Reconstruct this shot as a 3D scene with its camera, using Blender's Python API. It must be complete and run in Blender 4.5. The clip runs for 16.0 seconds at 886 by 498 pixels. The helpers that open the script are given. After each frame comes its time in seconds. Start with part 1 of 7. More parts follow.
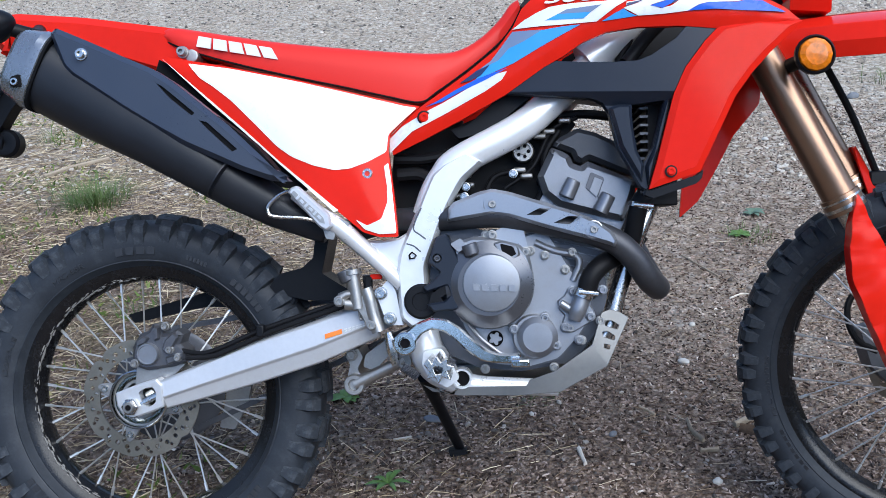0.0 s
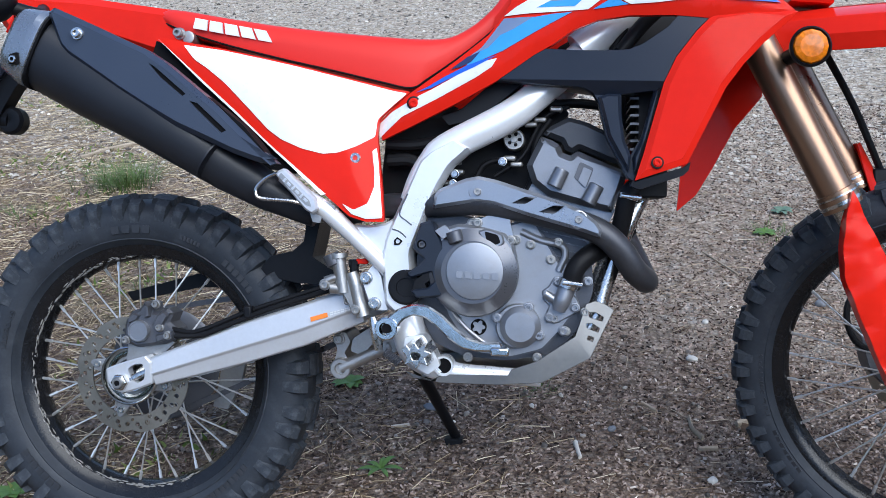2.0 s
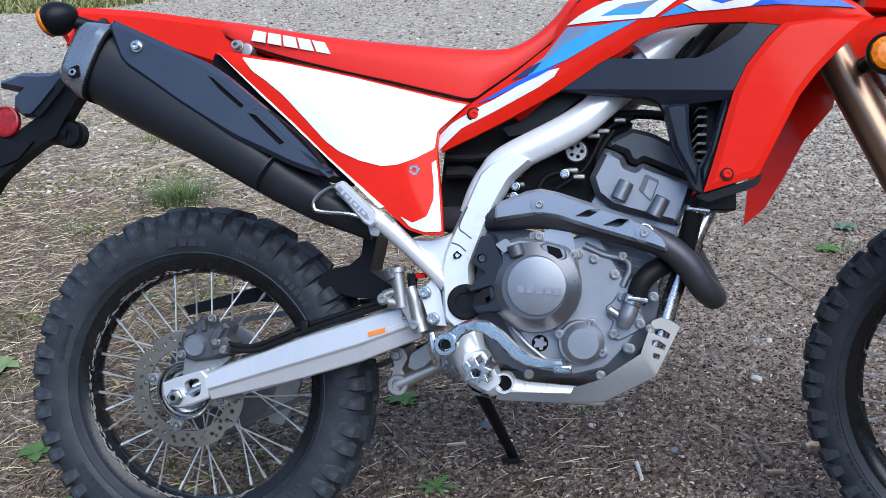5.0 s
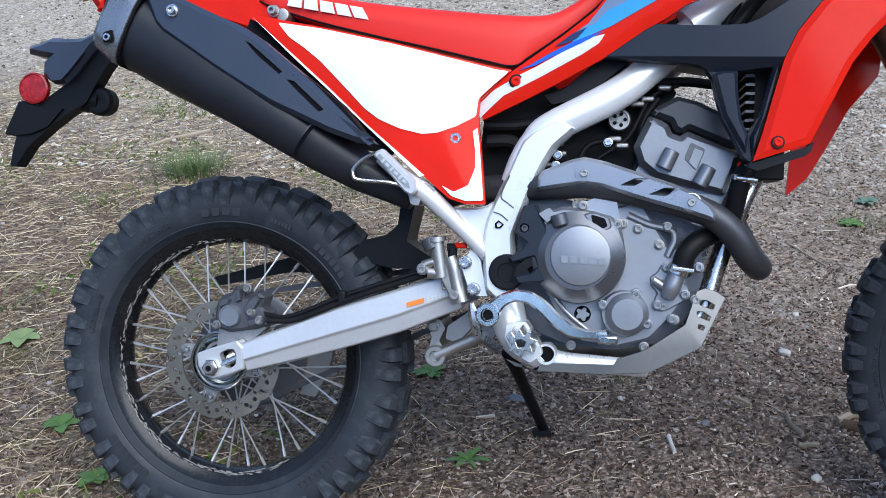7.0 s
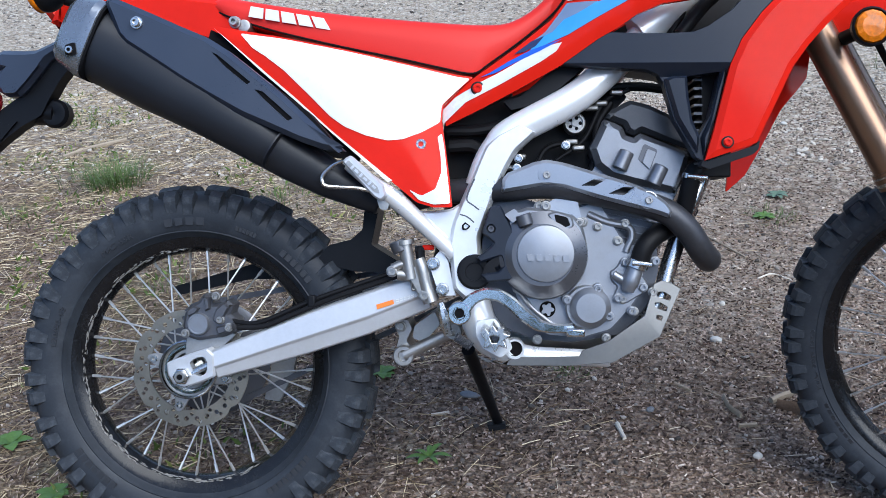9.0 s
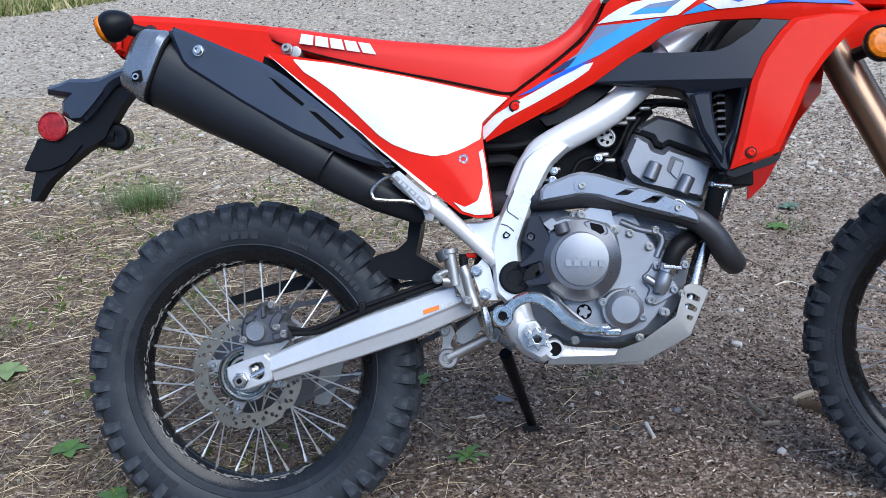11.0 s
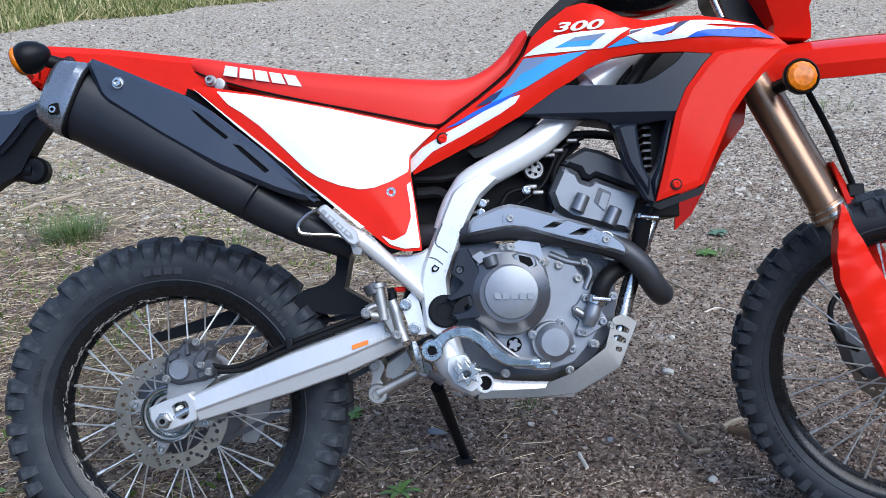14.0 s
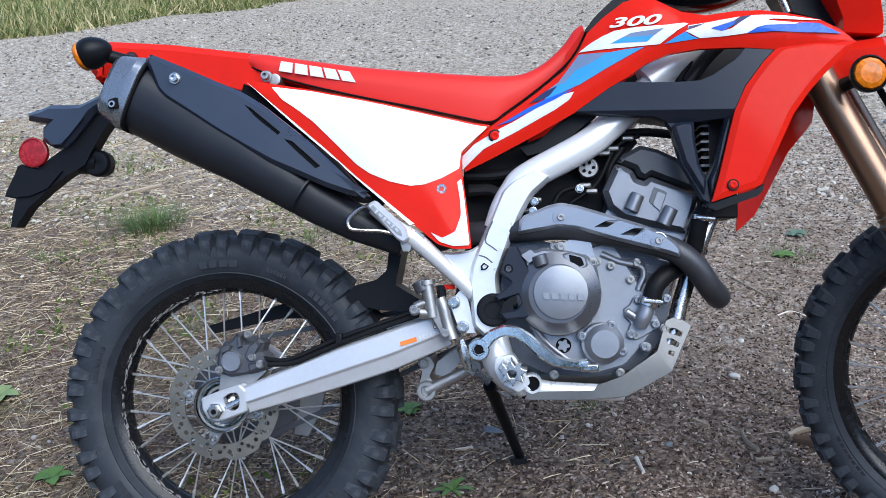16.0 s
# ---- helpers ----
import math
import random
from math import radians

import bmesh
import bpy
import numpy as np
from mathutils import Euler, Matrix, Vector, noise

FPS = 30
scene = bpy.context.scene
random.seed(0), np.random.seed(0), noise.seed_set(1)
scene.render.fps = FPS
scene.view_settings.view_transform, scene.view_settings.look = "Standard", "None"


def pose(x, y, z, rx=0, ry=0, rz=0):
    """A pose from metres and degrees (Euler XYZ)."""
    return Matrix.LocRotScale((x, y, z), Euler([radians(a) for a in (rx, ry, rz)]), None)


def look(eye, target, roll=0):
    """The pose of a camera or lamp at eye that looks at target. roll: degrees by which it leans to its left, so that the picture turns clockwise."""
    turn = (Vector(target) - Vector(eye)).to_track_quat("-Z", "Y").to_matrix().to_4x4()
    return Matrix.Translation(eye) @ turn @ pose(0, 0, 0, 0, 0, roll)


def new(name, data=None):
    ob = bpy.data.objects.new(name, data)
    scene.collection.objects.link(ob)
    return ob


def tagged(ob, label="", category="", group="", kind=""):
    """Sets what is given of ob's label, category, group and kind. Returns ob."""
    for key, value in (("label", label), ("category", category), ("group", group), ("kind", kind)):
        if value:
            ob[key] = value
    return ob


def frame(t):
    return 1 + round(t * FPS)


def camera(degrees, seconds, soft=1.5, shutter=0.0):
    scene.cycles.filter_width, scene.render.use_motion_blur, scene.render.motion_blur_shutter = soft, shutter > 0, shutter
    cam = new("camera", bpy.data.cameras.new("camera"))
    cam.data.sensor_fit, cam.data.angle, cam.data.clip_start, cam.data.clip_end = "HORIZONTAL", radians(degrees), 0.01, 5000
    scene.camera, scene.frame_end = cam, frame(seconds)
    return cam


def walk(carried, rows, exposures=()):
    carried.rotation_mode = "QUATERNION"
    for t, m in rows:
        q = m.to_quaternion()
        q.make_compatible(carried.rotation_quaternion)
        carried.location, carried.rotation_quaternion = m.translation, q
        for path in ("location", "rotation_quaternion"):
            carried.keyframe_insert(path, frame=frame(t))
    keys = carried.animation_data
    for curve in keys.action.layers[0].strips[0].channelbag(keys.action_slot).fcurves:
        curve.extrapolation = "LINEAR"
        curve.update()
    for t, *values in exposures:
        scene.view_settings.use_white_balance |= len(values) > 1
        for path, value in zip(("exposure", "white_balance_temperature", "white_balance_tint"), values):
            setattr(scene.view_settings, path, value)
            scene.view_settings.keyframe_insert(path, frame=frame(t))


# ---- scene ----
cam = camera(48.0, 16.0, soft=0.5)
PATH = [
    (0, (0.6650, -1.4948, 1.2456), (0.5410, 0.3561, 0.4982), -2.48),
    (0.5, (0.7310, -1.5049, 1.2388), (0.6250, 0.3424, 0.4799), -1.78),
    (1, (0.7640, -1.5030, 1.2327), (0.6190, 0.3386, 0.4664), -1.52),
    (1.5, (0.7760, -1.4955, 1.2298), (0.5870, 0.3430, 0.4657), -1.71),
    (2, (0.7790, -1.4848, 1.2300), (0.5480, 0.3520, 0.4730), -2.08),
    (2.5, (0.7840, -1.4924, 1.2297), (0.5090, 0.3474, 0.4951), -2.45),
    (3, (0.7840, -1.4925, 1.2265), (0.4781, 0.3482, 0.5066), -2.58),
    (3.5, (0.7780, -1.4755, 1.2178), (0.4539, 0.3672, 0.5111), -2.78),
    (4, (0.7720, -1.4696, 1.2166), (0.4450, 0.3748, 0.5156), -3.00),
    (6.3, (0.7370, -1.4408, 1.2023), (0.4260, 0.3869, 0.4520), -2.56),
    (6.5, (0.7440, -1.4443, 1.2015), (0.4380, 0.3837, 0.4500), -2.51),
    (7, (0.6790, -1.4513, 1.1945), (0.3591, 0.3697, 0.4319), -2.77),
    (7.5, (0.5880, -1.4687, 1.2077), (0.3140, 0.3544, 0.4324), -3.17),
    (8, (0.5830, -1.4987, 1.2161), (0.4480, 0.3342, 0.4273), -2.22),
    (8.2, (0.5780, -1.5056, 1.2176), (0.4640, 0.3305, 0.4331), -2.18),
    (10.3, (0.5460, -1.5592, 1.2287), (0.4110, 0.2865, 0.4704), -2.11),
    (10.5, (0.5350, -1.5797, 1.2366), (0.3920, 0.2659, 0.4794), -2.29),
    (11, (0.5060, -1.6376, 1.2450), (0.3810, 0.2221, 0.5199), -3.08),
    (11.5, (0.4860, -1.6640, 1.2488), (0.3840, 0.2069, 0.5493), -2.92),
    (12, (0.4830, -1.6583, 1.2498), (0.4150, 0.2219, 0.5714), -2.45),
    (12.5, (0.5010, -1.6401, 1.2524), (0.4650, 0.2436, 0.5813), -1.99),
    (13, (0.5150, -1.6325, 1.2527), (0.4990, 0.2521, 0.5834), -1.98),
    (13.5, (0.5250, -1.6252, 1.2520), (0.5240, 0.2577, 0.5780), -2.11),
    (14, (0.5250, -1.6135, 1.2518), (0.5240, 0.2661, 0.5683), -2.31),
    (14.5, (0.5420, -1.6134, 1.2550), (0.5110, 0.2673, 0.5753), -2.74),
    (15, (0.5810, -1.6041, 1.2514), (0.5210, 0.2764, 0.5729), -2.56),
    (15.5, (0.5920, -1.5977, 1.2457), (0.4570, 0.2773, 0.5629), -2.88),
    (16, (0.5910, -1.5959, 1.2503), (0.4160, 0.2742, 0.5631), -3.12),
]
EXPOSURE, KELVIN, TINT = 1.0, 6450, 12
walk(cam, [(t, look(eye, target, roll)) for t, eye, target, roll in PATH], [(0, EXPOSURE, KELVIN, TINT), (16, EXPOSURE, KELVIN, TINT)])

# ---- light: open shade under a bright soft sky ----
world = bpy.data.worlds.new("sky")
scene.world = world
world.use_nodes = True
wn, wl = world.node_tree.nodes, world.node_tree.links
sky = wn.new("ShaderNodeTexSky")
sky.sky_type, sky.sun_disc = "NISHITA", False
SUN_UP, SUN_ROUND = radians(52), radians(142)
sky.sun_elevation, sky.sun_rotation = SUN_UP, SUN_ROUND
sky.air_density, sky.dust_density, sky.ozone_density = 1.0, 0.15, 2.0
wn["Background"].inputs["Strength"].default_value = 0.15
wl.new(sky.outputs[0], wn["Background"].inputs["Color"])
sun_data = bpy.data.lights.new("sun", "SUN")
sun_data.energy, sun_data.angle, sun_data.color = 2.2, radians(60), (0.945, 0.98, 0.965)
sun = new("sun", sun_data)
toward_sun = Vector((math.sin(SUN_ROUND) * math.cos(SUN_UP), math.cos(SUN_ROUND) * math.cos(SUN_UP), math.sin(SUN_UP)))
sun.matrix_world = look(tuple(toward_sun * 40), (0, 0, 0))

# ---- materials ----


def mat(name, color, rough=0.5, metal=0.0, var=0.12, scale=8.0, fine=120.0, bump=0.0, coat=0.0, spec=0.5, dirt=None, dirt_amount=0.0, rvar=0.1):
    """A surface with colour that varies at a broad and a fine scale, uneven gloss, relief, and specks of dirt."""
    m = bpy.data.materials.new(name)
    m.use_nodes = True
    n, l = m.node_tree.nodes, m.node_tree.links
    b = n["Principled BSDF"]
    tc = n.new("ShaderNodeTexCoord")
    n1, n2 = n.new("ShaderNodeTexNoise"), n.new("ShaderNodeTexNoise")
    n1.inputs["Scale"].default_value, n1.inputs["Detail"].default_value = scale, 5
    n2.inputs["Scale"].default_value, n2.inputs["Detail"].default_value = fine, 3
    l.new(tc.outputs["Object"], n1.inputs["Vector"])
    l.new(tc.outputs["Object"], n2.inputs["Vector"])
    mix = n.new("ShaderNodeMix")
    mix.data_type = "FLOAT"
    mix.inputs[0].default_value = 0.45
    l.new(n1.outputs["Fac"], mix.inputs[2])
    l.new(n2.outputs["Fac"], mix.inputs[3])
    ramp = n.new("ShaderNodeValToRGB")
    ramp.color_ramp.elements[0].position, ramp.color_ramp.elements[1].position = 0.3, 0.7
    lo = [max(0, c * (1 - var)) for c in color]
    hi = [min(1, c * (1 + var)) for c in color]
    ramp.color_ramp.elements[0].color = (*lo, 1)
    ramp.color_ramp.elements[1].color = (*hi, 1)
    l.new(mix.outputs[0], ramp.inputs["Fac"])
    out = ramp.outputs["Color"]
    if dirt:
        n3 = n.new("ShaderNodeTexNoise")
        n3.inputs["Scale"].default_value, n3.inputs["Detail"].default_value, n3.inputs["Roughness"].default_value = scale * 2.3, 8, 0.7
        l.new(tc.outputs["Object"], n3.inputs["Vector"])
        r3 = n.new("ShaderNodeValToRGB")
        r3.color_ramp.elements[0].position, r3.color_ramp.elements[1].position = 0.5, 0.78
        r3.color_ramp.elements[0].color = (0, 0, 0, 1)
        r3.color_ramp.elements[1].color = (dirt_amount,) * 3 + (1,)
        l.new(n3.outputs["Fac"], r3.inputs["Fac"])
        dm = n.new("ShaderNodeMix")
        dm.data_type = "RGBA"
        l.new(r3.outputs["Color"], dm.inputs[0])
        l.new(out, dm.inputs[6])
        dm.inputs[7].default_value = (*dirt, 1)
        out = dm.outputs[2]
    l.new(out, b.inputs["Base Color"])
    rr = n.new("ShaderNodeMapRange")
    rr.inputs["To Min"].default_value, rr.inputs["To Max"].default_value = max(0.02, rough - rvar), min(1, rough + rvar)
    rr.inputs["From Min"].default_value, rr.inputs["From Max"].default_value = 0.3, 0.7
    l.new(mix.outputs[0], rr.inputs["Value"])
    l.new(rr.outputs[0], b.inputs["Roughness"])
    b.inputs["Metallic"].default_value = metal
    b.inputs["Coat Weight"].default_value = coat
    b.inputs["Coat Roughness"].default_value = 0.08
    b.inputs["Specular IOR Level"].default_value = spec
    if bump:
        bp = n.new("ShaderNodeBump")
        bp.inputs["Strength"].default_value, bp.inputs["Distance"].default_value = bump, 0.0005
        l.new(n2.outputs["Fac"], bp.inputs["Height"])
        l.new(bp.outputs[0], b.inputs["Normal"])
    return m


RED = mat("red_plastic", (0.66, 0.018, 0.009), 0.13, 0, 0.05, 6, 60, 0.02, coat=0.0, spec=0.10, rvar=0.04)
SEAT_RED = mat("red_vinyl", (0.66, 0.022, 0.015), 0.50, 0, 0.05, 5, 700, 0.25, spec=0.3)
WHITE = mat("white_plastic", (0.72, 0.73, 0.72), 0.30, 0, 0.03, 6, 90, 0.02, dirt=(0.5, 0.47, 0.42), dirt_amount=0.15)
BLUE = mat("blue_film", (0.02, 0.11, 0.55), 0.3, 0, 0.05, 6, 60, spec=0.3)
SKYBLUE = mat("light_blue_film", (0.04, 0.30, 0.68), 0.3, 0, 0.05, 6, 60, spec=0.3)
NAVY = mat("navy_film", (0.02, 0.03, 0.09), 0.35, 0, 0.1, 6, 60, coat=0.2)
BLACK = mat("black_plastic", (0.006, 0.0066, 0.0085), 0.42, 0, 0.15, 9, 500, 0.15, dirt=(0.05, 0.05, 0.054), dirt_amount=0.06, spec=0.18)
GLOSS = mat("black_gloss_paint", (0.010, 0.010, 0.011), 0.12, 0, 0.1, 6, 60, coat=0.6)
# cool tint in this black stands for reflected sky
MUFFLER = mat("black_heat_paint", (0.0115, 0.0135, 0.0185), 0.42, 0, 0.15, 9, 300, 0.10, dirt=(0.04, 0.04, 0.044), dirt_amount=0.05, spec=0.35)
# lighter blue base paints the sky's sheen on black plastic
COVER = mat("sky_tinted_plastic", (0.027, 0.037, 0.060), 0.34, 0, 0.1, 9, 500, 0.06, dirt=(0.05, 0.055, 0.065), dirt_amount=0.05, spec=0.5)
RUBBER = mat("tyre_rubber", (0.024, 0.029, 0.037), 0.55, 0, 0.25, 14, 240, 0.3, dirt=(0.10, 0.108, 0.12), dirt_amount=0.30, spec=0.3)
TREAD = mat("tread_rubber", (0.030, 0.036, 0.045), 0.6, 0, 0.3, 30, 260, 0.4, dirt=(0.15, 0.16, 0.175), dirt_amount=0.42, spec=0.25)
HOSE = mat("black_rubber", (0.008, 0.008, 0.009), 0.5, 0, 0.15, 20, 300, 0.1, spec=0.16)
RIM = mat("black_anodised", (0.008, 0.008, 0.009), 0.24, 0.0, 0.2, 30, 200, dirt=(0.10, 0.10, 0.10), dirt_amount=0.06, spec=0.35)
ALU = mat("brushed_aluminium", (0.56, 0.575, 0.60), 0.40, 0.45, 0.06, 7, 160, 0.06, dirt=(0.4, 0.37, 0.33), dirt_amount=0.25)
FRAME = mat("silver_paint", (0.74, 0.755, 0.77), 0.30, 0.35, 0.04, 7, 90, 0.02, coat=0.1, dirt=(0.36, 0.34, 0.30), dirt_amount=0.18, rvar=0.05)
CAPGREY = mat("cap_grey", (0.27, 0.29, 0.32), 0.28, 0.75, 0.08, 12, 200, 0.05, dirt=(0.3, 0.3, 0.3), dirt_amount=0.1)
ENGINE = mat("engine_silver", (0.29, 0.305, 0.335), 0.42, 0.8, 0.06, 12, 500, 0.12, dirt=(0.22, 0.20, 0.17), dirt_amount=0.35)
DARKENG = mat("engine_graphite", (0.10, 0.105, 0.12), 0.42, 0.6, 0.12, 12, 300, 0.12, dirt=(0.2, 0.18, 0.16), dirt_amount=0.25)
CLUTCH = mat("clutch_grey", (0.12, 0.125, 0.14), 0.34, 0.7, 0.08, 9, 300, 0.05)
POLISHED = mat("polished_alloy", (0.62, 0.63, 0.62), 0.16, 1.0, 0.08, 14, 120, 0.05, dirt=(0.3, 0.29, 0.25), dirt_amount=0.2)
GUARD = mat("guard_grey", (0.36, 0.38, 0.415), 0.34, 0.75, 0.06, 9, 300, 0.08)
CHROME = mat("zinc_steel", (0.55, 0.545, 0.53), 0.25, 1.0, 0.08, 20, 200)
STEEL = mat("cast_steel", (0.36, 0.355, 0.345), 0.42, 0.85, 0.12, 20, 250, 0.15, dirt=(0.25, 0.22, 0.18), dirt_amount=0.4)
PIPE = mat("exhaust_pipe", (0.06, 0.062, 0.07), 0.45, 0.6, 0.2, 14, 200, 0.05)
GOLD = mat("gold_anodised", (0.31, 0.190, 0.125), 0.29, 0.85, 0.03, 5, 60, rvar=0.03)
DISC = mat("brake_steel", (0.30, 0.27, 0.22), 0.38, 0.9, 0.12, 20, 300, dirt=(0.25, 0.2, 0.15), dirt_amount=0.4)
ORANGE = mat("orange_lens", (0.60, 0.15, 0.004), 0.2, 0, 0.5, 70, 160, 0.6, coat=0.15, spec=0.3)
SKID = mat("worn_aluminium", (0.17, 0.171, 0.168), 0.42, 0.8, 0.10, 9, 160, 0.08, dirt=(0.14, 0.125, 0.11), dirt_amount=0.35)
REDLENS = mat("red_lens", (0.30, 0.014, 0.018), 0.25, 0, 0.5, 90, 260, 0.8, coat=0.1, spec=0.3)
PANELBLACK = mat("blue_black_plastic", (0.010, 0.0145, 0.025), 0.36, 0, 0.15, 9, 500, 0.06, dirt=(0.04, 0.043, 0.05), dirt_amount=0.05, spec=0.36)
HEADGREY = mat("head_grey", (0.225, 0.235, 0.258), 0.36, 0.8, 0.08, 12, 400, 0.10, dirt=(0.16, 0.145, 0.12), dirt_amount=0.3)
HEADCOVER = mat("dark_cast_paint", (0.062, 0.066, 0.075), 0.38, 0.3, 0.12, 12, 300, 0.12, dirt=(0.12, 0.11, 0.10), dirt_amount=0.2, spec=0.3)
LABEL = mat("orange_label", (0.85, 0.22, 0.03), 0.4)
# near-black for joints, and painted shade in slots, holes and gaps
DARK = mat("recess_shade", (0.006, 0.006, 0.007), 0.7, spec=0.08)
SPOKE = mat("stainless_spoke", (0.72, 0.71, 0.69), 0.35, 0.8, 0.05)

# ---- mesh helpers ----


def part(name, bm, material, parent=None, label="", smooth=35, bevel=0.0, seg=2):
    """Links a bmesh as one mesh object under a thing or a part."""
    me = bpy.data.meshes.new(name)
    bmesh.ops.recalc_face_normals(bm, faces=bm.faces)
    bm.to_mesh(me)
    bm.free()
    me.materials.append(material)
    if smooth:
        me.shade_smooth()
        me.set_sharp_from_angle(angle=radians(smooth))
    ob = new(name, me)
    if parent:
        ob.parent = parent
    if label:
        ob["label"] = label
    if bevel:
        mod = ob.modifiers.new("bevel", "BEVEL")
        mod.width, mod.segments, mod.limit_method, mod.angle_limit = bevel, seg, "ANGLE", radians(38)
        mod.harden_normals = False
    return ob


def rounded(pts, f=0.22, n=3):
    """Rounds a closed outline's corners: f of the shorter neighbouring side."""
    out = []
    k = len(pts)
    for i in range(k):
        a, p, b = Vector(pts[i - 1]), Vector(pts[i]), Vector(pts[(i + 1) % k])
        d = min((a - p).length, (b - p).length) * f
        s = p + (a - p).normalized() * d
        e = p + (b - p).normalized() * d
        for j in range(n + 1):
            t = j / n
            out.append(tuple(s * (1 - t) ** 2 + p * 2 * t * (1 - t) + e * t * t))
    return out


def spline(pts, n=6):
    """Catmull-Rom through open points."""
    v = [Vector(p) for p in pts]
    v = [v[0] * 2 - v[1]] + v + [v[-1] * 2 - v[-2]]
    out = []
    for i in range(1, len(v) - 2):
        for j in range(n):
            t = j / n
            out.append(0.5 * (2 * v[i] + (v[i + 1] - v[i - 1]) * t + (2 * v[i - 1] - 5 * v[i] + 4 * v[i + 1] - v[i + 2]) * t * t + (3 * v[i] - v[i - 1] - 3 * v[i + 1] + v[i + 2]) * t ** 3))
    out.append(v[-2])
    return out


def circle2(cx, cz, r, n=24, a0=0.0):
    return [(cx + r * math.cos(a0 + 2 * math.pi * i / n), cz + r * math.sin(a0 + 2 * math.pi * i / n)) for i in range(n)]


def plate(bm, outline, y, thick, holes=(), cut=0.0, bulge=0.0, folds=()):
    """A sheet: an outline in x and z with holes, its outer face at y (a number or a function of x and z), thick metres deep inwards (+y)."""
    f = y if callable(y) else (lambda x, z: y)
    edges = []
    tmp = bmesh.new()
    for loop in (outline, *holes):
        vs = [tmp.verts.new((p[0], 0, p[1])) for p in loop]
        edges += [tmp.edges.new((vs[i], vs[(i + 1) % len(vs)])) for i in range(len(vs))]
    bmesh.ops.triangle_fill(tmp, use_beauty=True, use_dissolve=False, edges=edges, normal=(0, -1, 0))
    for p, q in folds:
        bmesh.ops.bisect_plane(tmp, geom=tmp.verts[:] + tmp.edges[:] + tmp.faces[:], plane_co=(p[0], 0, p[1]), plane_no=(q[1] - p[1], 0, p[0] - q[0]), dist=1e-6)
    if cut:
        xs, zs = [p[0] for p in outline], [p[1] for p in outline]
        for axis, lo, hi in ((0, min(xs), max(xs)), (2, min(zs), max(zs))):
            k = lo + cut
            while k < hi:
                co, no = [0, 0, 0], [0, 0, 0]
                co[axis], no[axis] = k, 1
                bmesh.ops.bisect_plane(tmp, geom=tmp.verts[:] + tmp.edges[:] + tmp.faces[:], plane_co=co, plane_no=no, dist=1e-6)
                k += cut
    front = {}
    rim = [e for e in tmp.edges if len(e.link_faces) == 1]
    cx = sum(p[0] for p in outline) / len(outline)
    for v in tmp.verts:
        yy = f(v.co.x, v.co.z)
        if bulge:
            d = min((Vector((v.co.x, v.co.z)) - Vector(p)).length for p in outline)
            yy -= bulge * min(1, d / 0.05) ** 0.7
        front[v] = (bm.verts.new((v.co.x, yy, v.co.z)), bm.verts.new((v.co.x, f(v.co.x, v.co.z) + thick, v.co.z)))
    for fc in tmp.faces:
        bm.faces.new([front[v][0] for v in fc.verts])
        bm.faces.new([front[v][1] for v in reversed(fc.verts)])
    for e in rim:
        a, b = e.verts
        bm.faces.new((front[a][0], front[a][1], front[b][1], front[b][0]))
    tmp.free()
    return bm


def bulged(f, outline, amount, reach=0.05):
    """A panel surface that rolls inwards towards its outline."""
    pts = np.array(outline)
    nxt = np.roll(pts, -1, 0)

    def g(x, z):
        p = np.array((x, z))
        d = nxt - pts
        t = np.clip(((p - pts) * d).sum(1) / np.maximum(1e-12, (d * d).sum(1)), 0, 1)
        dist = np.sqrt((((pts + d * t[:, None]) - p) ** 2).sum(1).min())
        k = min(1.0, dist / reach)
        return f(x, z) - amount * (1 - (1 - k) ** 2)
    return g


def beyond(line, slope, most=1.0):
    """How far a sheet turns inwards past a fold line in x and z."""
    (ax, az), (bx, bz) = line
    n = math.hypot(bx - ax, bz - az)
    return lambda x, z: min(most, slope * max(0.0, ((x - ax) * (bz - az) - (z - az) * (bx - ax)) / n))


def inset(outline, d):
    """The outline moved inwards by d along its corners' bisectors."""
    k = len(outline)
    turn = sum(outline[i - 1][0] * outline[i][1] - outline[i][0] * outline[i - 1][1] for i in range(k))
    side = 1 if turn > 0 else -1
    out = []
    for i in range(k):
        a, p, b = Vector(outline[i - 1]), Vector(outline[i]), Vector(outline[(i + 1) % k])
        u, v = (p - a).normalized(), (b - p).normalized()
        m = Vector((-u.y - v.y, u.x + v.x)) * side
        m = m.normalized() if m.length > 1e-6 else Vector((-u.y, u.x)) * side
        c = max(0.45, m.dot(Vector((-u.y, u.x)) * side))
        out.append(tuple(p + m * (d / c)))
    return out


def panel(bm, outline, y, reach, lift, thick, holes=()):
    """A moulded panel: a flat raised face, a straight chamfer of that reach and lift round it, and its edge."""
    f = y if callable(y) else (lambda x, z: y)
    inner = inset(outline, reach)
    k = len(outline)
    plate(bm, inner, lambda x, z: f(x, z) - lift, lift + thick * 0.5, holes)
    lo = [bm.verts.new((x, f(x, z) + thick, z)) for x, z in outline]
    mid = [bm.verts.new((x, f(x, z), z)) for x, z in outline]
    hi = [bm.verts.new((x, f(x, z) - lift, z)) for x, z in inner]
    for i in range(k):
        j = (i + 1) % k
        bm.faces.new((lo[i], lo[j], mid[j], mid[i]))
        bm.faces.new((mid[i], mid[j], hi[j], hi[i]))
    bmesh.ops.remove_doubles(bm, verts=bm.verts, dist=1e-6)
    return bm


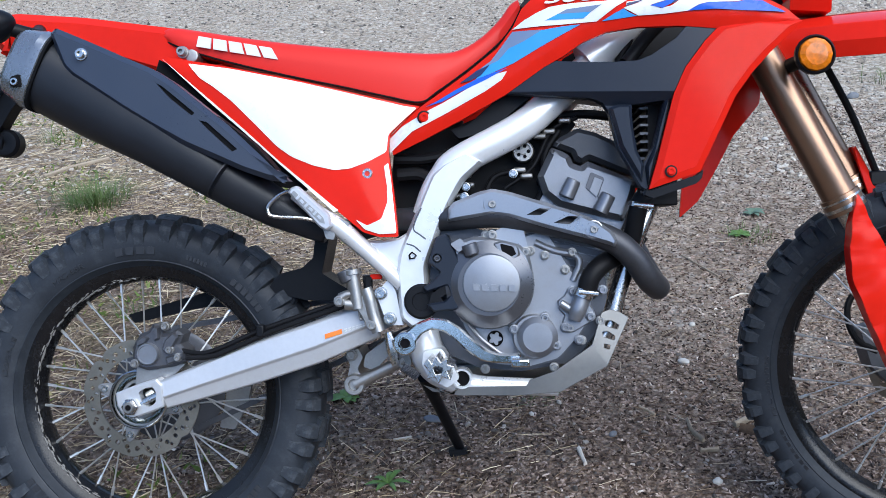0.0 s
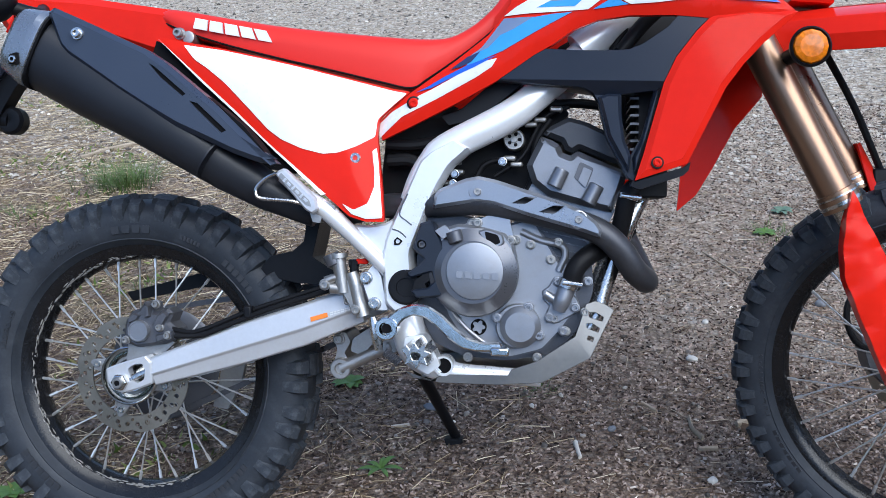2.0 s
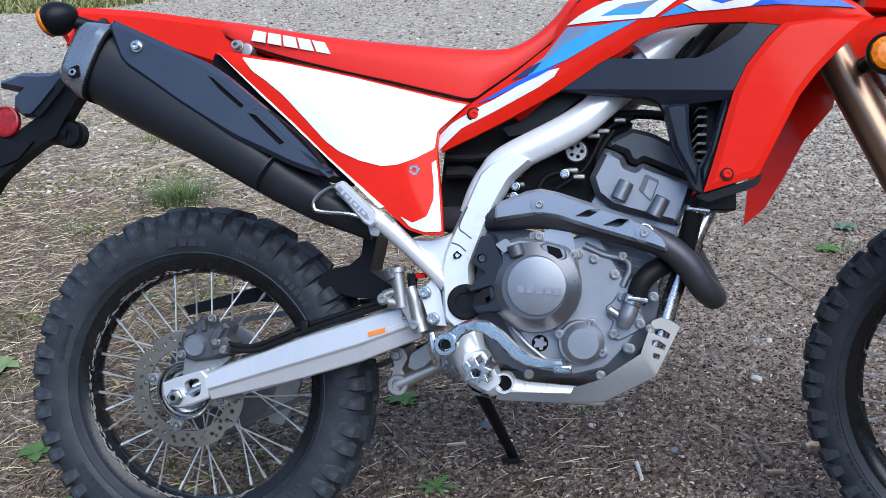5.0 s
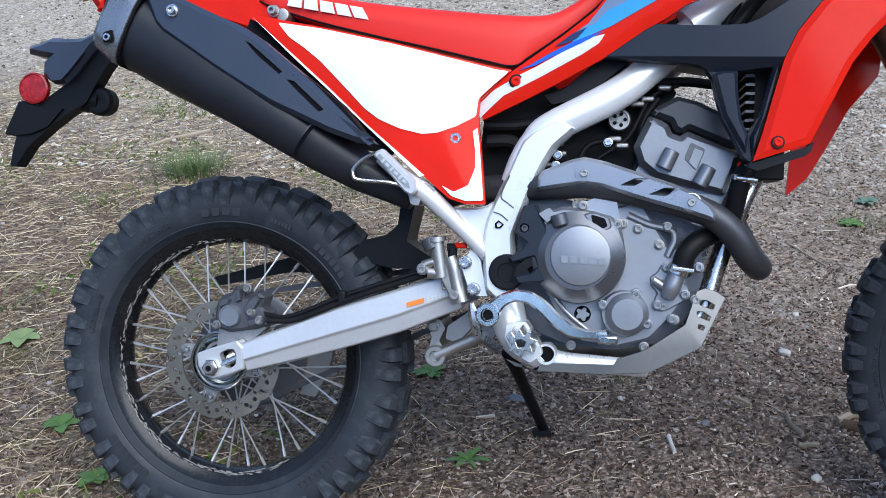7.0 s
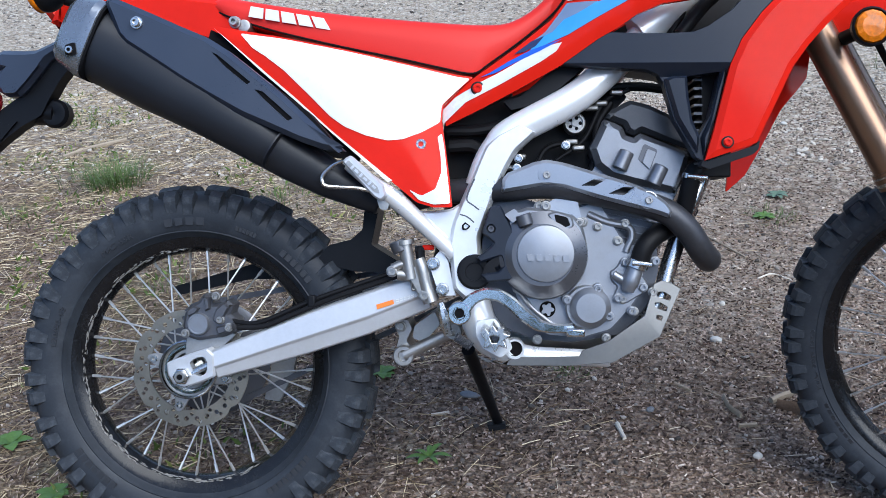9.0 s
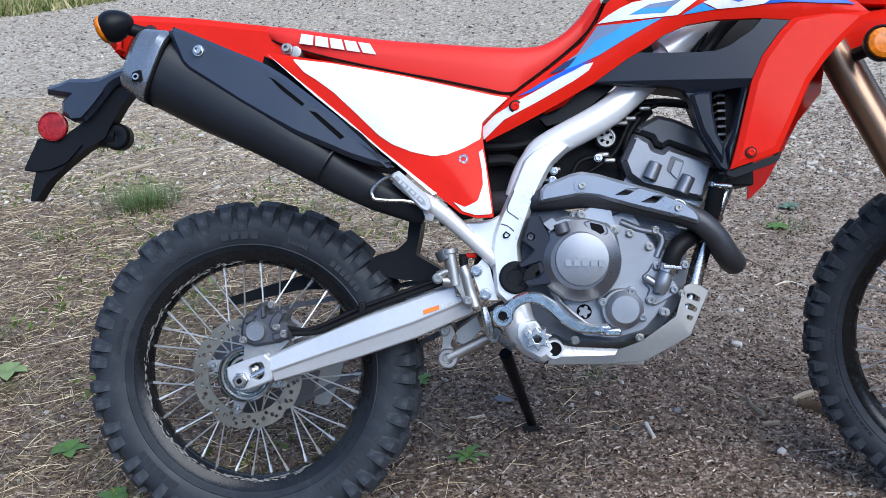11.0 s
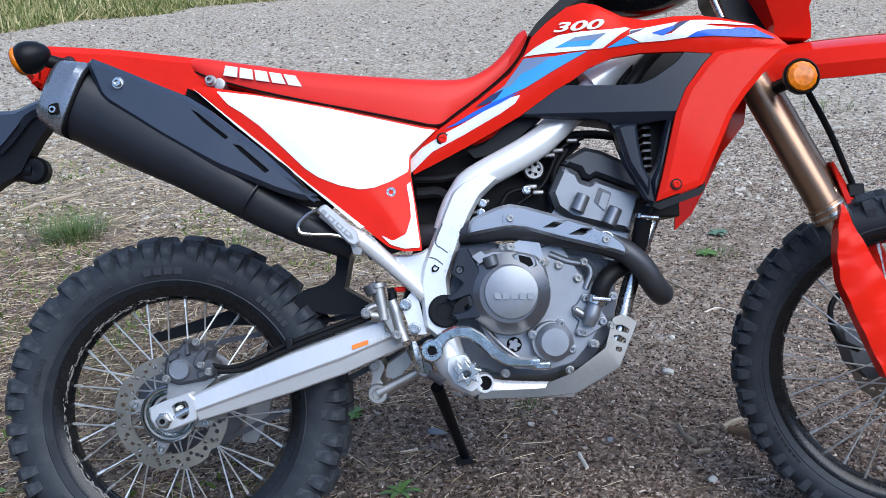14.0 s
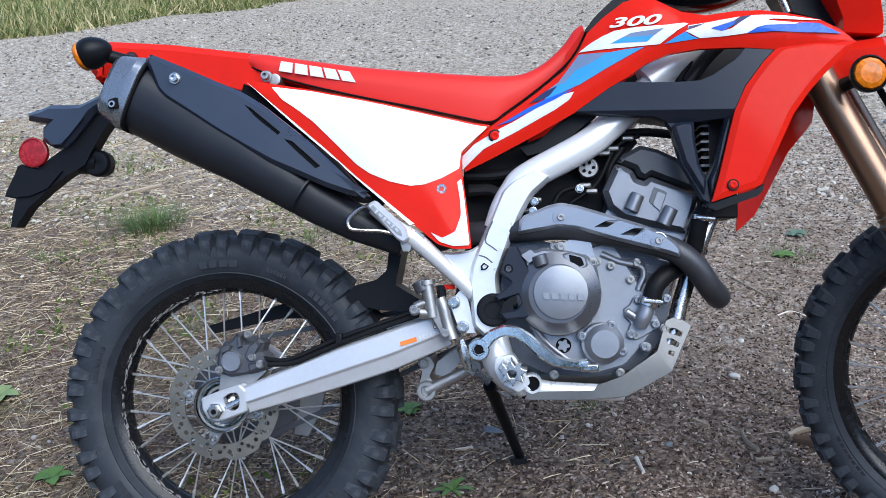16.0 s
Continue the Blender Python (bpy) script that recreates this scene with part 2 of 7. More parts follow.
def film(bm, outline, y, lift=0.0012, cut=0.025):
    """A thin film lying on a curved panel."""
    f = y if callable(y) else (lambda x, z: y)
    return plate(bm, outline, lambda x, z: f(x, z) - lift, 0.0008, (), cut)


def ring_loft(bm, rings, closed=True, caps=True):
    vs = [[bm.verts.new(p) for p in r] for r in rings]
    k = len(vs[0])
    for a, b in zip(vs, vs[1:]):
        for i in range(k if closed else k - 1):
            j = (i + 1) % k
            bm.faces.new((a[i], a[j], b[j], b[i]))
    if caps and closed:
        bm.faces.new(vs[0])
        bm.faces.new(list(reversed(vs[-1])))
    return bm


def tube(bm, pts, r, seg=14, smooth=5, flat=1.0, caps=True):
    """A tube along points; r is a number or a list of radii; flat squeezes it along y."""
    radii = r if isinstance(r, (list, tuple)) else [r] * len(pts)
    v = spline([(*p, q) for p, q in zip(pts, radii)], smooth) if smooth and len(pts) > 2 else [Vector((*p, q)) for p, q in zip(pts, radii)]
    c = [Vector(p[:3]) for p in v]
    rings, up = [], None
    for i in range(len(c)):
        d = (c[min(i + 1, len(c) - 1)] - c[max(i - 1, 0)]).normalized()
        if up is None:
            up = Vector((0, 1, 0)) if abs(d.y) < 0.9 else Vector((1, 0, 0))
        side = d.cross(up).normalized()
        up = side.cross(d).normalized()
        q = v[i][3]
        rings.append([c[i] + side * (q * math.cos(2 * math.pi * k / seg)) + up * (q * flat * math.sin(2 * math.pi * k / seg)) for k in range(seg)])
    return ring_loft(bm, rings, True, caps)


def lathe(bm, profile, centre, n=40, axis=Vector((0, 1, 0)), start=Vector((1, 0, 0)), closed=False):
    """Turns (radius, along) points round an axis through centre."""
    other = axis.cross(start)
    rings = []
    for r, h in profile:
        rings.append([Vector(centre) + axis * h + (start * math.cos(2 * math.pi * i / n) + other * math.sin(2 * math.pi * i / n)) * r for i in range(n)])
    if closed:
        rings.append(rings[0])
        vs = [[bm.verts.new(p) for p in r] for r in rings[:-1]]
        vs.append(vs[0])
        for a, b in zip(vs, vs[1:]):
            for i in range(n):
                bm.faces.new((a[i], a[(i + 1) % n], b[(i + 1) % n], b[i]))
        return bm
    return ring_loft(bm, rings, True, True)


def bolt(name, x, y, z, r, material, parent, label="", hexagon=True, depth=0.008, washer=1.35, axis=Vector((0, 1, 0))):
    """A flanged bolt head with a socket, its face towards -axis at y."""
    bm = bmesh.new()
    a = axis
    lathe(bm, [(r * washer, 0.004 + depth), (r * washer, depth), (r * washer * 0.93, depth - 0.001), (r, depth - 0.0012), (r, 0.0012), (r * 0.86, 0), (r * 0.5, 0), (r * 0.45, depth * 0.6), (0.0002, depth * 0.6)], (x, y, z), 18 if not hexagon else 18, a, Vector((1, 0, 0)))
    return part(name, bm, material, parent, label)


def box(bm, c, s, m=None):
    ret = bmesh.ops.create_cube(bm, size=1.0)
    mm = (m or Matrix.Identity(4)) @ Matrix.Translation(c) @ Matrix.Diagonal((*s, 1))
    bmesh.ops.transform(bm, matrix=mm, verts=ret["verts"])
    return bm


def both(name, bm, material, parent, label="", smooth=35, bevel=0.0, seg=2):
    """A part and its mirror image on the bike's other side."""
    far = bm.copy()
    for v in far.verts:
        v.co.y = -v.co.y
    ob = part(name, bm, material, parent, label, smooth, bevel, seg)
    part(name, far, material, parent, label, smooth, bevel, seg)
    return ob


# ---- the motorcycle: x ahead, y to its other side, z up along its own middle plane, leaning on its stand ----
LEANING = pose(0, 0, 0, -21.1)
bike = tagged(new("motorcycle"), "red and white dual-sport motorcycle leaning on its side stand on gravel", "motorcycle")
bike.matrix_world = LEANING


# surfaces
def S_SIDE(x, z):
    return -0.16 + 0.0175 * (x - 0.431) + 0.171 * (z - 0.732)


def S_UP(x, z):
    return -0.143 - 0.199 * (x - 0.533) + 0.128 * (z - 0.821) + 0.5 * max(0.0, x - 0.93) ** 2


def S_ARM(x, z):
    return -0.128 - 0.01 * x


def S_GUARD(x, z):
    return -0.19 - 0.11 * (x - 0.645)
# end surfaces


# -- wheels --
def wheel(name, R_rim, R_in, R_out, width, rim_w, knobs, m, labels, hub_r, spokes):
    """Rim, tyre with side lugs and tread blocks, hub and crossed spokes, built round the origin and set by m."""
    def place(bm):
        bmesh.ops.transform(bm, matrix=m, verts=bm.verts)
        return bm
    h = rim_w / 2
    bm = bmesh.new()
    prof = [(R_rim, -h), (R_rim + 0.001, -h + 0.003), (R_rim - 0.012, -h + 0.006), (R_rim - 0.014, -h * 0.4), (R_rim - 0.018, 0), (R_rim - 0.014, h * 0.4), (R_rim - 0.012, h - 0.006), (R_rim + 0.001, h - 0.003), (R_rim, h),
            (R_rim - 0.006, h), (R_in + 0.006, h * 0.72), (R_in, h * 0.3), (R_in - 0.003, 0), (R_in, -h * 0.3), (R_in + 0.006, -h * 0.72), (R_rim - 0.006, -h)]
    lathe(bm, prof, (0, 0, 0), 96, closed=True)
    w = part(name, place(bm), RIM, bike, labels[0])
    # tyre: a carcass with separate rubber blocks standing on its shoulder and crown
    c = width / 2
    rb = R_rim - 0.002
    tall = 0.0125 if name == "rear_wheel" else 0.0105
    crown = R_out - tall
    rc = rb + 0.46 * (crown - rb)

    def section(p):
        """A point of the carcass and the way outwards there; p in degrees from the crown."""
        def at(q):
            cq, sq = math.cos(radians(q)), math.sin(radians(q))
            return Vector((rc + (crown - rc) * math.copysign(abs(cq) ** 0.85, cq), -c * 0.96 * math.copysign(abs(sq) ** 0.85, sq)))
        d = at(p + 0.5) - at(p - 0.5)
        return at(p), Vector((-d.y, d.x)).normalized()
    bm = bmesh.new()
    prof = [(rb, -h - 0.001), (rb + 0.003, -h - 0.0055), (rb + 0.009, -c * 0.86), (rb + 0.011, -c * 0.845), (rb + 0.016, -c * 0.90)]
    prof += [tuple(section(p)[0]) for p in (97, 88, 78, 68, 58, 48, 38, 28, 18, 9, 0)]
    prof += [(r, -y) for r, y in reversed(prof[:-1])]
    prof += [(rb - 0.006, h - 0.004), (rb - 0.006, -h + 0.004)]
    lathe(bm, prof, (0, 0, 0), 144, closed=True)
    part("tyre", place(bm), RUBBER, w, labels[1], 30)
    pitch = 2 * math.pi * R_out / knobs

    def block(kind, rows):
        """A tread block: rows of (degrees from the crown, height, width at the foot, width at the top)."""
        bm = bmesh.new()
        grid = []
        for p, up, w0, w1 in rows:
            q, d = section(p)
            # outward direction, kept on the outer side of the carcass
            if d.x * (q.x - rc) + d.y * q.y < 0:
                d = -d
            top = q + d * up
            q = q - d * 0.002
            row = []
            for e, ww in ((q, -w0), (top, -w1), (top, w1), (q, w0)):
                a = ww / 2 / e.x
                row.append(bm.verts.new((e.x * math.cos(a), e.y, e.x * math.sin(a))))
            grid.append(row)
        for ra, rb_ in zip(grid, grid[1:]):
            for k in range(3):
                bm.faces.new((ra[k], ra[k + 1], rb_[k + 1], rb_[k]))
        bm.faces.new(grid[0])
        bm.faces.new(grid[-1][::-1])
        bmesh.ops.recalc_face_normals(bm, faces=bm.faces)
        me = bpy.data.meshes.new(kind)
        bm.to_mesh(me)
        bm.free()
        me.materials.append(TREAD)
        return me
    p = pitch
    sets = []
    for s in (1, -1):
        sets.append((s, "long", block("shoulder_block", [(s * 90, 0.0004, p * 0.40, p * 0.36), (s * 70, tall * 0.55, p * 0.56, p * 0.40), (s * 60, tall * 0.95, p * 0.62, p * 0.44), (s * 42, tall * 1.0, p * 0.64, p * 0.46)])))
        sets.append((s, "short", block("shoulder_block", [(s * 84, 0.0004, p * 0.44, p * 0.38), (s * 64, tall * 0.75, p * 0.62, p * 0.46), (s * 56, tall * 1.0, p * 0.64, p * 0.48), (s * 40, tall * 1.0, p * 0.66, p * 0.50)])))
        sets.append((s, "mid", block("tread_block", [(s * 36, tall * 0.96, p * 1.05, p * 0.82), (s * 22, tall, p * 1.08, p * 0.86), (s * 12, tall * 0.97, p * 1.0, p * 0.8)])))
    sets.append((0, "crown", block("crown_block", [(-11, tall, p * 0.92, p * 0.76), (0, tall * 1.02, p * 0.98, p * 0.82), (11, tall, p * 0.92, p * 0.76)])))
    rng = random.Random(7)
    for i in range(knobs):
        for s, kind, me in sets:
            if kind == "long" and i % 2 or kind == "short" and not i % 2 or kind == "mid" and i % 2 or kind == "crown" and not i % 2:
                continue
            turn = i + rng.uniform(-0.04, 0.04)
            if kind in ("long", "short"):
                turn += (0.09 if kind == "long" else -0.09) + (0.5 if s < 0 else 0)
            elif kind == "mid":
                turn += 1.0 if s > 0 else 0.5
            b = new(me.name.split(".")[0], me)
            b.parent = w
            b.matrix_local = m @ Matrix.Rotation(-2 * math.pi * turn / knobs, 4, "Y")
    # hub
    bm = bmesh.new()
    lathe(bm, [(0.012, -0.075), (0.028, -0.075), (0.030, -0.05), (hub_r, -0.045), (hub_r, -0.038), (hub_r * 0.72, -0.03), (hub_r * 0.66, 0), (hub_r * 0.72, 0.03), (hub_r, 0.038), (hub_r, 0.045), (0.030, 0.05), (0.028, 0.075), (0.012, 0.075)], (0, 0, 0), 36)
    part("hub", place(bm), ENGINE if name == "rear_wheel" else DARKENG, w)
    # spokes
    n = spokes
    for i in range(n):
        s = -1 if i % 2 else 1
        k = i // 2
        ar = 2 * math.pi * i / n
        swing = (0.62 if k % 2 else -0.62)
        ah = ar + swing
        p0 = Vector((hub_r * 0.93 * math.cos(ah), s * 0.040, hub_r * 0.93 * math.sin(ah)))
        p1 = Vector((R_in * math.cos(ar), s * 0.006, R_in * math.sin(ar)))
        bm = bmesh.new()
        d = (p1 - p0).normalized()
        tube(bm, [tuple(p0), tuple(p1 - d * 0.018)], 0.0017, 6, 0)
        tube(bm, [tuple(p1 - d * 0.018), tuple(p1)], 0.0030, 6, 0)
        part("spoke", place(bm), SPOKE, w)
    return w


LETTER = mat("raised_rubber", (0.020, 0.022, 0.027), 0.5, 0, 0.2, 20, 200, dirt=(0.06, 0.062, 0.066), dirt_amount=0.3)


def arc_text(text, size, r0, start, y, m, parent, name):
    """Words bent round a wheel, standing proud of the tyre wall; start in degrees, read clockwise."""
    cu = bpy.data.curves.new(name, "FONT")
    cu.body, cu.size, cu.extrude = text, size, 0.0008
    ob = new(name, cu)
    me = bpy.data.meshes.new_from_object(ob.evaluated_get(bpy.context.evaluated_depsgraph_get()))
    bpy.data.objects.remove(ob)
    for v in me.vertices:
        a = radians(start) - v.co.x * 1.25 / r0
        v.co = m @ Vector(((r0 + v.co.y) * math.cos(a), y - v.co.z, (r0 + v.co.y) * math.sin(a)))
    me.materials.clear()
    me.materials.append(LETTER)
    o = new(name, me)
    o.parent = parent
    o["label"] = "raised size marking"


def arc_bars(r0, h, start, end, n, y, m, parent):
    """Raised bars round a tyre wall, one by one."""
    for i in range(n):
        bm = bmesh.new()
        a0 = radians(start + (end - start) * (i + 0.12) / n)
        a1 = radians(start + (end - start) * (i + 0.85) / n)
        q = [(r0, a0), (r0, a1), (r0 + h, a1), (r0 + h, a0)]
        lo = [bm.verts.new((r * math.cos(a), y + 0.001, r * math.sin(a))) for r, a in q]
        hi = [bm.verts.new((r * math.cos(a), y - 0.001, r * math.sin(a))) for r, a in q]
        bm.faces.new(hi)
        for k in range(4):
            bm.faces.new((lo[k], lo[(k + 1) % 4], hi[(k + 1) % 4], hi[k]))
        bmesh.ops.transform(bm, matrix=m, verts=bm.verts)
        part("raised_bar", bm, LETTER, parent, "", 0)


rear_m = Matrix.Translation((0, 0, 0.335))
rear = wheel("rear_wheel", 0.243, 0.214, 0.338, 0.122, 0.076, 46, rear_m @ pose(0, 0, 0, 0, 4, 0), ("black rim with dried mud along its edge", "black knobbly off-road tyre dusty on its side wall"), 0.052, 36)

arc_text("120/90-18", 0.0150, 0.2620, 172, -0.0585, rear_m, rear, "size_marking")
arc_text("M/C 65R", 0.0150, 0.2620, 129, -0.0585, rear_m, rear, "size_marking")
for r0, h, a0, a1, k in ((0.262, 0.014, 101, 84, 4), (0.264, 0.008, 72, 63, 6), (0.262, 0.012, 52, 35, 6), (0.262, 0.013, 236, 214, 7), (0.262, 0.012, 300, 322, 9)):
    arc_bars(r0, h, a0, a1, k, -0.0580, rear_m, rear)

MUD = mat("dried_mud", (0.26, 0.25, 0.235), 0.9, 0, 0.2, 60, 300, 0.6, spec=0.1)
rng = random.Random(21)
bm = bmesh.new()
for i in range(420):
    a = radians(rng.uniform(95, 300))
    r = 0.2185 + rng.uniform(-0.003, 0.004)
    c = Vector((r * math.cos(a), -0.0270 + rng.uniform(-0.002, 0.004), 0.335 + r * math.sin(a)))
    ret = bmesh.ops.create_icosphere(bm, subdivisions=1, radius=1)
    bmesh.ops.transform(bm, matrix=Matrix.Translation(c) @ Matrix.Rotation(-a, 4, "Y") @ Matrix.Diagonal((rng.uniform(0.0005, 0.0016), 0.0014, rng.uniform(0.0015, 0.008), 1)), verts=ret["verts"])
part("mud_specks", bm, MUD, rear, "dried pale mud along the rim edge", 40)["kind"] = "stuff"

RAKE, STEER = 27.5, -24.0
axis_dir = Vector((-math.sin(radians(RAKE)), 0, math.cos(radians(RAKE))))
foot = Vector((1.387, 0, 0.335))
steer_m = Matrix.Translation(foot) @ Matrix.Rotation(radians(STEER), 4, axis_dir) @ Matrix.Translation(-foot)
fwd = Vector((math.cos(radians(RAKE)), 0, math.sin(radians(RAKE))))
front_c = foot + fwd * 0.062
front = wheel("front_wheel", 0.280, 0.254, 0.354, 0.094, 0.056, 56, steer_m @ Matrix.Translation(front_c) @ pose(0, 0, 0, 0, 3, 0), ("black front rim", "black knobbly front tyre"), 0.042, 36)


f_spin = steer_m @ Matrix.Translation(front_c)
arc_text("M/C 54R M+S", 0.0165, 0.2905, 199, -0.0428, f_spin, front, "size_marking")
arc_bars(0.291, 0.012, 222, 204, 7, -0.0425, f_spin, front)
arc_bars(0.291, 0.012, 150, 120, 8, -0.0425, f_spin, front)


# -- rear brake disc, axle, swingarm --
def disc(parent, centre, y, R, r, holes_n, m, wave=0.006):
    bm = bmesh.new()
    out = []
    for i in range(120):
        a = 2 * math.pi * i / 120
        q = R - wave * max(0, math.cos(a * 8)) ** 4
        out.append((q * math.cos(a), q * math.sin(a)))
    hs = []
    for i in range(holes_n):
        a = 2 * math.pi * i / holes_n
        hs.append(circle2((R * 0.855) * math.cos(a), (R * 0.855) * math.sin(a), 0.0046, 8))
        a += math.pi / holes_n
        hs.append(circle2((R * 0.92) * math.cos(a - 0.05), (R * 0.92) * math.sin(a - 0.05), 0.0036, 8)) if i % 2 else hs.append(circle2((R * 0.775) * math.cos(a), (R * 0.775) * math.sin(a), 0.0038, 8))
    plate(bm, out, y, 0.004, [circle2(0, 0, r, 40)] + hs)
    bmesh.ops.transform(bm, matrix=m, verts=bm.verts)
    return part("brake_disc", bm, DISC, parent, "drilled steel brake disc")


disc(rear, None, -0.075, 0.108, 0.077, 30, rear_m)
bm = bmesh.new()
star = []
for i in range(96):
    a = 2 * math.pi * i / 96
    r = 0.050 + 0.032 * max(0.0, math.cos(4 * (a - math.pi / 4 - 0.5))) ** 3
    star.append((r * math.cos(a), 0.335 + r * math.sin(a)))
plate(bm, star, -0.080, 0.006, [circle2(0, 0.335, 0.030, 28)])
part("disc_carrier", bm, STEEL, rear, "", 30, 0.001)
bm = bmesh.new()
lathe(bm, [(0.046, 0.03), (0.046, 0.0), (0.044, -0.004), (0.040, -0.004), (0.034, 0.004), (0.018, 0.006), (0.016, -0.010), (0.0002, -0.010)], (0, -0.082, 0.335), 40)
part("hub_dish", bm, POLISHED, rear, "polished hub dish")
bm = bmesh.new()
lathe(bm, [(0.0535, 0.02), (0.0535, -0.003), (0.0515, -0.005), (0.0495, -0.003), (0.0480, 0.010), (0.046, 0.012)], (0, -0.088, 0.335), 48)
part("hub_rim", bm, POLISHED, rear, "", 30)
for i in range(4):
    a = math.pi / 4 + i * math.pi / 2 + 0.5
    bolt("disc_bolt", 0.068 * math.cos(a), -0.083, 0.335 + 0.068 * math.sin(a), 0.0065, CHROME, rear)

# swingarm: two box arms with a ridge along the outer face, and a cross bridge
arm_top = [(0.051, 0.373), (0.145, 0.41), (0.231, 0.443), (0.327, 0.474), (0.428, 0.508)]
arm_bot = [(0.063, 0.323), (0.144, 0.344), (0.23, 0.367), (0.336, 0.4), (0.445, 0.445)]
bm = bmesh.new()
for side in (-1, 1):
    rings = []
    for (xt, zt), (xb, zb) in zip(arm_top, arm_bot):
        yo = S_ARM((xt + xb) / 2, 0)
        xm, zm = xt * 0.42 + xb * 0.58, zt * 0.42 + zb * 0.58
        ring = [(xt, yo + 0.012, zt), (xt * 0.93 + xb * 0.07, yo + 0.003, zt * 0.93 + zb * 0.07), (xm, yo - 0.001, zm), (xm * 0.9 + xb * 0.1, yo + 0.0035, zm * 0.9 + zb * 0.1), (xb * 0.94 + xm * 0.06, yo + 0.008, zb * 0.94 + zm * 0.06), (xb, yo + 0.014, zb), (xb, yo + 0.03, zb), (xt, yo + 0.03, zt)]
        rings.append([(x, y * -side, z) for x, y, z in ring])
    ring_loft(bm, rings)
box(bm, (0.375, 0, 0.455), (0.05, 0.2, 0.06))
swingarm = part("swingarm", bm, ALU, bike, "brushed aluminium swingarm", 25, 0.002)
bm = bmesh.new()
panel(bm, rounded([(-0.026, 0.353), (-0.001, 0.363), (0.048, 0.378), (0.059, 0.367), (0.061, 0.328), (0.039, 0.319), (0.005, 0.308), (-0.014, 0.315), (-0.024, 0.332)], 0.15), -0.128, 0.003, 0.003, 0.03, [rounded([(0.016, 0.354), (0.027, 0.362), (0.042, 0.364), (0.048, 0.355), (0.047, 0.336), (0.035, 0.328), (0.024, 0.333)], 0.3)])
part("axle_plate", bm, ALU, swingarm, "", 30)
ax = [(0.003, 0.33)][0]
bm = bmesh.new()
lathe(bm, [(0.0215, 0.012), (0.0215, 0.002), (0.0205, 0.0), (0.0002, 0.0)], (ax[0], -0.130, ax[1]), 32)
part("axle_washer", bm, CHROME, swingarm, "", 30)
bm = bmesh.new()
lathe(bm, [(0.0155, 0.012), (0.0155, -0.008), (0.0135, -0.011), (0.0002, -0.011)], (ax[0], -0.131, ax[1]), 6)
part("axle_nut", bm, CHROME, swingarm, "zinc axle nut", 20, 0.001)
bm = bmesh.new()
lathe(bm, [(0.0095, 0.01), (0.0095, -0.006), (0.0085, -0.0075), (0.0055, -0.0075), (0.005, 0.004), (0.0002, 0.004)], (ax[0], -0.141, ax[1]), 24)
part("axle_end", bm, STEEL, swingarm, "", 30)
# near-black disc paints the shade inside the axle's bore
bm = bmesh.new()
lathe(bm, [(0.0048, 0.004), (0.0047, 0.0), (0.0002, 0.0)], (ax[0], -0.1475, ax[1]), 16)
part("bore_shade", bm, DARK, swingarm, "", 30)
bm = bmesh.new()
tube(bm, [(ax[0], -0.12, ax[1]), (ax[0], 0.13, ax[1])], 0.011, 14, 0)
part("axle", bm, STEEL, swingarm)
bm = bmesh.new()
b0, b1 = [(0.019, 0.334), (0.051, 0.35)]
tube(bm, [(b0[0], -0.126, b0[1]), (b1[0], -0.122, b1[1])], 0.006, 10, 0)
part("chain_adjuster", bm, CHROME, swingarm)
# warning label and the pale lettering plate beside it
lab = [(0.35, 0.453), (0.38, 0.462), (0.381, 0.454), (0.351, 0.445)]
bm = bmesh.new()
film(bm, lab, S_ARM, 0.0024, 0)
part("warning_label", bm, LABEL, swingarm, "small orange warning label")
lab2 = [(0.384, 0.462), (0.431, 0.475), (0.43, 0.468), (0.385, 0.455)]
bm = bmesh.new()
for i in range(7):
    for j in range(2):
        u0, u1 = (i + 0.1) / 7, (i + 0.8) / 7
        q = [Vector(lab2[0]).lerp(Vector(lab2[1]), u) for u in (u0, u1)]
        w_ = [Vector(lab2[3]).lerp(Vector(lab2[2]), u) for u in (u0, u1)]
        film(bm, [tuple(q[0].lerp(w_[0], j * 0.5)), tuple(q[1].lerp(w_[1], j * 0.5)), tuple(q[1].lerp(w_[1], j * 0.5 + 0.3)), tuple(q[0].lerp(w_[0], j * 0.5 + 0.3))], S_ARM, 0.0024, 0)
part("lettering", bm, WHITE, swingarm, "rows of small white bars")

# caliper
cal_out = [(0.003, 0.396), (-0.004, 0.415), (-0.000, 0.438), (0.011, 0.455), (0.026, 0.460), (0.035, 0.473), (0.049, 0.470), (0.052, 0.455), (0.066, 0.456), (0.077, 0.462), (0.089, 0.453), (0.083, 0.436), (0.096, 0.425), (0.093, 0.404), (0.073, 0.396), (0.050, 0.393), (0.024, 0.389)]
cal = part("brake_caliper", panel(bmesh.new(), rounded(cal_out, 0.12, 2), -0.100, 0.006, 0.008, 0.045), DARKENG, bike, "grey rear brake caliper", 30)
for o in ([(0.052, 0.427), (0.059, 0.446), (0.074, 0.458), (0.084, 0.449), (0.075, 0.433), (0.062, 0.418)], [(0.005, 0.443), (0.018, 0.453), (0.031, 0.449), (0.024, 0.438), (0.009, 0.432)], [(0.038, 0.470), (0.048, 0.467), (0.050, 0.446), (0.039, 0.442)], [(0.058, 0.414), (0.092, 0.422), (0.092, 0.409), (0.062, 0.399)]):
    part("caliper_lug", panel(bmesh.new(), rounded(o, 0.2), -0.108, 0.003, 0.006, 0.03), DARKENG, cal, "", 30)
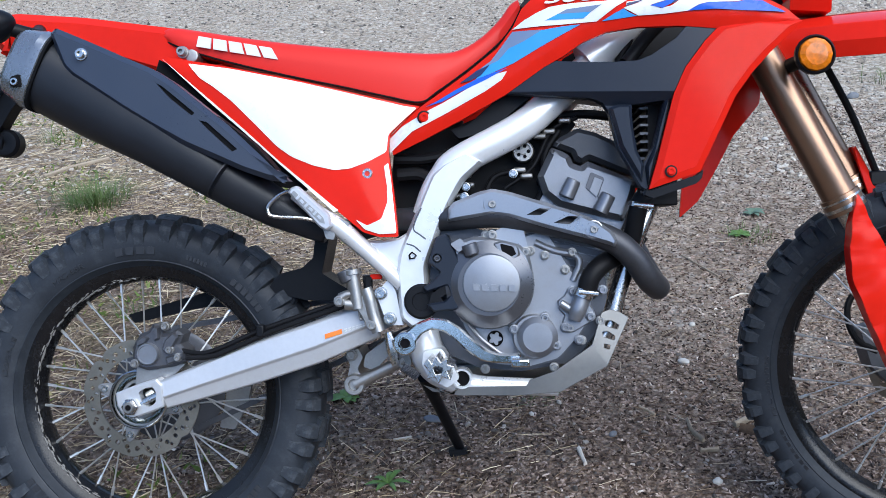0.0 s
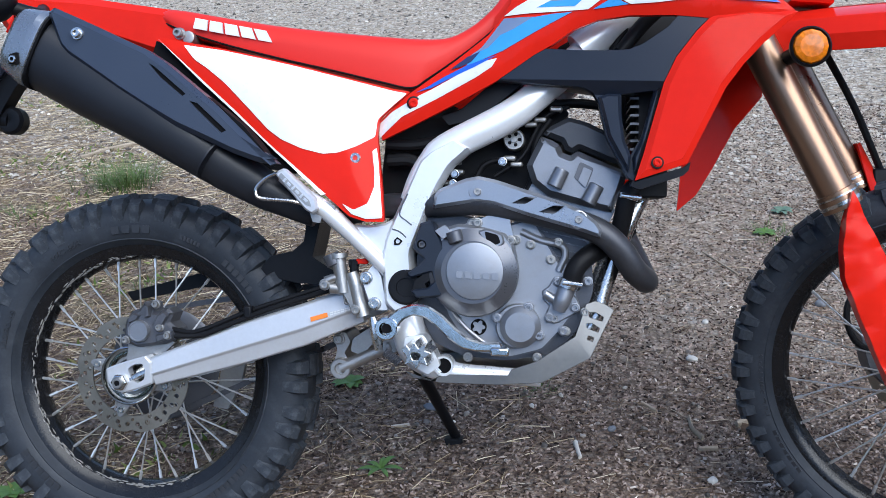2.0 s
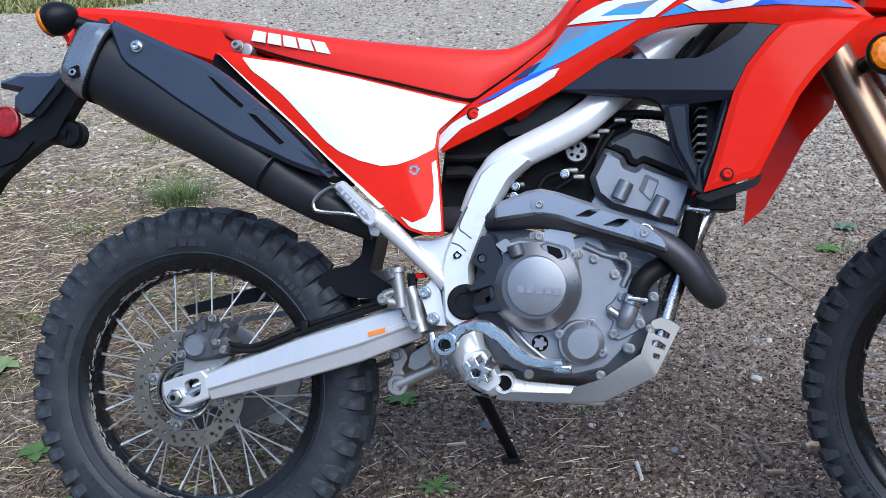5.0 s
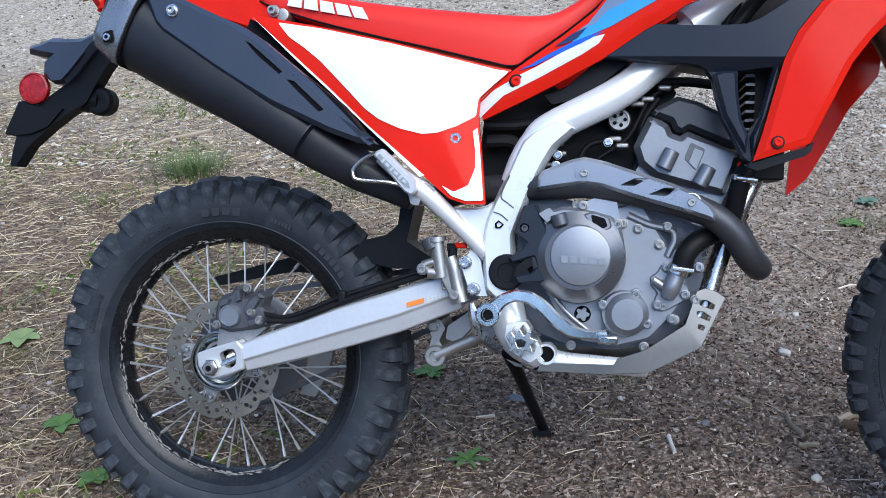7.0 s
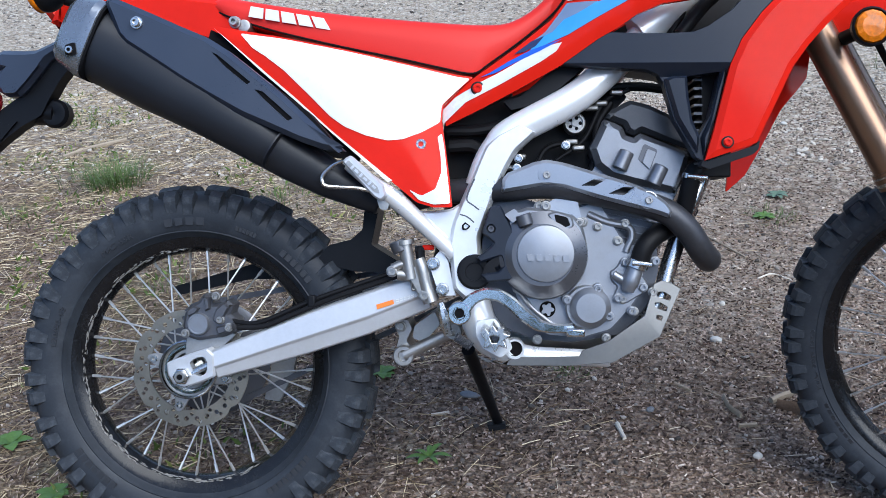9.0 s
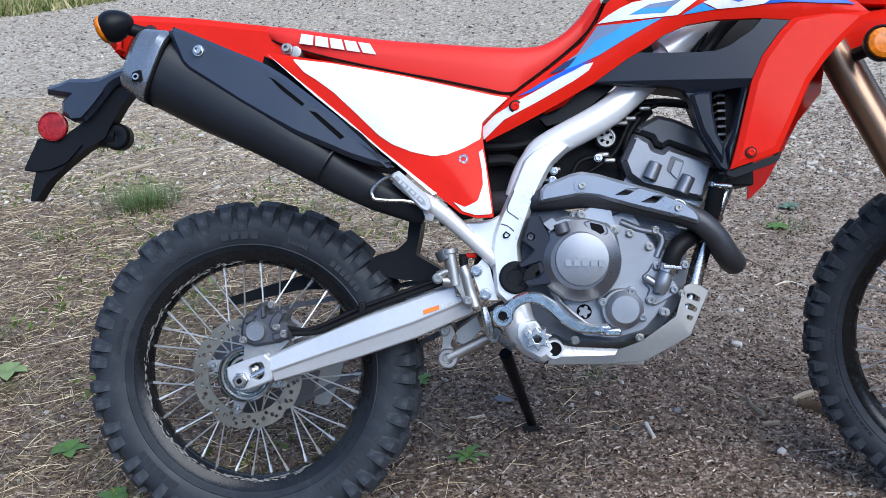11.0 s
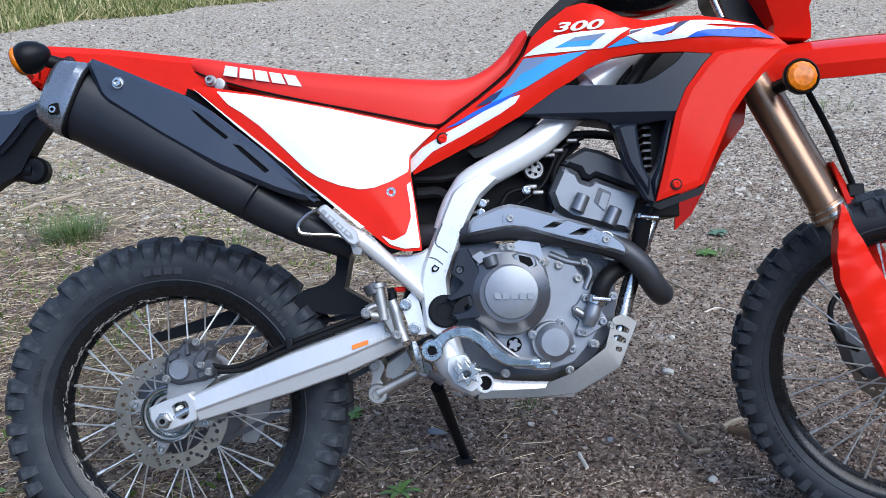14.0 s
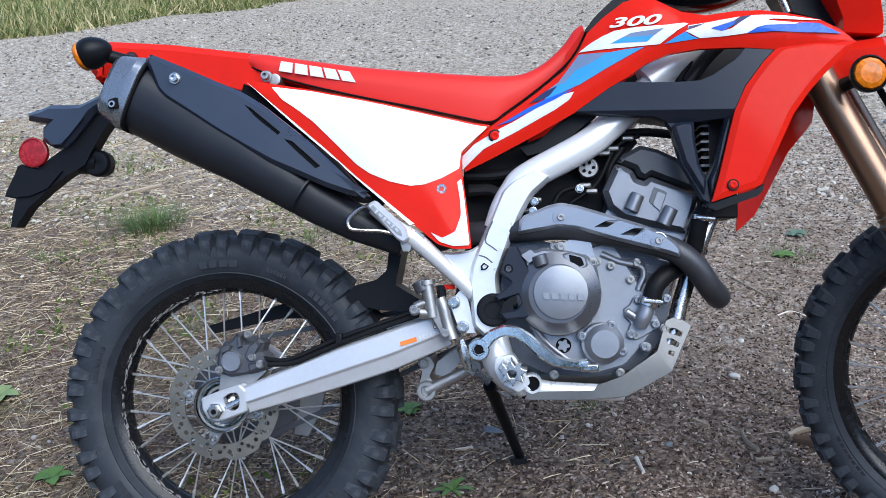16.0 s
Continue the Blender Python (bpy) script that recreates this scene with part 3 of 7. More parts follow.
c0 = [(0.028, 0.420)][0]
bm = bmesh.new()
lathe(bm, [(0.020, 0.03), (0.020, 0.004), (0.018, 0.0), (0.016, 0.0), (0.0155, 0.0015), (0.0002, 0.0015)], (c0[0], -0.118, c0[1]), 24)
part("piston_cap", bm, ENGINE, cal)
bm = bmesh.new()
plate(bm, rounded([(0.002, 0.403), (0.05, 0.397), (0.093, 0.401), (0.058, 0.369), (0.018, 0.354), (-0.003, 0.36)], 0.2), -0.095, 0.012)
part("caliper_bracket", bm, STEEL, cal, "", 30, 0.002)
for u, v in [(0.003, 0.403), (0.082, 0.413), (0.060, 0.469), (0.067, 0.427)]:
    bolt("caliper_bolt", u, -0.119, v, 0.006, STEEL, cal)
for pts in ([(0.059, -0.1, 0.445), (0.076, -0.1, 0.429), (0.104, -0.105, 0.421), (0.143, -0.112, 0.423), (0.231, -0.112, 0.459), (0.31, -0.112, 0.486), (0.391, -0.112, 0.512)], [(0.101, -0.125, 0.414), (0.148, -0.125, 0.416), (0.193, -0.125, 0.433), (0.274, -0.125, 0.465), (0.396, -0.125, 0.505)]):
    bm = bmesh.new()
    tube(bm, pts, 0.0046, 10, 5)
    part("brake_hose", bm, HOSE, bike, "dark blue-black rear brake hose")
bm = bmesh.new()
q = [(0.235, -0.12, 0.459)][0]
box(bm, q, (0.014, 0.02, 0.022))
part("hose_clip", bm, BLACK, bike, "", 30, 0.003)
# chain, sprocket and guard on the far side
bm = bmesh.new()
lathe(bm, [(0.105, 0.080), (0.112, 0.083), (0.105, 0.086), (0.06, 0.086), (0.06, 0.080)], (0, 0, 0.335), 48, closed=True)
part("sprocket", bm, DARKENG, rear)
top0, top1 = Vector((0.0, 0.083, 0.335 + 0.110)), Vector((0.52, 0.083, 0.53))
bot0, bot1 = Vector((0.0, 0.083, 0.335 - 0.110)), Vector((0.52, 0.083, 0.46))
for p0, p1 in ((top0, top1), (bot0, bot1)):
    bm = bmesh.new()
    tube(bm, [tuple(p0), tuple(p1)], 0.0038, 8, 0)
    run = part("chain_run", bm, DARKENG, bike, "steel drive chain", 40)
    bm = bmesh.new()
    oval = [(0.0079 + 0.0056 * math.cos(a), 0.0056 * math.sin(a)) for a in [-1.2 + 2.4 * k / 6 for k in range(7)]]
    oval += [(-x, -z) for x, z in oval]
    for y in (-0.0085, 0.0065):
        plate(bm, oval, y, 0.002)
    me = part("link", bm, DARKENG, run, "", 30)
    ang = math.atan2(p1.z - p0.z, p1.x - p0.x)
    n = 34
    for i in range(n):
        ob = me if not i else new("link", me.data)
        ob.parent = run
        ob.matrix_local = Matrix.Translation(p0.lerp(p1, (i + 0.5) / n) + Vector((0, 0.0012 * (i % 2), 0))) @ Matrix.Rotation(-ang, 4, "Y")
bm = bmesh.new()
plate(bm, rounded([(-0.078, 0.476), (0.09, 0.521), (0.173, 0.522), (0.196, 0.504), (0.18, 0.41), (0.147, 0.388), (0.168, 0.487), (0.077, 0.489), (-0.066, 0.459)], 0.15), 0.075, 0.012)
part("chain_guard", bm, BLACK, bike, "black plastic chain guard", 30, 0.002)
bm = bmesh.new()
plate(bm, rounded([(0.112, 0.326), (0.163, 0.339), (0.153, 0.298), (0.126, 0.244), (0.095, 0.249), (0.105, 0.287)], 0.15), 0.09, 0.014)
part("chain_guide", bm, STEEL, bike, "pale worn chain guide", 30, 0.002)

# -- tail: mudguard, plate holder, blinkers --
tail = part("rear_mudguard", panel(bmesh.new(), rounded([(-0.286, 1.033), (-0.209, 1.038), (-0.086, 1.027), (0.014, 1.012), (0.103, 0.999), (0.135, 0.939), (0.184, 0.929), (0.173, 0.921), (0.102, 0.905), (0.058, 0.915), (-0.02, 0.94), (-0.12, 0.972), (-0.165, 0.99), (-0.204, 1.0), (-0.227, 0.952), (-0.257, 0.99)], 0.12), -0.078, 0.014, 0.016, 0.160), RED, bike, "red plastic rear mudguard", 30, 0.002, 2)
bm = bmesh.new()
plate(bm, rounded([(-0.222, 0.942), (-0.214, 0.895), (-0.239, 0.865), (-0.262, 0.828), (-0.275, 0.803), (-0.316, 0.781), (-0.354, 0.753), (-0.392, 0.721), (-0.418, 0.684), (-0.429, 0.684), (-0.424, 0.713), (-0.416, 0.740), (-0.440, 0.745), (-0.436, 0.756), (-0.412, 0.802), (-0.405, 0.808), (-0.373, 0.799), (-0.332, 0.827), (-0.314, 0.838), (-0.276, 0.892), (-0.255, 0.908)], 0.08), -0.060, 0.035)
holder = part("plate_holder", bm, BLACK, bike, "black plastic number plate holder", 30, 0.005, 3)
# upper shell: a folded cover with crisp edges, its lit tone put into the colour
shell_out = [(-0.384, 0.906), (-0.357, 0.913), (-0.337, 0.921), (-0.301, 0.919), (-0.276, 0.920), (-0.244, 0.934), (-0.208, 0.946), (-0.206, 0.920), (-0.239, 0.907), (-0.250, 0.900), (-0.261, 0.887), (-0.288, 0.855), (-0.307, 0.837), (-0.331, 0.836), (-0.355, 0.851), (-0.354, 0.877), (-0.345, 0.885), (-0.361, 0.888), (-0.383, 0.892)]
bm = panel(bmesh.new(), shell_out, -0.070, 0.009, 0.014, 0.05)
shell = part("holder_shell", bm, COVER, holder, "", 25, 0.0015)
bm = plate(bmesh.new(), rounded([(-0.320, 0.884), (-0.262, 0.893), (-0.291, 0.859), (-0.309, 0.841), (-0.330, 0.841), (-0.335, 0.852)], 0.1), -0.0905, 0.008)
part("shell_face", bm, COVER, shell, "", 30, 0.003)
bm = plate(bmesh.new(), rounded([(-0.408, 0.806), (-0.374, 0.796), (-0.332, 0.786), (-0.319, 0.792), (-0.350, 0.758), (-0.383, 0.745), (-0.413, 0.742), (-0.434, 0.747)], 0.1), -0.066, 0.01)
part("mud_flap", bm, BLACK, holder, "", 30, 0.003)
q = [(-0.376, -0.07, 0.829)][0]
bm = bmesh.new()
lathe(bm, [(0.029, 0.010), (0.029, 0.0), (0.026, -0.002), (0.025, 0.0), (0.0002, -0.003)], q, 32)
part("reflector", bm, REDLENS, holder, "round red side reflector")
q = [(-0.256, -0.045, 0.807)][0]
bm = bmesh.new()
lathe(bm, [(0.012, 0.03), (0.026, 0.024), (0.027, 0.0), (0.022, -0.006), (0.010, -0.008), (0.0002, -0.004)], q, 24)
tube(bm, [(q[0], q[1] + 0.01, q[2]), (q[0] - 0.05, q[1] + 0.015, q[2] + 0.004)], 0.022, 12, 0)
part("rubber_boss", bm, BLACK, holder)
# rear blinker
bq = [(-0.196, -0.185, 0.995)][0]
bm = bmesh.new()
bmesh.ops.create_uvsphere(bm, u_segments=20, v_segments=12, radius=1)
for v in bm.verts:
    s = 1 - 0.25 * v.co.x
    v.co = Vector((v.co.x * 0.033, v.co.y * 0.034 * s, v.co.z * 0.0285 * s))
bmesh.ops.transform(bm, matrix=Matrix.Translation(bq) @ pose(0, 0, 0, 0, -18, 0), verts=bm.verts)
blink = part("rear_blinker", bm, BLACK, bike, "black rear blinker with orange lens", 60)
bm = bmesh.new()
bmesh.ops.create_uvsphere(bm, u_segments=20, v_segments=12, radius=1)
for v in bm.verts:
    v.co = Vector((v.co.x * 0.012 - 0.024, v.co.y * 0.032, v.co.z * 0.0265))
bmesh.ops.transform(bm, matrix=Matrix.Translation(bq) @ pose(0, 0, 0, 0, -18, 0), verts=bm.verts)
part("lens", bm, ORANGE, blink, "orange lens", 60)
bm = bmesh.new()
e = [(-0.165, -0.09, 1.002)][0]
tube(bm, [bq, (bq[0] + 0.05, -0.15, bq[2] - 0.012), e], [0.012, 0.012, 0.013], 12)
part("stalk", bm, HOSE, blink)
for u, v in [(-0.151, 0.995), (-0.136, 0.988)]:
    bolt("tail_bolt", u, -0.127, v, 0.006, CHROME, tail)

# -- muffler --
def ring_ellipse(c, d, a, b, n=28, power=2.4):
    """A rounded-square ring round c, square to d, a along y and b across."""
    d = Vector(d).normalized()
    across = Vector((0, 1, 0)).cross(d).normalized()
    out = []
    for i in range(n):
        t = 2 * math.pi * i / n
        cx, sx = math.cos(t), math.sin(t)
        out.append(Vector(c) + Vector((0, 1, 0)) * a * math.copysign(abs(cx) ** (2 / power), cx) + across * b * math.copysign(abs(sx) ** (2 / power), sx))
    return out


up_edge = [(-0.145, 0.971), (-0.096, 0.976), (0.004, 0.916), (0.099, 0.852), (0.182, 0.786), (0.244, 0.735), (0.295, 0.7), (0.377, 0.646)]
low_edge = [(-0.151, 0.855), (-0.13, 0.845), (-0.04, 0.795), (0.055, 0.75), (0.133, 0.708), (0.185, 0.681), (0.263, 0.641), (0.346, 0.614)]
rings = []
cs = [((a[0] + b[0]) / 2, -0.165, (a[1] + b[1]) / 2) for a, b in zip(up_edge, low_edge)]
hs = [(Vector(a) - Vector(b)).length / 2 for a, b in zip(up_edge, low_edge)]
for i, (c, h) in enumerate(zip(cs, hs)):
    d = Vector(cs[min(i + 1, len(cs) - 1)]) - Vector(cs[max(i - 1, 0)])
    rings.append(ring_ellipse((c[0], -0.165 + 0.012 * max(0, i - 4), c[2]), d, min(0.056, h * 1.0), h))
muffler = part("muffler", ring_loft(bmesh.new(), rings[1:]), MUFFLER, bike, "matt black exhaust muffler", 40, 0.003)
# end cap
d = (Vector(cs[0]) - Vector(cs[2])).normalized()
base = Vector(cs[1])
capr = [ring_ellipse(base + d * k, d, 0.058 * f, hs[1] * f2, 24, 3.6) for k, f, f2 in ((0.0, 1.0, 0.99), (0.002, 1.05, 1.03), (0.016, 1.05, 1.03), (0.019, 1.03, 1.01), (0.052, 0.86, 0.88), (0.060, 0.74, 0.78), (0.056, 0.62, 0.66), (0.03, 0.5, 0.5))]
part("end_cap", ring_loft(bmesh.new(), capr), CAPGREY, muffler, "grey metal muffler end cap", 22)
seam_ring = [ring_ellipse(base - d * k, d, 0.058 * 1.045, hs[1] * 1.03, 24, 3.6) for k in (0.0005, 0.005)]
part("cap_seam", ring_loft(bmesh.new(), seam_ring), DARK, muffler, "", 30)
# near-black plate on the cap paints the shade of the bolt's pocket
bm = plate(bmesh.new(), rounded([(-0.154, 0.899), (-0.137, 0.904), (-0.134, 0.882), (-0.154, 0.883)], 0.25), -0.2265, 0.012)
part("pocket_shade", bm, DARK, muffler, "", 30)
q = [(-0.146, -0.222, 0.891)][0]
bolt("cap_bolt", q[0], -0.231, q[2], 0.0065, CHROME, muffler)
band = [ring_ellipse(Vector(cs[5]).lerp(Vector(cs[4]), k), Vector(cs[5]) - Vector(cs[4]), 0.0575, hs[5] * 1.03) for k in (0.42, 0.46)]
part("muffler_band", ring_loft(bmesh.new(), band), MUFFLER, muffler, "", 40)
hc_out = [(-0.088, 0.971), (-0.078, 0.980), (-0.059, 0.972), (-0.009, 0.950), (0.036, 0.929), (0.086, 0.907), (0.121, 0.884), (0.160, 0.852), (0.210, 0.811), (0.249, 0.773), (0.296, 0.728), (0.310, 0.716), (0.278, 0.718), (0.233, 0.734), (0.188, 0.755), (0.139, 0.777), (0.089, 0.806), (0.039, 0.837), (-0.011, 0.871), (-0.053, 0.899), (-0.066, 0.914)]
hc_slots = ([(0.094, 0.882), (0.104, 0.877), (0.158, 0.831), (0.152, 0.827), (0.115, 0.858)], [(0.164, 0.819), (0.177, 0.816), (0.227, 0.770), (0.218, 0.766), (0.179, 0.803)])
cover = part("heat_cover", panel(bmesh.new(), rounded(hc_out, 0.15, 2), lambda x, z: -0.215 + 0.05 * max(0, x - 0.12), 0.0085, 0.011, 0.03, [rounded(p, 0.15) for p in hc_slots]), COVER, muffler, "dark plastic heat cover with two slots, reflected sky put into its blue-grey colour", 28)
# near-black plates added under the slots paint their inner shade
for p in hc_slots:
    part("slot_shade", plate(bmesh.new(), inset(p, -0.004), lambda x, z: -0.2215 + 0.05 * max(0, x - 0.12), 0.004), DARK, cover, "", 30)
# near-black sheet added to paint the shaded gap beside the side cover
part("cover_gap_shade", plate(bmesh.new(), [(0.061, 0.941), (0.140, 0.904), (0.236, 0.824), (0.341, 0.725), (0.325, 0.702), (0.268, 0.712), (0.152, 0.788), (0.049, 0.890)], lambda x, z: S_SIDE(x, z) + 0.018, 0.01), DARK, muffler, "", 30)
# near-black sheet added under the whole cover, darkening what shows through
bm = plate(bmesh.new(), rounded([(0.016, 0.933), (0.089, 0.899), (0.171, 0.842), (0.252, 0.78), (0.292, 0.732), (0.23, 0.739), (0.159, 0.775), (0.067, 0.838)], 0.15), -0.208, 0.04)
part("cover_back_shade", bm, DARK, cover, "", 30)
q = [(-0.031, -0.229, 0.933)][0]
bolt("cover_bolt", q[0], -0.236, q[2], 0.008, CHROME, cover)

# -- seat --
seat_top = [(0.049, 1), (0.083, 1.004), (0.171, 0.988), (0.28, 0.969), (0.389, 0.955), (0.486, 0.945), (0.551, 0.942), (0.589, 0.947), (0.628, 0.969), (0.661, 1.001), (0.681, 1.029), (0.695, 1.038)]
seat_bot = [(0.055, 0.981), (0.099, 0.959), (0.179, 0.932), (0.292, 0.902), (0.389, 0.879), (0.474, 0.858), (0.523, 0.849), (0.551, 0.866), (0.609, 0.908), (0.658, 0.949), (0.683, 0.979), (0.701, 1.013)]
hw = [0.085, 0.10, 0.108, 0.116, 0.122, 0.124, 0.120, 0.112, 0.100, 0.090, 0.084, 0.078]
rings = []
for (xt, zt), (xb, zb), w in zip(seat_top, seat_bot, hw):
    prof = [(0.0, -w * 0.9), (0.02, -w), (0.45, -w - 0.004), (0.80, -w + 0.004), (0.93, -w + 0.014), (0.99, -w + 0.030), (1.03, -w * 0.45), (1.04, 0)]
    prof += [(k, -y) for k, y in reversed(prof[:-1])]
    rings.append([(xb + (xt - xb) * k, y, zb + (zt - zb) * k) for k, y in prof])
# finer along its length
fine = []
for i in range(len(rings[0])):
    fine.append(spline([r[i] for r in rings], 4))
rings = [list(r) for r in zip(*fine)]
seat = part("seat", ring_loft(bmesh.new(), rings), SEAT_RED, bike, "long red vinyl seat with white lettering blocks", 50)
# thin near-black line paints the shaded gap along the seat's lower edge
bm = bmesh.new()
tube(bm, [(p[0], -w - 0.001, p[1] + 0.003) for p, w in zip(seat_bot, hw)], 0.0018, 8, 4)
part("seat_gap_shade", bm, DARK, seat)
# the maker's name as plain white blocks
a, b = [(0.127, 0.962), (0.278, 0.933)]
tp = [(0.132, 0.980), (0.266, 0.954)]
letters = bmesh.new()
S_SEAT = lambda x, z: -0.1125 - 0.03 * (x - 0.13)


def blocks(bm, bl, br, tl, tr, n, surf, lift, gap=0.14):
    for i in range(n):
        u0, u1 = (i + gap / 2) / n, (i + 1 - gap / 2) / n
        lo0, lo1 = Vector(bl).lerp(Vector(br), u0), Vector(bl).lerp(Vector(br), u1)
        hi0, hi1 = Vector(tl).lerp(Vector(tr), u0), Vector(tl).lerp(Vector(tr), u1)
        out = [lo0, lo1, hi1, hi0]
        plate(bm, [tuple(p) for p in out], lambda x, z: surf(x, z) - lift, lift)


blocks(letters, a, b, tp[0], tp[1], 5, S_SEAT, 0.004, 0.16)
part("seat_lettering", letters, WHITE, seat, "white blocks in place of lettering", 0)
sb = [(0.107, 0.951), (0.122, 0.945)]
for u, v in sb[:1]:
    bolt("seat_bolt", u, -0.136, v, 0.008, STEEL, seat, "", True, 0.014)
    bm = bmesh.new()
    lathe(bm, [(0.011, 0.05), (0.011, 0.0), (0.008, -0.001), (0.0002, 0)], (sb[1][0], -0.120, sb[1][1]), 18)
    part("seat_collar", bm, STEEL, seat)

# -- side cover --
side_out = [(0.066, 0.945), (0.112, 0.936), (0.193, 0.921), (0.284, 0.901), (0.327, 0.891), (0.412, 0.869), (0.496, 0.848), (0.525, 0.843), (0.495, 0.818), (0.473, 0.796), (0.47, 0.77), (0.474, 0.738), (0.482, 0.674), (0.487, 0.62), (0.455, 0.62), (0.427, 0.629), (0.388, 0.662), (0.326, 0.712), (0.284, 0.749), (0.221, 0.806), (0.156, 0.863), (0.101, 0.914)]
SIDE_F = bulged(S_SIDE, side_out, 0.008, 0.06)
side = part("side_cover", plate(bmesh.new(), rounded(side_out, 0.12), SIDE_F, 0.012, (), 0.015), RED, bike, "red and white plastic side cover", 30, 0.003)
bm = bmesh.new()
film(bm, rounded([(0.119, 0.929), (0.193, 0.918), (0.284, 0.898), (0.327, 0.888), (0.412, 0.866), (0.496, 0.844), (0.519, 0.84), (0.492, 0.816), (0.47, 0.795), (0.467, 0.765), (0.436, 0.748), (0.405, 0.737), (0.379, 0.735), (0.342, 0.744), (0.305, 0.76), (0.28, 0.778), (0.242, 0.817), (0.199, 0.86), (0.166, 0.886), (0.142, 0.902)], 0.15), SIDE_F, 0.0015, 0.015)
part("white_field", bm, WHITE, side, "white panel field", 30)
bm = bmesh.new()
film(bm, rounded([(0.463, 0.74), (0.47, 0.746), (0.474, 0.722), (0.484, 0.626), (0.455, 0.625), (0.431, 0.633), (0.414, 0.651), (0.435, 0.64), (0.459, 0.651), (0.469, 0.68), (0.468, 0.706)], 0.15), SIDE_F, 0.0015, 0.015)
film(bm, rounded([(0.072, 0.94), (0.156, 0.867), (0.221, 0.81), (0.284, 0.752), (0.326, 0.717), (0.38, 0.671), (0.386, 0.667), (0.378, 0.664), (0.326, 0.711), (0.284, 0.748), (0.221, 0.805), (0.156, 0.862), (0.101, 0.913)], 0.05), SIDE_F, 0.002, 0.015)
part("white_edge", bm, WHITE, side, "white edging", 30)
q = [(0.435, -0.162, 0.728)][0]
bolt("side_screw", q[0], -0.170, q[2], 0.009, CHROME, side, "", True, 0.008, 1.5)

# -- upper panel over the tank, with its stripes --
up_out = [(0.524, 0.841), (0.562, 0.866), (0.605, 0.895), (0.658, 0.935), (0.685, 0.969), (0.7, 1), (0.727, 1.025), (0.764, 1.051), (0.794, 1.057), (0.819, 1.05), (0.862, 1.024), (0.901, 1.014), (0.95, 1.017), (0.993, 1.015), (1.036, 1.006), (1.084, 0.993), (1.117, 0.974), (1.141, 0.952), (1.099, 0.944), (1.022, 0.943), (0.955, 0.952), (0.888, 0.955), (0.838, 0.95), (0.798, 0.935), (0.767, 0.914), (0.736, 0.898), (0.673, 0.856), (0.6, 0.818), (0.536, 0.787), (0.476, 0.76), (0.472, 0.794), (0.495, 0.817)]
UP_F = bulged(S_UP, up_out, 0.014, 0.055)
upper = part("tank_panel", plate(bmesh.new(), up_out, UP_F, 0.012, (), 0.015), RED, bike, "glossy red tank panel with white and blue stripes", 30, 0.003)
GREYBLUE = mat("grey_blue_film", (0.16, 0.22, 0.34), 0.33, 0, 0.05, 6, 60, spec=0.3)
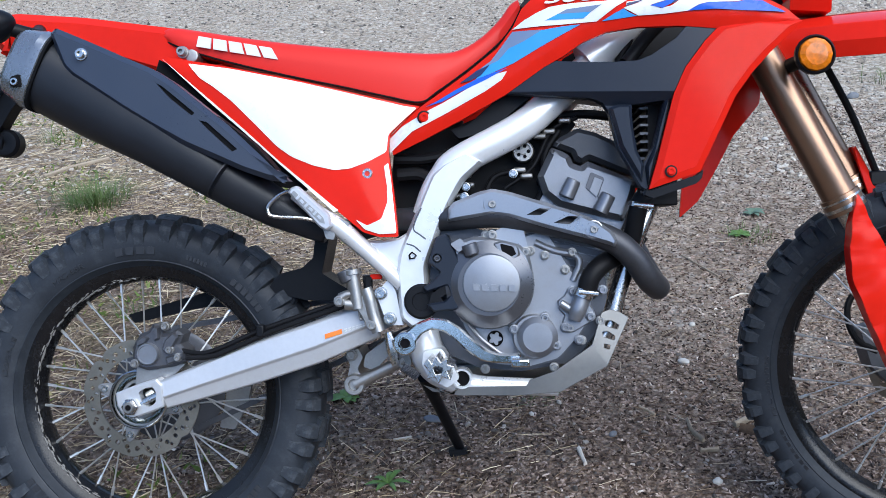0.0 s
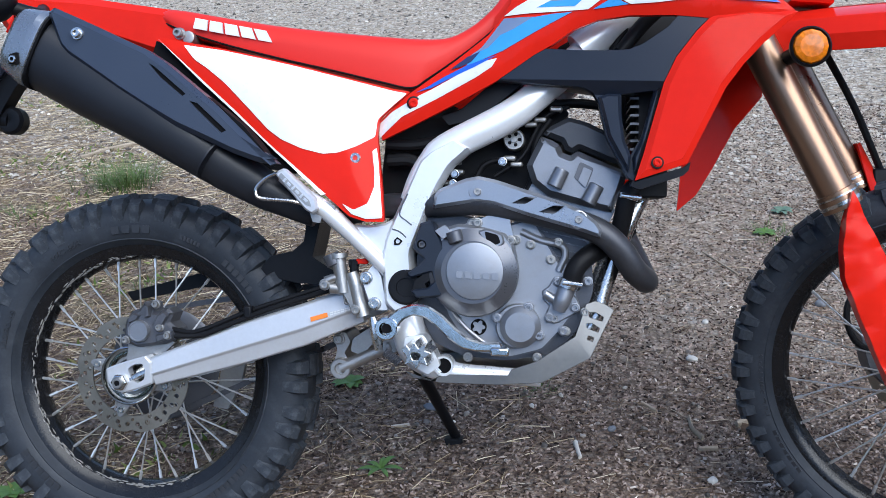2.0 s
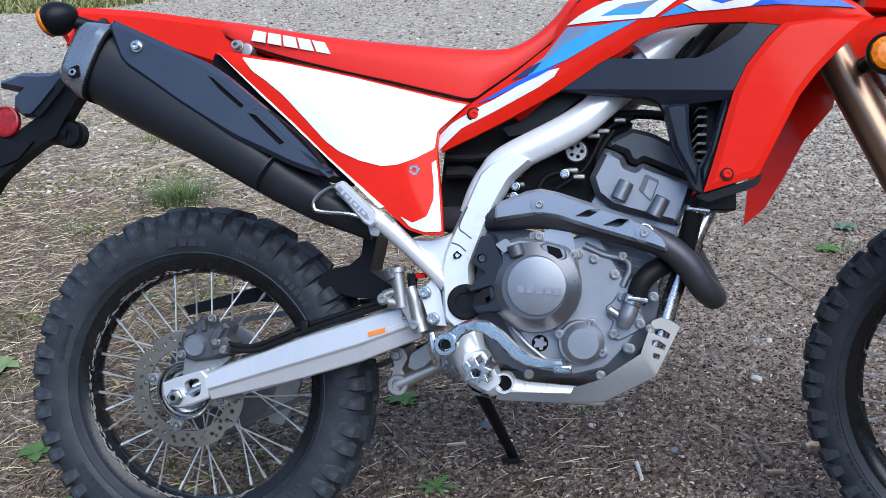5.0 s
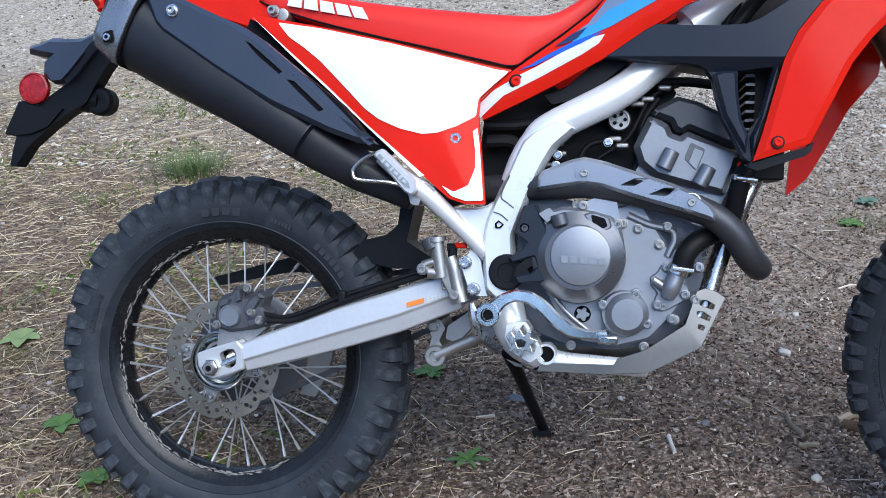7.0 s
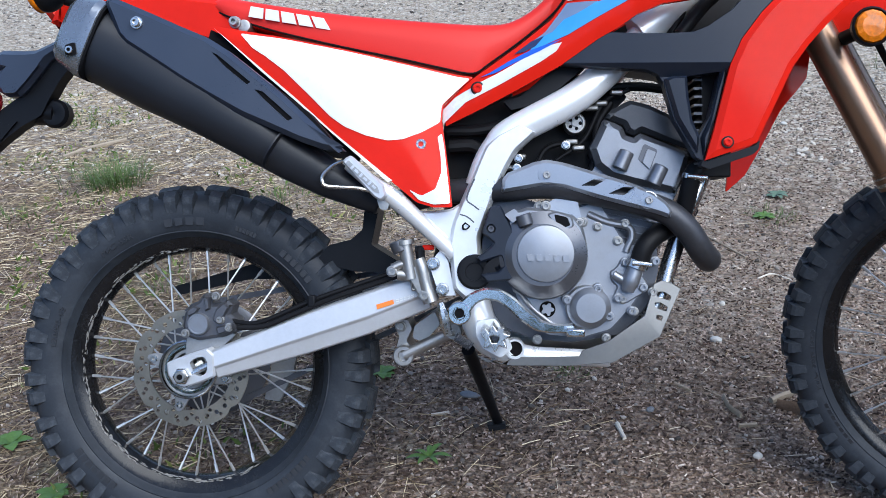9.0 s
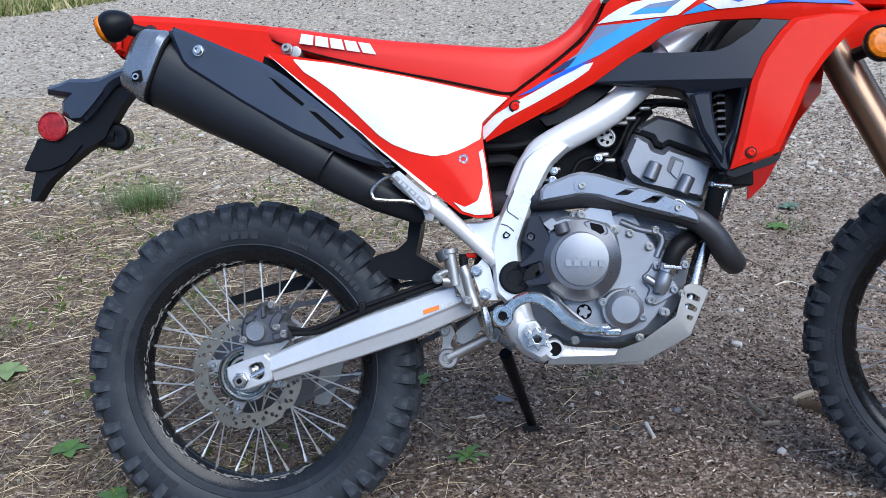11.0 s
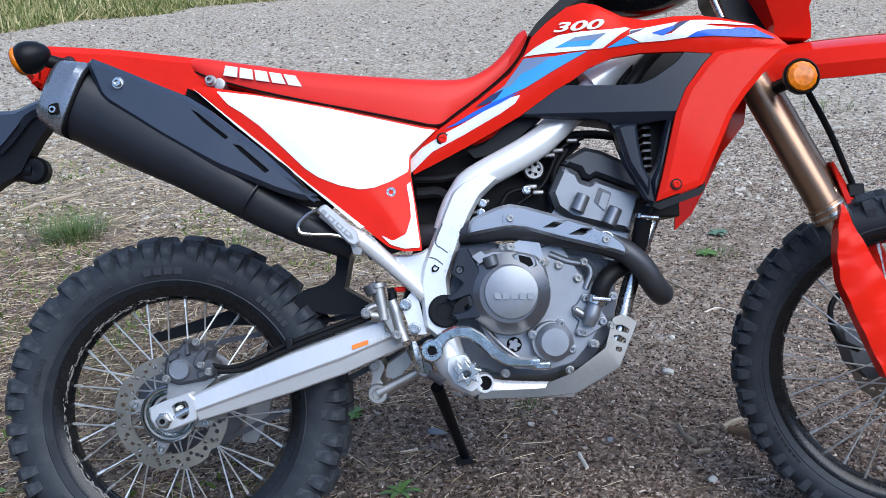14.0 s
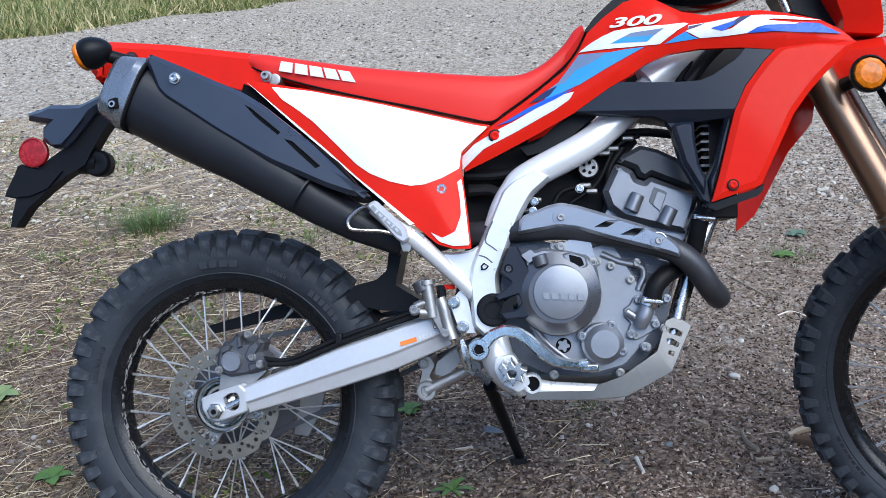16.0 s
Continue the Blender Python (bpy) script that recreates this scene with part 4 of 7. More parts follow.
GRAPHICS = [
    ("white_stripe", WHITE, [(0.541, 0.835), (0.564, 0.845), (0.645, 0.887), (0.674, 0.893), (0.665, 0.879), (0.638, 0.862), (0.572, 0.828), (0.511, 0.799), (0.472, 0.764), (0.471, 0.788), (0.493, 0.809)], 1),
    ("blue_stripe", BLUE, [(0.535, 0.841), (0.554, 0.849), (0.585, 0.866), (0.622, 0.883), (0.660, 0.894), (0.674, 0.898), (0.637, 0.880), (0.596, 0.863), (0.562, 0.847)], 2),
    ("navy_fade", NAVY, [(0.594, 0.878), (0.623, 0.898), (0.645, 0.906), (0.630, 0.889), (0.612, 0.881)], 3),
    ("light_blue_stripe", SKYBLUE, [(0.630, 0.901), (0.659, 0.912), (0.678, 0.932), (0.701, 0.941), (0.732, 0.958), (0.764, 0.962), (0.796, 0.964), (0.762, 0.947), (0.731, 0.931), (0.684, 0.905), (0.648, 0.891), (0.622, 0.883)], 1),
    ("grey_blue_stripe", GREYBLUE, [(0.684, 0.961), (0.734, 0.959), (0.701, 0.941), (0.678, 0.932), (0.659, 0.912), (0.628, 0.900), (0.647, 0.913)], 1),
    ("light_blue_stripe", SKYBLUE, [(0.830, 0.967), (0.852, 0.979), (0.865, 0.985), (0.876, 0.977), (0.887, 0.972), (0.852, 0.969)], 1),
    ("white_mark", WHITE, [(0.684, 0.965), (0.703, 0.978), (0.725, 0.989), (0.746, 0.997), (0.784, 1.000), (0.834, 1.000), (0.864, 1.002), (0.871, 0.999), (0.853, 0.989), (0.822, 0.967), (0.763, 0.965)], 2),
    ("mark_inlay", SKYBLUE, [(0.739, 0.974), (0.759, 0.983), (0.813, 0.983), (0.801, 0.973)], 3),
    ("mark_inlay", GREYBLUE, [(0.759, 0.983), (0.774, 0.990), (0.830, 0.994), (0.813, 0.983)], 3),
    ("white_mark", WHITE, [(0.871, 0.996), (0.902, 0.999), (0.955, 1.005), (0.945, 0.998), (0.908, 0.988), (0.923, 0.981), (0.940, 0.984), (0.962, 0.999), (0.975, 1.006), (0.999, 1.005), (1.028, 1.002), (1.086, 0.991), (1.066, 0.991), (1.009, 0.997), (0.999, 0.995), (1.020, 0.991), (1.049, 0.987), (1.043, 0.985), (0.996, 0.986), (0.982, 0.983), (0.965, 0.974), (0.930, 0.972), (0.889, 0.972), (0.865, 0.986), (0.898, 0.996), (0.869, 0.990)], 2),
    ("dark_inlay", NAVY, [(0.871, 0.994), (0.898, 0.998), (0.888, 0.994), (0.869, 0.988)], 3),
    ("dark_inlay", BLUE, [(0.907, 0.987), (0.949, 0.998), (0.940, 0.988), (0.926, 0.981)], 3),
    ("dark_inlay", NAVY, [(0.947, 0.999), (0.959, 1.005), (0.974, 1.006), (0.956, 0.995), (0.938, 0.986)], 3),
    ("blue_mark", BLUE, [(0.965, 0.974), (0.984, 0.983), (0.998, 0.986), (1.042, 0.984), (1.054, 0.987), (1.082, 0.985), (1.098, 0.975), (1.117, 0.965), (1.055, 0.969), (1.007, 0.974)], 2),
]
for nm, mt, o, layer in GRAPHICS:
    part(nm, film(bmesh.new(), o, UP_F, 0.0007 + 0.0006 * layer, 0.015), mt, upper, "", 30)
bm = bmesh.new()
lathe(bm, [(0.0118, 0.012), (0.0118, 0.0004), (0.0112, 0), (0.0002, 0)], (0.532, -0.1530, 0.822), 24)
recess = part("screw_recess", bm, HOSE, upper, "dark ring round a red screw")
bolt("panel_screw", 0.532, -0.1562, 0.822, 0.0075, RED, recess, "red socket screw", True, 0.004, 1.25)


def lettered(text, size, p, right, up, material, parent, name, depth=0.0006, stretch=1.0, slant=0.0, bold=0.0):
    """Words in the built-in font, as a mesh on a surface at p."""
    cu = bpy.data.curves.new(name, "FONT")
    cu.body, cu.size, cu.extrude = text, size, depth
    cu.offset = bold
    ob = new(name, cu)
    me = bpy.data.meshes.new_from_object(ob.evaluated_get(bpy.context.evaluated_depsgraph_get()))
    bpy.data.objects.remove(ob)
    r = Vector(right).normalized()
    u = (Vector(up) - r * Vector(up).dot(r)).normalized()
    nrm = r.cross(u)
    u = u + r * slant
    m = Matrix((r * stretch, u, nrm)).transposed().to_4x4()
    m.translation = p
    me.transform(m)
    me.materials.clear()
    me.materials.append(material)
    o = new(name, me)
    o.parent = parent
    return o


t0, t1, t2 = [(0.735, -0.16, 1.003), (0.826, -0.178, 1.003), (0.752, -0.161, 1.021)]
lettered("300", 0.0235, Vector(t0) + Vector((0, UP_F(t0[0], t0[2]) - t0[1] - 0.0075, 0)), Vector(t1) - Vector(t0), Vector(t2) - Vector(t0), WHITE, upper, "number", stretch=2.45, slant=0.75, bold=0.0006)

# front shroud wings, both sides
wing_out = [(1.144, 0.952), (1.131, 0.938), (1.091, 0.902), (1.061, 0.869), (1.035, 0.834), (1.004, 0.771), (0.976, 0.714), (0.897, 0.688), (0.911, 0.733), (0.926, 0.789), (0.941, 0.843), (0.960, 0.884), (0.992, 0.926), (1.017, 0.951), (1.074, 0.959)]
wing = part("radiator_shroud", panel(bmesh.new(), wing_out, S_UP, 0.010, 0.005, 0.010), RED, bike, "glossy red radiator shroud", 28, 0.002)
bm = plate(bmesh.new(), rounded(wing_out, 0.1), S_UP, 0.010, (), 0.05)
plate(bm, up_out, S_UP, 0.010, (), 0.06)
for v in bm.verts:
    v.co.y = -v.co.y
part("far_shroud", bm, RED, bike, "red shroud on the other side", 30, 0.002)
q = [(0.931, -0.236, 0.716)][0]
bm = bmesh.new()
lathe(bm, [(0.0098, 0.010), (0.0098, 0.0004), (0.0093, 0), (0.0002, 0)], (q[0], -0.2428, q[2]), 24)
recess = part("screw_recess", bm, HOSE, wing, "dark ring round a red screw")
bolt("shroud_screw", q[0], -0.2455, q[2], 0.0060, RED, recess, "red socket screw", True, 0.003, 1.25)
bm = bmesh.new()
plate(bm, rounded([(0.895, 0.690), (0.897, 0.686), (0.974, 0.710), (0.982, 0.718), (0.979, 0.704), (0.971, 0.696), (0.904, 0.674), (0.891, 0.680)], 0.2), lambda x, z: S_UP(x, z) + 0.004, 0.03)
part("shroud_foot", bm, BLACK, wing, "", 30, 0.002)

# black side frame between tank panel and engine
frame_out = [(0.665, 0.859), (0.709, 0.883), (0.750, 0.908), (0.799, 0.903), (0.848, 0.900), (0.887, 0.900), (0.909, 0.908), (0.947, 0.933), (0.963, 0.951), (1.017, 0.952), (0.992, 0.927), (0.960, 0.885), (0.941, 0.844), (0.926, 0.789), (0.911, 0.733), (0.896, 0.688), (0.887, 0.694), (0.869, 0.729), (0.854, 0.758), (0.844, 0.798), (0.840, 0.819), (0.831, 0.834), (0.814, 0.842), (0.761, 0.848)]
frame_hole = [(0.877, 0.829), (0.927, 0.833), (0.919, 0.796), (0.909, 0.760), (0.892, 0.730), (0.882, 0.753), (0.877, 0.792)]
FOLD = [(0.665, 0.860), (0.941, 0.846)]


FOLD_TURN = beyond(FOLD, 0.8, 0.017)


def S_FRAME(x, z):
    """Two planes that meet in a ridge along the arm: the lower one turns inwards."""
    return S_UP(x, z) + 0.001 + FOLD_TURN(x, z)


FOLD_END = [(x, z - 0.0215) for x, z in FOLD]
part("side_frame", plate(bmesh.new(), frame_out, S_FRAME, 0.03, [frame_hole], folds=(FOLD, FOLD_END)), PANELBLACK, bike, "black plastic radiator frame", 25, 0.003, 2)
for o in ([(0.840, 0.825), (0.854, 0.830), (0.875, 0.829), (0.877, 0.792), (0.882, 0.753), (0.892, 0.728), (0.888, 0.702), (0.871, 0.731), (0.856, 0.760)], [(0.937, 0.841), (0.927, 0.830), (0.919, 0.794), (0.909, 0.758), (0.894, 0.726), (0.897, 0.696), (0.912, 0.739), (0.926, 0.795)]):
    part("frame_post", panel(bmesh.new(), o, lambda x, z: S_UP(x, z) + 0.012, 0.005, 0.007, 0.02), PANELBLACK, bike, "", 25)
bm = bmesh.new()
plate(bm, rounded([(0.575, 0.803), (0.606, 0.811), (0.666, 0.862), (0.692, 0.858), (0.719, 0.86), (0.664, 0.816), (0.632, 0.796), (0.589, 0.787)], 0.15), -0.125, 0.04)
part("air_duct", bm, BLACK, bike, "black plastic duct", 30, 0.004)

# raised centre of the side frame's upper arm, and a dark backing added to fill the gap behind it
bm = plate(bmesh.new(), rounded([(0.771, 0.93), (0.861, 0.98), (0.992, 0.99), (1.066, 0.981), (1.002, 0.91), (0.959, 0.724), (0.916, 0.72), (0.867, 0.854), (0.78, 0.868)], 0.1), -0.05, 0.1)
part("gap_backing", bm, HOSE, bike, "dark backing added to fill the gap behind the side frame", 30, 0.004)

# radiator behind the side frame
rad0, rad1 = [(0.882, 0.851), (0.939, 0.717)]
bm = bmesh.new()
box(bm, ((rad0[0] + rad1[0]) / 2 + 0.02, -0.09, (rad0[1] + rad1[1]) / 2), (0.05, 0.13, 0.24), None)
radiator = part("radiator", bm, HOSE, bike, "black radiator", 30, 0.003)
for i in range(14):
    bm = bmesh.new()
    box(bm, ((rad0[0] + rad1[0]) / 2 - 0.01, -0.10, rad1[1] - 0.03 + 0.014 * i), (0.014, 0.12, 0.004))
    part("fin", bm, DARKENG, radiator, "", 0)

# fuel tank
tank_c = [(0.939, -0.02, 1.158)][0]
bm = bmesh.new()
bmesh.ops.create_uvsphere(bm, u_segments=40, v_segments=24, radius=1)
for v in bm.verts:
    v.co = Vector((v.co.x * 0.165 + 0.02 * v.co.z, v.co.y * 0.12, v.co.z * 0.105))
bmesh.ops.transform(bm, matrix=Matrix.Translation((tank_c[0] - 0.01, 0, tank_c[2] + 0.012)), verts=bm.verts)
tank = part("fuel_tank", bm, GLOSS, bike, "glossy black fuel tank", 60)
bm = bmesh.new()
plate(bm, rounded([(0.698, 1.015), (0.716, 1.039), (0.766, 1.085), (0.799, 1.12), (0.848, 1.123), (0.82, 1.085), (0.782, 1.071), (0.738, 1.044), (0.71, 1.013)], 0.15), -0.105, 0.2)
part("tank_rear_cover", bm, BLACK, tank, "", 30, 0.006)

# -- chassis: main spars, cradle, down tube, subframe --
spar = [(0.848, -0.09, 0.94), (0.749, -0.125, 0.846), (0.689, -0.135, 0.799)] + [(0.589, -0.140, 0.747), (0.563, -0.140, 0.721), (0.545, -0.140, 0.692), (0.530, -0.140, 0.654)]
bm = bmesh.new()
tube(bm, spar, [0.026, 0.026, 0.0270, 0.0265, 0.0255, 0.0245, 0.023], 20, 5, 0.8)
chassis = both("chassis", bm, FRAME, bike, "silver painted steel frame", 40)
bm = bmesh.new()
cast_out = rounded([(0.603, 0.765), (0.561, 0.743), (0.542, 0.725), (0.528, 0.694), (0.516, 0.665), (0.497, 0.624), (0.484, 0.591), (0.479, 0.559), (0.482, 0.514), (0.485, 0.48), (0.506, 0.46), (0.537, 0.46), (0.538, 0.497), (0.535, 0.538), (0.533, 0.569), (0.543, 0.596), (0.561, 0.644), (0.579, 0.682), (0.597, 0.713), (0.634, 0.745)], 0.25)
panel(bm, cast_out, -0.150, 0.007, 0.0155, 0.03)
both("pivot_casting", bm, FRAME, chassis, "", 30)
bm = bmesh.new()
tube(bm, [(0.519, -0.14, 0.454), (0.536, -0.15, 0.404), (0.566, -0.155, 0.378), (0.612, -0.155, 0.366), (0.678, -0.15, 0.362), (0.751, -0.14, 0.357)], [0.030, 0.028, 0.022, 0.017, 0.015, 0.014], 14, 4, 0.8)
both("cradle_tube", bm, FRAME, chassis)
bm = bmesh.new()
tube(bm, [(0.961, -0.07, 0.733), (0.92, -0.1, 0.672), (0.888, -0.115, 0.603), (0.858, -0.12, 0.519), (0.839, -0.125, 0.457), (0.795, -0.13, 0.396)], 0.015, 14, 4)
both("down_tube", bm, CHROME, chassis, "shiny silver down tube")
bm = bmesh.new()
tube(bm, [(0.312, -0.175, 0.697), (0.352, -0.172, 0.662), (0.387, -0.168, 0.637), (0.432, -0.16, 0.595), (0.488, -0.15, 0.54)], [0.012, 0.013, 0.016, 0.014, 0.013], 14, 4)
part("subframe_tube", bm, FRAME, chassis)
bm = bmesh.new()
panel(bm, rounded([(0.407, 0.620), (0.424, 0.615), (0.458, 0.614), (0.484, 0.618), (0.510, 0.634), (0.503, 0.595), (0.489, 0.543), (0.482, 0.522), (0.468, 0.546), (0.446, 0.575)], 0.15, 2), -0.148, 0.004, 0.004, 0.02)
part("gusset", bm, FRAME, chassis, "", 30, 0.003)
bm = bmesh.new()
plate(bm, rounded([(0.502, 0.589), (0.508, 0.595), (0.517, 0.588), (0.512, 0.582), (0.503, 0.581)], 0.2), -0.1680, 0.006, [rounded([(0.505, 0.588), (0.508, 0.592), (0.514, 0.588), (0.51, 0.584), (0.506, 0.584)], 0.2)])
part("frame_slot", bm, DARK, chassis)
for pts in ([(0.525, -0.165, 0.668), (0.514, -0.165, 0.644), (0.512, -0.165, 0.631), (0.522, -0.165, 0.623), (0.532, -0.165, 0.615)], [(0.499, -0.165, 0.608), (0.511, -0.165, 0.604), (0.523, -0.165, 0.594)], [(0.424, -0.152, 0.601), (0.438, -0.152, 0.584), (0.458, -0.152, 0.565), (0.472, -0.152, 0.558)]):
    bm = bmesh.new()
    tube(bm, pts, 0.0015, 6, 5)
    part("weld_seam", bm, DARKENG, chassis)
# swingarm pivot cap with its black cover
pv = [(0.523, 0.51)][0]
bm = bmesh.new()
lathe(bm, [(0.030, 0.03), (0.030, 0.004), (0.026, 0.0), (0.016, 0.0), (0.0155, 0.004), (0.0002, 0.004)], (pv[0], -0.172, pv[1]), 28)
pivot = part("pivot_cap", bm, BLACK, bike, "black swingarm pivot cap")
bm = bmesh.new()
plate(bm, rounded([(0.541, 0.523), (0.586, 0.555), (0.596, 0.541), (0.585, 0.516), (0.621, 0.509), (0.618, 0.499), (0.569, 0.494), (0.533, 0.497)], 0.15), -0.182, 0.02, [rounded([(0.557, 0.517), (0.584, 0.535), (0.582, 0.514), (0.561, 0.509)], 0.2)])
part("pivot_cover", bm, BLACK, pivot, "", 30, 0.003)

# passenger footpeg folded up, with its wire loop
peg_out = [(0.304, 0.698), (0.309, 0.705), (0.319, 0.709), (0.373, 0.659), (0.378, 0.640), (0.368, 0.632), (0.356, 0.639)]
peg = part("passenger_footpeg", panel(bmesh.new(), rounded(peg_out, 0.2), -0.195, 0.003, 0.004, 0.02), ALU, bike, "folded aluminium passenger footpeg", 30)
bm = plate(bmesh.new(), rounded([(0.310, 0.695), (0.315, 0.701), (0.364, 0.655), (0.367, 0.644), (0.358, 0.647)], 0.25), -0.1998, 0.003)
groove = part("peg_groove", bm, STEEL, peg, "", 30, 0.0005)
bm = bmesh.new()
tube(bm, [(0.321, -0.19, 0.704), (0.293, -0.19, 0.696), (0.272, -0.19, 0.679), (0.269, -0.19, 0.666), (0.279, -0.19, 0.658), (0.328, -0.19, 0.654), (0.357, -0.19, 0.647)], 0.0035, 8, 5)
part("wire_loop", bm, CHROME, peg)
bm = bmesh.new()
ends = [Vector(p) for p in [(0.318, -0.200, 0.692), (0.361, -0.200, 0.652)]]
for i in range(6):
    p = ends[0].lerp(ends[1], (i + 0.5) / 6)
    box(bm, (0, 0, 0), (0.0075, 0.002, 0.004), Matrix.Translation((p.x, -0.2005, p.z)) @ Matrix.Rotation(radians(46 if i % 2 else -44), 4, "Y"))
part("peg_bars", bm, ALU, groove, "raised bars in place of a maker's mark", 0)
bm = bmesh.new()
plate(bm, rounded([(0.355, 0.649), (0.388, 0.654), (0.404, 0.645), (0.4, 0.635), (0.381, 0.629), (0.377, 0.617), (0.364, 0.619)], 0.2), -0.178, 0.03)
part("peg_bracket", bm, STEEL, peg, "", 30, 0.003)

# -- engine --
bm = bmesh.new()
plate(bm, rounded([(0.553, 0.632), (0.6, 0.636), (0.657, 0.619), (0.729, 0.616), (0.777, 0.636), (0.832, 0.582), (0.839, 0.509), (0.816, 0.438), (0.773, 0.398), (0.69, 0.384), (0.618, 0.391), (0.567, 0.413), (0.537, 0.466), (0.535, 0.559)], 0.15), -0.125, 0.25)
engine = part("engine", bm, DARKENG, bike, "grey single-cylinder engine with silver covers", 30, 0.008)
bm = bmesh.new()
plate(bm, rounded([(0.609, 0.614), (0.646, 0.627), (0.697, 0.615), (0.734, 0.626), (0.778, 0.552), (0.808, 0.551), (0.808, 0.479), (0.784, 0.444), (0.752, 0.409), (0.7, 0.395), (0.644, 0.401), (0.614, 0.433), (0.594, 0.464), (0.58, 0.516), (0.577, 0.568)], 0.15), -0.150, 0.05)
part("crankcase_cover", bm, ENGINE, engine, "silver crankcase cover", 30, 0.006, 3)
cc = [(0.642, 0.540)][0]
co = [(0.638, 0.538)][0]
bm = bmesh.new()
lathe(bm, [(0.076, 0.03), (0.0755, 0.002), (0.0735, -0.004), (0.062, -0.010), (0.052, -0.015), (0.0495, -0.015)], (co[0], -0.178, co[1]), 72)
clutch = part("clutch_cover", bm, CLUTCH, engine, "dark clutch cover ring", 25)
bm = bmesh.new()
lathe(bm, [(0.0475, 0.02), (0.0475, -0.0045), (0.0468, -0.0062), (0.0455, -0.0066), (0.0002, -0.0072)], (cc[0], -0.190, cc[1]), 72)
part("clutch_cap", bm, ENGINE, clutch, "silver clutch cap")
letters = bmesh.new()
l0, l1, l2, l3 = [(0.61, 0.529), (0.683, 0.526), (0.609, 0.54), (0.683, 0.537)]
blocks(letters, l0, l1, l2, l3, 5, lambda x, z: -0.1985, 0.0012, 0.3)
part("cast_lettering", letters, ENGINE, clutch, "", 0)
# silver crescent above the clutch, the oil filler on it, and the breather port
bm = panel(bmesh.new(), rounded([(0.572, 0.584), (0.587, 0.610), (0.612, 0.618), (0.643, 0.615), (0.663, 0.611), (0.691, 0.603), (0.706, 0.583), (0.711, 0.560), (0.689, 0.558), (0.677, 0.573), (0.647, 0.586), (0.618, 0.583), (0.593, 0.561), (0.581, 0.561)], 0.12, 2), -0.176, 0.005, 0.006, 0.04)
part("cover_crescent", bm, ENGINE, engine, "", 30)
f0, f1 = [(0.611, -0.186, 0.587), (0.605, -0.186, 0.606)]
bm = bmesh.new()
tube(bm, [f0, f1], [0.0135, 0.0135], 18, 0)
part("oil_filler", bm, DARKENG, engine, "dark oil filler cap", 30, 0.002)
bm = plate(bmesh.new(), rounded([(0.574, 0.606), (0.591, 0.616), (0.604, 0.603), (0.588, 0.592)], 0.15), -0.190, 0.012)
part("cover_lug", bm, ENGINE, engine, "", 30, 0.002)
bm = panel(bmesh.new(), rounded([(0.644, 0.606), (0.661, 0.611), (0.687, 0.602), (0.691, 0.585), (0.677, 0.576), (0.657, 0.586)], 0.3), -0.184, 0.003, 0.005, 0.03)
port = part("cover_port", bm, ENGINE, engine, "", 30)
# near-black plate on the collar paints the shade of its opening
bm = plate(bmesh.new(), rounded([(0.657, 0.606), (0.679, 0.600), (0.684, 0.587), (0.673, 0.583), (0.660, 0.592)], 0.25), -0.1895, 0.004)
part("port_shade", bm, DARK, port, "", 30)
bm = plate(bmesh.new(), rounded([(0.639, 0.621), (0.676, 0.640), (0.695, 0.636), (0.705, 0.593), (0.698, 0.587), (0.688, 0.604), (0.645, 0.614)], 0.15), -0.172, 0.012)
part("bracket", bm, GUARD, engine, "", 30, 0.002)
for u, v in [(0.644, 0.620), (0.700, 0.591)]:
    bolt("bracket_bolt", u, -0.180, v, 0.0065, STEEL, engine)
# black sprocket-side cover on the frame
bm = bmesh.new()
panel(bm, rounded([(0.550, 0.619), (0.568, 0.622), (0.582, 0.596), (0.590, 0.577), (0.599, 0.567), (0.586, 0.541), (0.589, 0.514), (0.602, 0.507), (0.583, 0.496), (0.544, 0.493), (0.533, 0.506), (0.563, 0.511), (0.572, 0.521), (0.568, 0.537), (0.533, 0.526), (0.527, 0.534), (0.548, 0.550), (0.556, 0.559), (0.536, 0.576)], 0.12, 2), -0.183, 0.003, 0.004, 0.05, [circle2(*[(0.552, 0.583)][0], 0.008, 14)])
part("engine_guard", bm, PANELBLACK, engine, "blue-black plastic cover", 30)
bolt("guard_screw", *[k for k in (lambda p: (p[0], -0.182, p[1]))([(0.552, 0.583)][0])], 0.006, DARKENG, engine)
# water pump
wp = [(0.713, 0.448)][0]
lugs = [(0.730, 0.480), (0.678, 0.461), (0.748, 0.433)]
bm = bmesh.new()
out = []
for i in range(72):
    a = 2 * math.pi * i / 72
    r = 0.0375
    for u, v in lugs:
        gap = math.atan2(v - wp[1], u - wp[0]) - a
        gap = (gap + math.pi) % (2 * math.pi) - math.pi
        r = max(r, (math.hypot(u - wp[0], v - wp[1]) + 0.009) * math.exp(-(gap / 0.27) ** 4))
    out.append((wp[0] + r * math.cos(a), wp[1] + r * math.sin(a)))
panel(bm, out, -0.166, 0.002, 0.003, 0.03)
pump = part("water_pump_cover", bm, ENGINE, engine, "silver water pump cover", 30)
bm = bmesh.new()
lathe(bm, [(0.034, 0.01), (0.034, -0.007), (0.0325, -0.009), (0.025, -0.0165), (0.0245, -0.017), (0.0002, -0.0175)], (wp[0] + 0.004, -0.168, wp[1]), 48)
part("pump_dome", bm, ENGINE, pump, "", 25)
for u, v in lugs:
    bolt("pump_bolt", u, -0.179, v, 0.0065, ENGINE, pump)
st = [(0.646, 0.444)][0]
bm = bmesh.new()
